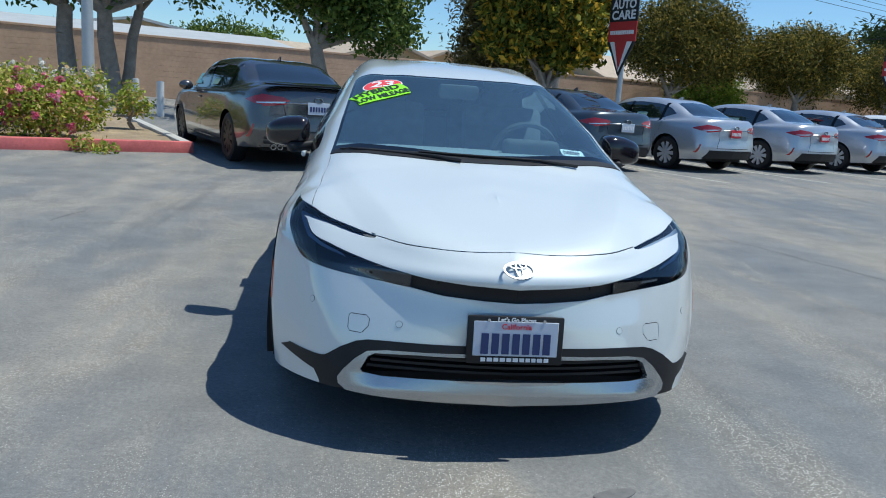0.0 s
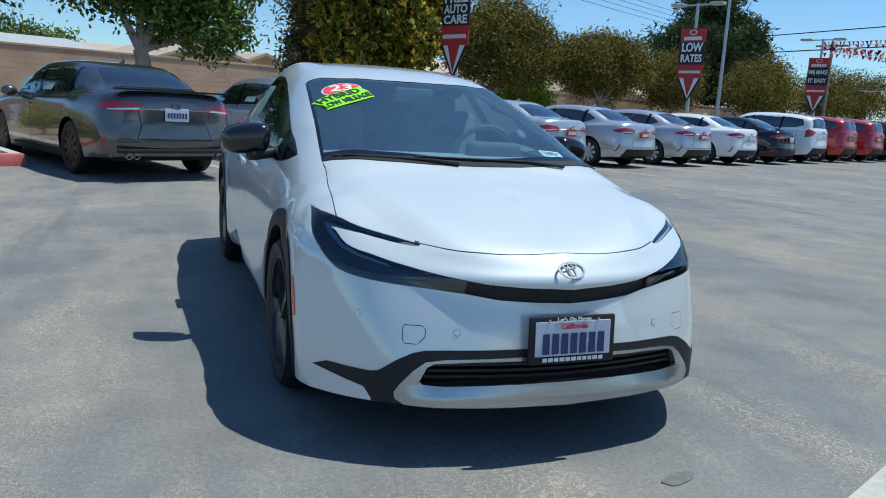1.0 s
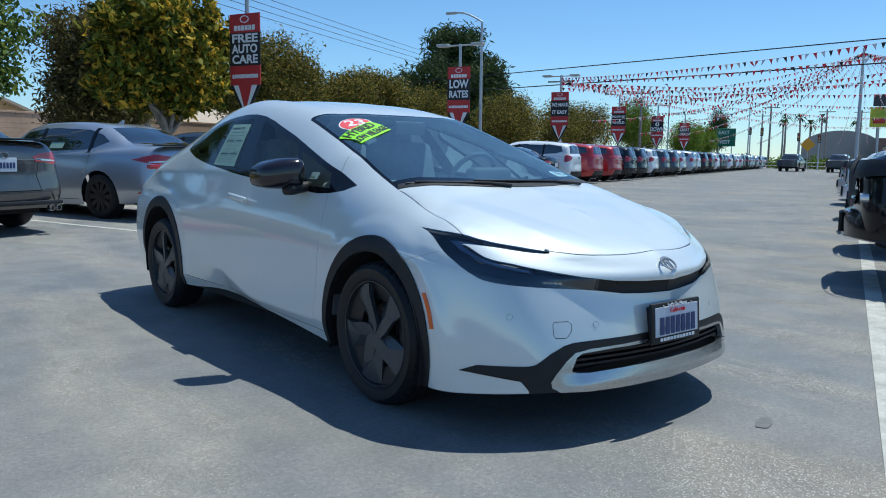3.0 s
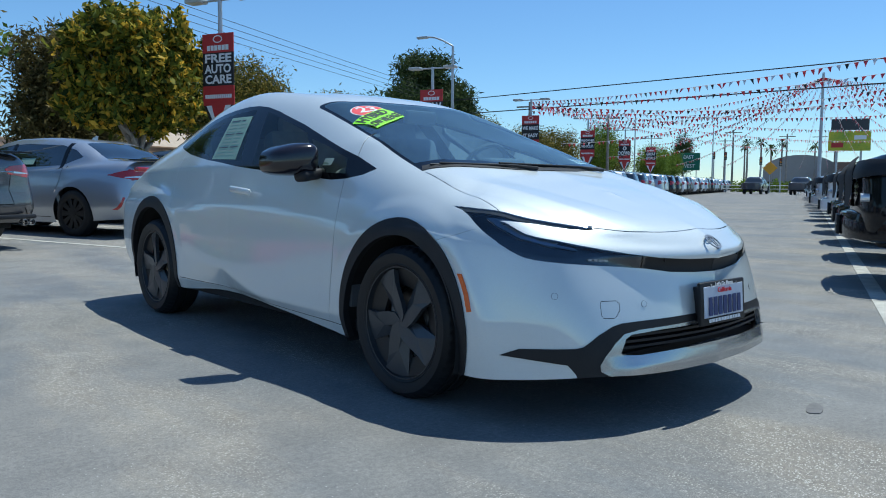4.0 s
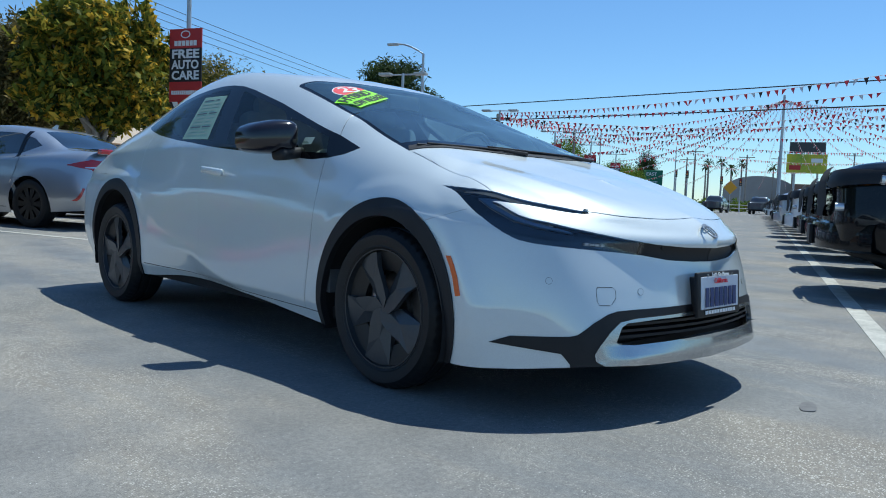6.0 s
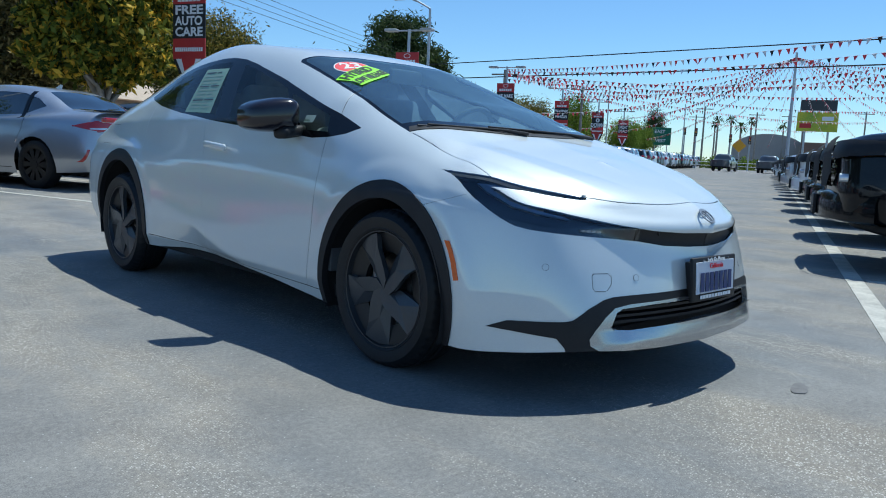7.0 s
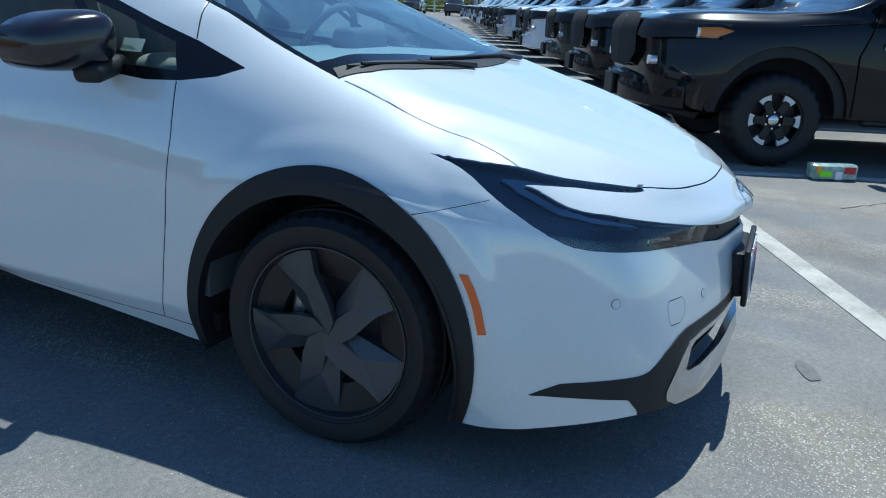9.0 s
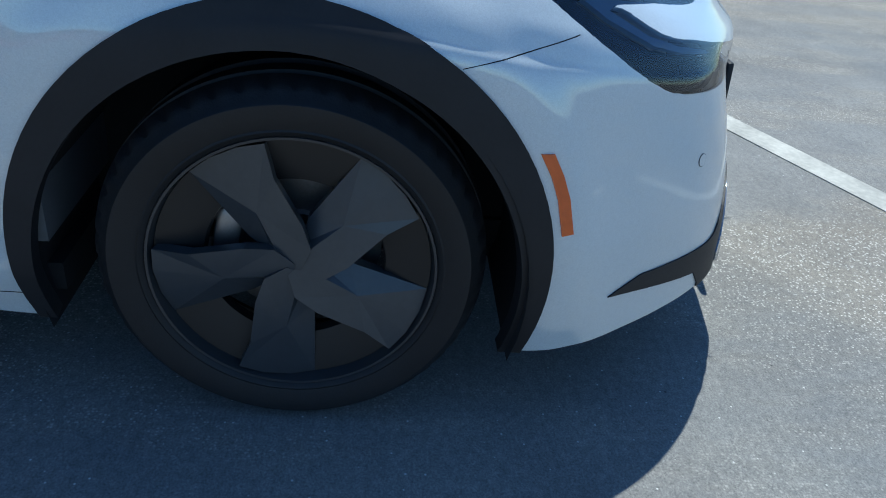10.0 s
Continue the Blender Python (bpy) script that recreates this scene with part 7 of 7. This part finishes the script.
# rose bushes
for k, (u, v, w, h) in enumerate(((-.50, 10.55, .70, .85), (-1.3, 10.5, .9, .95), (-2.5, 10.6, 1.0, 1.0), (-3.8, 10.7, 1.0, .95), (-.05, 11.6, .55, .95), (-1.0, 11.8, 1.0, 1.05), (-5.0, 10.8, 1.0, .9))):
    p = lot(u, v)
    top = empty("rose_bush", Matrix.Translation((p.x, p.y, ground_z(p.x, p.y) + .08)) @ Matrix.Rotation(LOT, 4, "Z"))
    blobs = [(0, 0, h * .5, w * .8, w * .55, h * .42), (w * .35, .1, h * .65, w * .45, w * .4, h * .3), (-w * .4, 0, h * .6, w * .45, w * .4, h * .35)]
    bm = bmesh.new()
    rng = random.Random(60 + k)
    for q in range(14):
        rod(bm, (rng.uniform(-.1, .1), rng.uniform(-.1, .1), -.05), (rng.uniform(-w, w) * .8, rng.uniform(-w, w) * .5, h * rng.uniform(.5, 1.0)), .011, .004, 5)
    part("stems", bm, M_BARK, top)
    leaves("foliage", blobs, 3600, .031, L_ROSE, top, 70 + k, .18, .6, .6)
    leaves("blossom", [(b[0], b[1] - .05, b[2] + .06, b[3], b[4], b[5]) for b in blobs], 900, .030, M_PETALWHITE if k in (4, 5) else M_PINK, top, 90 + k, .045, .9, .85)
    tagged(top, "rose bush with pink flowers in the planter" if k not in (4, 5) else "rose bush with white flowers in the planter", "bush", "rose bushes in the planter")
tree("small_shrub", .80, 12.1, [(0, 0, .70, .20, .2, .2), (.12, 0, .52, .18, .16, .14), (-.12, 0, .50, .14, .14, .12)], 900, .035, L_ROSE, 120, "small pruned shrub in the planter", .04, .35, .12, .5)
p = lot(-.05, 9.55)
leaves("weed_tuft", [(p.x, p.y, ground_z(p.x, p.y) + .1, .25, .18, .12)], 420, .03, L_ROSE, None, 121, .1, .5)
tagged(bpy.data.objects["weed_tuft"], "weed tuft growing at the red kerb", "weed")

# ---- cables, pennants and the far end of the lot ----
def cable(name, a, b, r, sag, label, reach=0.0, material=M_CABLE):
    a, b = Vector(a), Vector(b)
    d = (b - a) * reach
    a, b = a - d, b + d
    bm = bmesh.new()
    n = 24
    pts = [a.lerp(b, k / n) - Vector((0, 0, 4 * sag * (k / n) * (1 - k / n))) for k in range(n + 1)]
    tube(bm, pts, r)
    return tagged(part(name, bm, material), label, "cable")


cable("overhead_cable", lot(44.9, 19.6, 6.5), lot(36.4, -3.8, 6.5), .030, 0, "thick black overhead cable across the lot", 1.2)
cable("overhead_cable", lot(47.2, 19.5, 5.8), lot(39.8, -4.1, 5.8), .036, 0, "thick black overhead cable across the lot", 1.2)
for k in range(4):
    cable("power_line", lot(23.1, 27.2, 8.7 + .35 * k), lot(56.7, 30.6, 8.7 + .35 * k), .014, .3, "thin power line along the back street", .6)
M_FLAGS = [mat("pennant_red", (0.72, 0.05, 0.07), 0.6), mat("pennant_black", (0.015, 0.015, 0.018), 0.6), mat("pennant_white", (0.82, 0.76, 0.74), 0.6)]


def pennants(a, b, sag, seed):
    a, b = Vector(a), Vector(b)
    n = int((b - a).length / .33)
    rng = random.Random(seed)
    bm = bmesh.new()
    at = lambda t: a.lerp(b, t) - Vector((0, 0, 4 * sag * t * (1 - t)))
    for k in range(0, n, 3):
        rod(bm, at(k / n), at(min(1, (k + 3) / n)), .008, .008, 4, False)
    for f in bm.faces:
        f.material_index = 2
    d = (b - a).normalized()
    for k in range(n):
        p = at((k + .5) / n)
        sway = Vector((rng.uniform(-.12, .12), rng.uniform(-.12, .12), 0))
        w = .09
        q = [bm.verts.new(p - d * w), bm.verts.new(p + d * w), bm.verts.new(p + sway - Vector((0, 0, .22)))]
        f = bm.faces.new(q)
        f.material_index = (0, 1, 2, 0, 2, 0)[k % 6] if rng.random() > .1 else 0
    ob = part("pennant_string", bm, M_FLAGS, smooth=False)
    return tagged(ob, "string of red, black and white triangular pennants", "pennants", "pennant strings over the lot")


PTOP = lot(55, -1.3, 8.1)
bm = bmesh.new()
rod(bm, lot(55, -1.3), PTOP + Vector((0, 0, .3)), .13, .08, 12)
tagged(part("pennant_mast", bm, M_POLE), "tall steel mast that carries the pennant strings", "mast")
ends = [lot(13 + 12.66 * k, 13.5, 4.9) for k in range(2, 6)]
ends += [lot(44.6, 13.5, 3.4), lot(57.4, 13.5, 3.0), lot(70, 13.5, 3.2), lot(82, 12, 3.0), lot(90, 8, 3.0), lot(94, 4, 3.0), lot(96, 0, 3.0), lot(97, -3, 3.0), lot(96, -7, 3.0), lot(94, -11, 3.0)]
ends += [lot(26, -12, 5.5), lot(34, -15, 5.0), lot(42, -17, 4.5), lot(50, -18, 4.5), lot(60, -18, 4.5), lot(70, -18, 4.0), lot(80, -16, 4.0), lot(88, -14, 3.5)]
for k, e in enumerate(ends):
    pennants(PTOP, e, 1.0, k)
NEAR = lot(19.5, -9.5, 5.3)
bm = bmesh.new()
rod(bm, lot(19.5, -9.5), NEAR + Vector((0, 0, .2)), .11, .07, 12)
tagged(part("pennant_mast", bm, M_POLE), "steel mast behind the trucks that carries pennant strings", "mast")
pennants(NEAR, lot(38.3, 13.5, 5.4), .5, 50)
for k, (e0, e1) in enumerate(((lot(30, -12, 6.4), lot(38.3, 13.5, 5.3)), (lot(36, -14, 7.0), lot(51, 13.5, 5.2)), (lot(44, -15, 7.4), lot(51, 13.5, 5.0)))):
    pennants(e0, e1, .7, 52 + k)
for k, e in enumerate((lot(47, -15, 6.6), lot(58, -14, 6.4), lot(72, -13, 6.0), lot(86, -10, 5.6), lot(97, -5, 5.0))):
    pennants(lot(38.3, 13.5, 5.2), e, .9, 60 + k)

# billboard
bb = empty("billboard", Matrix.Translation(lot(127, -6.5)))
off = FACE
for nm, x, z, w, h, m in (("lower_board", 0, 7.6, 5.6, 2.9, mat("billboard_yellow", (0.65, 0.52, 0.03), 0.6, var=0.3, scale=.6, tint=(.12, .32, .05))), ("upper_board", 0, 10.0, 5.0, 1.7, mat("billboard_dark", (0.05, 0.055, 0.06), 0.6, var=0.2, scale=2)), ("red_patch", -1.6, 7.0, 1.6, .7, M_BANRED), ("white_patch", 1.4, 8.1, 1.6, .6, M_TXTWHITE)):
    bm = bmesh.new()
    box(bm, (w, h, .25 if "board" in nm else .3), off @ Matrix.Translation((x, z, 0)))
    part(nm, bm, m, bb, smooth=False)
for x in (-1.6, 1.6):
    bm = bmesh.new()
    rod(bm, off @ Vector((x, 0, -.3)), off @ Vector((x, 9.5, -.3)), .16, .16, 10)
    part("post", bm, M_POLE, bb)
tagged(bb, "roadside billboard with a yellow and green lower panel", "billboard")

# road signs and signals
gs = empty("road_sign", Matrix.Translation(lot(104, 13.2)))
bm = bmesh.new()
box(bm, (2.5, 2.3, .08), FACE @ Matrix.Translation((0, 4.0, 0)), .03, 1)
part("sign_board", bm, mat("sign_green", (0.015, 0.16, 0.09), 0.5, var=0.08), gs)
lettering("sign_text", "WEST", .62, M_TXTWHITE, gs, FACE @ Matrix.Translation((-.2, 3.4, .045)), .01)
lettering("sign_text", "EAST", .62, M_TXTWHITE, gs, FACE @ Matrix.Translation((-.2, 4.6, .045)), .01)
for x in (-.8, .8):
    bm = bmesh.new()
    rod(bm, FACE @ Vector((x, 0, -.1)), FACE @ Vector((x, 5, -.1)), .06, .06, 8)
    part("post", bm, M_POLE, gs)
tagged(gs, "green road direction sign on two posts", "road sign")
M_SIGNAL = mat("signal_black", (0.02, 0.02, 0.02), 0.5)
M_YELLOWSIGN = mat("warning_sign_orange", (0.75, 0.36, 0.02), 0.5, var=0.08)
for u, v, h in ((104, 8.8, 5.0), (106, 4.6, 4.4), (105, 2.2, 4.2), (112, 11, 5.4)):
    t = empty("traffic_signal", Matrix.Translation(lot(u, v)))
    bm = bmesh.new()
    rod(bm, (0, 0, 0), (0, 0, h), .10, .07, 10)
    part("pole", bm, M_POLE, t)
    head = bmesh.new()
    box(head, (.36, 1.05, .28), FACE @ Matrix.Translation((0, h - .3, .15)), .04, 1)
    hd = part("signal_head", head, M_SIGNAL, t)
    for k in range(3):
        bm = bmesh.new()
        rod(bm, FACE @ Vector((0, h + .02 - .32 * k, .28)), FACE @ Vector((0, h + .02 - .32 * k, .33)), .11, .11, 14)
        part("signal_lens", bm, (M_REDLENS, M_AMBER, M_DARKGLASS)[k], hd)
    tagged(t, "traffic signal on a grey pole at the junction", "traffic signal", "traffic signals")
w = empty("warning_sign", Matrix.Translation(lot(98, 3.2)))
bm = bmesh.new()
box(bm, (1.15, 1.15, .04), FACE @ Matrix.Translation((0, 3.0, .08)) @ Matrix.Rotation(radians(45), 4, "Z"), .02, 1)
part("sign_board", bm, M_YELLOWSIGN, w)
bm = bmesh.new()
rod(bm, (0, 0, 0), (0, 0, 3.4), .05, .05, 8)
part("post", bm, M_POLE, w)
tagged(w, "orange diamond-shaped warning sign on a post", "road sign")


def utility_pole(u, v, h, arms=1):
    top = empty("utility_pole", Matrix.Translation(lot(u, v)))
    bm = bmesh.new()
    rod(bm, (0, 0, 0), (0, 0, h), .16, .11, 10)
    part("pole", bm, M_BARK, top)
    for k in range(arms):
        bm = bmesh.new()
        box(bm, (2.4, .12, .14), FACE @ Matrix.Translation((0, h - .4 - .8 * k, 0)))
        part("cross_arm", bm, M_BARK, top, smooth=False)
    return tagged(top, "wooden utility pole with a cross arm", "utility pole", "utility poles")


for u, v, h in ((20.9, 26, 9.6), (62, 21.5, 8), (76, 17.8, 8), (118, 9, 9), (140, 12, 9), (130, 2.0, 9), (150, -3, 10), (138, -14, 10)):
    utility_pole(u, v, h)


def palm(u, v, h, seed):
    top = empty("palm_tree", Matrix.Translation(lot(u, v)))
    rng = random.Random(seed)
    bm = bmesh.new()
    rod(bm, (0, 0, 0), (.2, 0, h * .5), .22, .18, 9)
    rod(bm, (.2, 0, h * .5), (.1, 0, h), .18, .15, 9)
    part("trunk", bm, M_BARK, top)
    bm = bmesh.new()
    for k in range(34):
        a, e = rng.uniform(0, 6.28), rng.uniform(-.7, 1.2)
        c = Vector((.1, 0, h))
        d = Vector((math.cos(a) * math.cos(e), math.sin(a) * math.cos(e), math.sin(e)))
        s = Vector((-math.sin(a), math.cos(a), 0)) * .17
        tip = c + d * 1.5 - Vector((0, 0, .5))
        mid = c + d * .9
        vs = [bm.verts.new(q) for q in (c, mid + s, tip, mid - s)]
        bm.faces.new(vs)
    part("fronds", bm, L_PINE, top, smooth=False)
    return tagged(top, "tall thin palm tree on the skyline", "palm tree", "palms on the skyline")


for k, (u, v, h) in enumerate(((150, 9, 8.6), (158, 7, 9.2), (152, 5.0, 7.6), (165, 3.5, 9.4), (170, -2.5, 9.0), (168, -6, 9.6), (175, 11, 9))):
    palm(u, v, h, k)

# arched hall and low buildings
hall = empty("hall", Matrix.Translation(lot(170, -4)) @ Matrix.Rotation(LOT, 4, "Z"))
bm = bmesh.new()
prism(bm, [(-7, 0)] + [(7 * math.cos(a), 4 + 3.2 * math.sin(a)) for a in (math.pi - math.pi * k / 16 for k in range(17))] + [(7, 0)], 20, Matrix(((0, 0, 1, 0), (1, 0, 0, 4), (0, 1, 0, 0), (0, 0, 0, 1))))
part("arched_body", bm, mat("hall_grey", (0.35, 0.33, 0.31), 0.8, var=0.1, scale=.5), hall, smooth=False)
bm = bmesh.new()
box(bm, (14, 16, 5.6), Matrix.Translation((2, -10, 2.8)), .05, 1)
part("brick_block", bm, mat("hall_brown", (0.20, 0.13, 0.10), 0.85, var=0.15, scale=.5), hall, smooth=False)
for k in range(4):
    bm = bmesh.new()
    box(bm, (.1, 2.2, 1.4), Matrix.Translation((-5.05, -15 + 3.6 * k, 3.2)))
    part("window", bm, M_DARKGLASS, hall, smooth=False)
tagged(hall, "arched grey hall with a brown block beside it", "building")
fence = empty("guard_rail", Matrix.Translation(lot(97, -8)) @ Matrix.Rotation(LOT, 4, "Z"))
for k in range(14):
    bm = bmesh.new()
    rod(bm, (0, 2.0 * k, 0), (0, 2.0 * k, 1.0), .05, .05, 8)
    part("post", bm, M_POST, fence)
for z in (.5, .9):
    bm = bmesh.new()
    rod(bm, (0, 0, z), (0, 26, z), .035, .035, 8)
    part("rail", bm, M_POST, fence)
tagged(fence, "low white rail fence at the end of the lot", "fence")
# verge of shrubs at the far end
for k in range(9):
    p = lot(110 + 3 * (k % 3), -14 + 4.2 * k)
    ob = leaves("far_shrub", [(p.x, p.y, .7, 2.2, 2.2, .9)], 1500, .16, L_LIME if k % 3 else L_OLIVE, None, 150 + k, .4, .5)
    tagged(ob, "low green shrub on the far verge", "shrub", "shrubs on the far verge")

# litter by the truck's wheel
bag = empty("litter_pack", Matrix.Translation((3.98, -.29, 0)) @ Matrix.Rotation(radians(-62), 4, "Z"))
bm = bmesh.new()
box(bm, (.34, .13, .12), Matrix.Translation((0, 0, .06)), .03, 3)
rng = random.Random(5)
for v in bm.verts:
    v.co += Vector((rng.uniform(-.006, .006), rng.uniform(-.006, .006), rng.uniform(-.004, .004)))
part("wrapper", bm, mat("crumpled_wrapper", (0.45, 0.52, 0.50), 0.25, var=0.5, scale=22, tint=(0.08, 0.22, 0.16)), bag)
for x, y, w, h, m in ((.10, .02, .08, .05, M_BANRED), (-.08, -.01, .09, .04, M_LIME), (.02, -.02, .05, .06, M_TXTWHITE), (-.13, .02, .04, .05, M_YELLOWSIGN)):
    bm = bmesh.new()
    box(bm, (w, .004, h), Matrix.Translation((x, -.067, .06 + y)))
    part("print_patch", bm, m, bag, smooth=False)
tagged(bag, "crumpled printed wrapper pack lying on the asphalt", "litter")
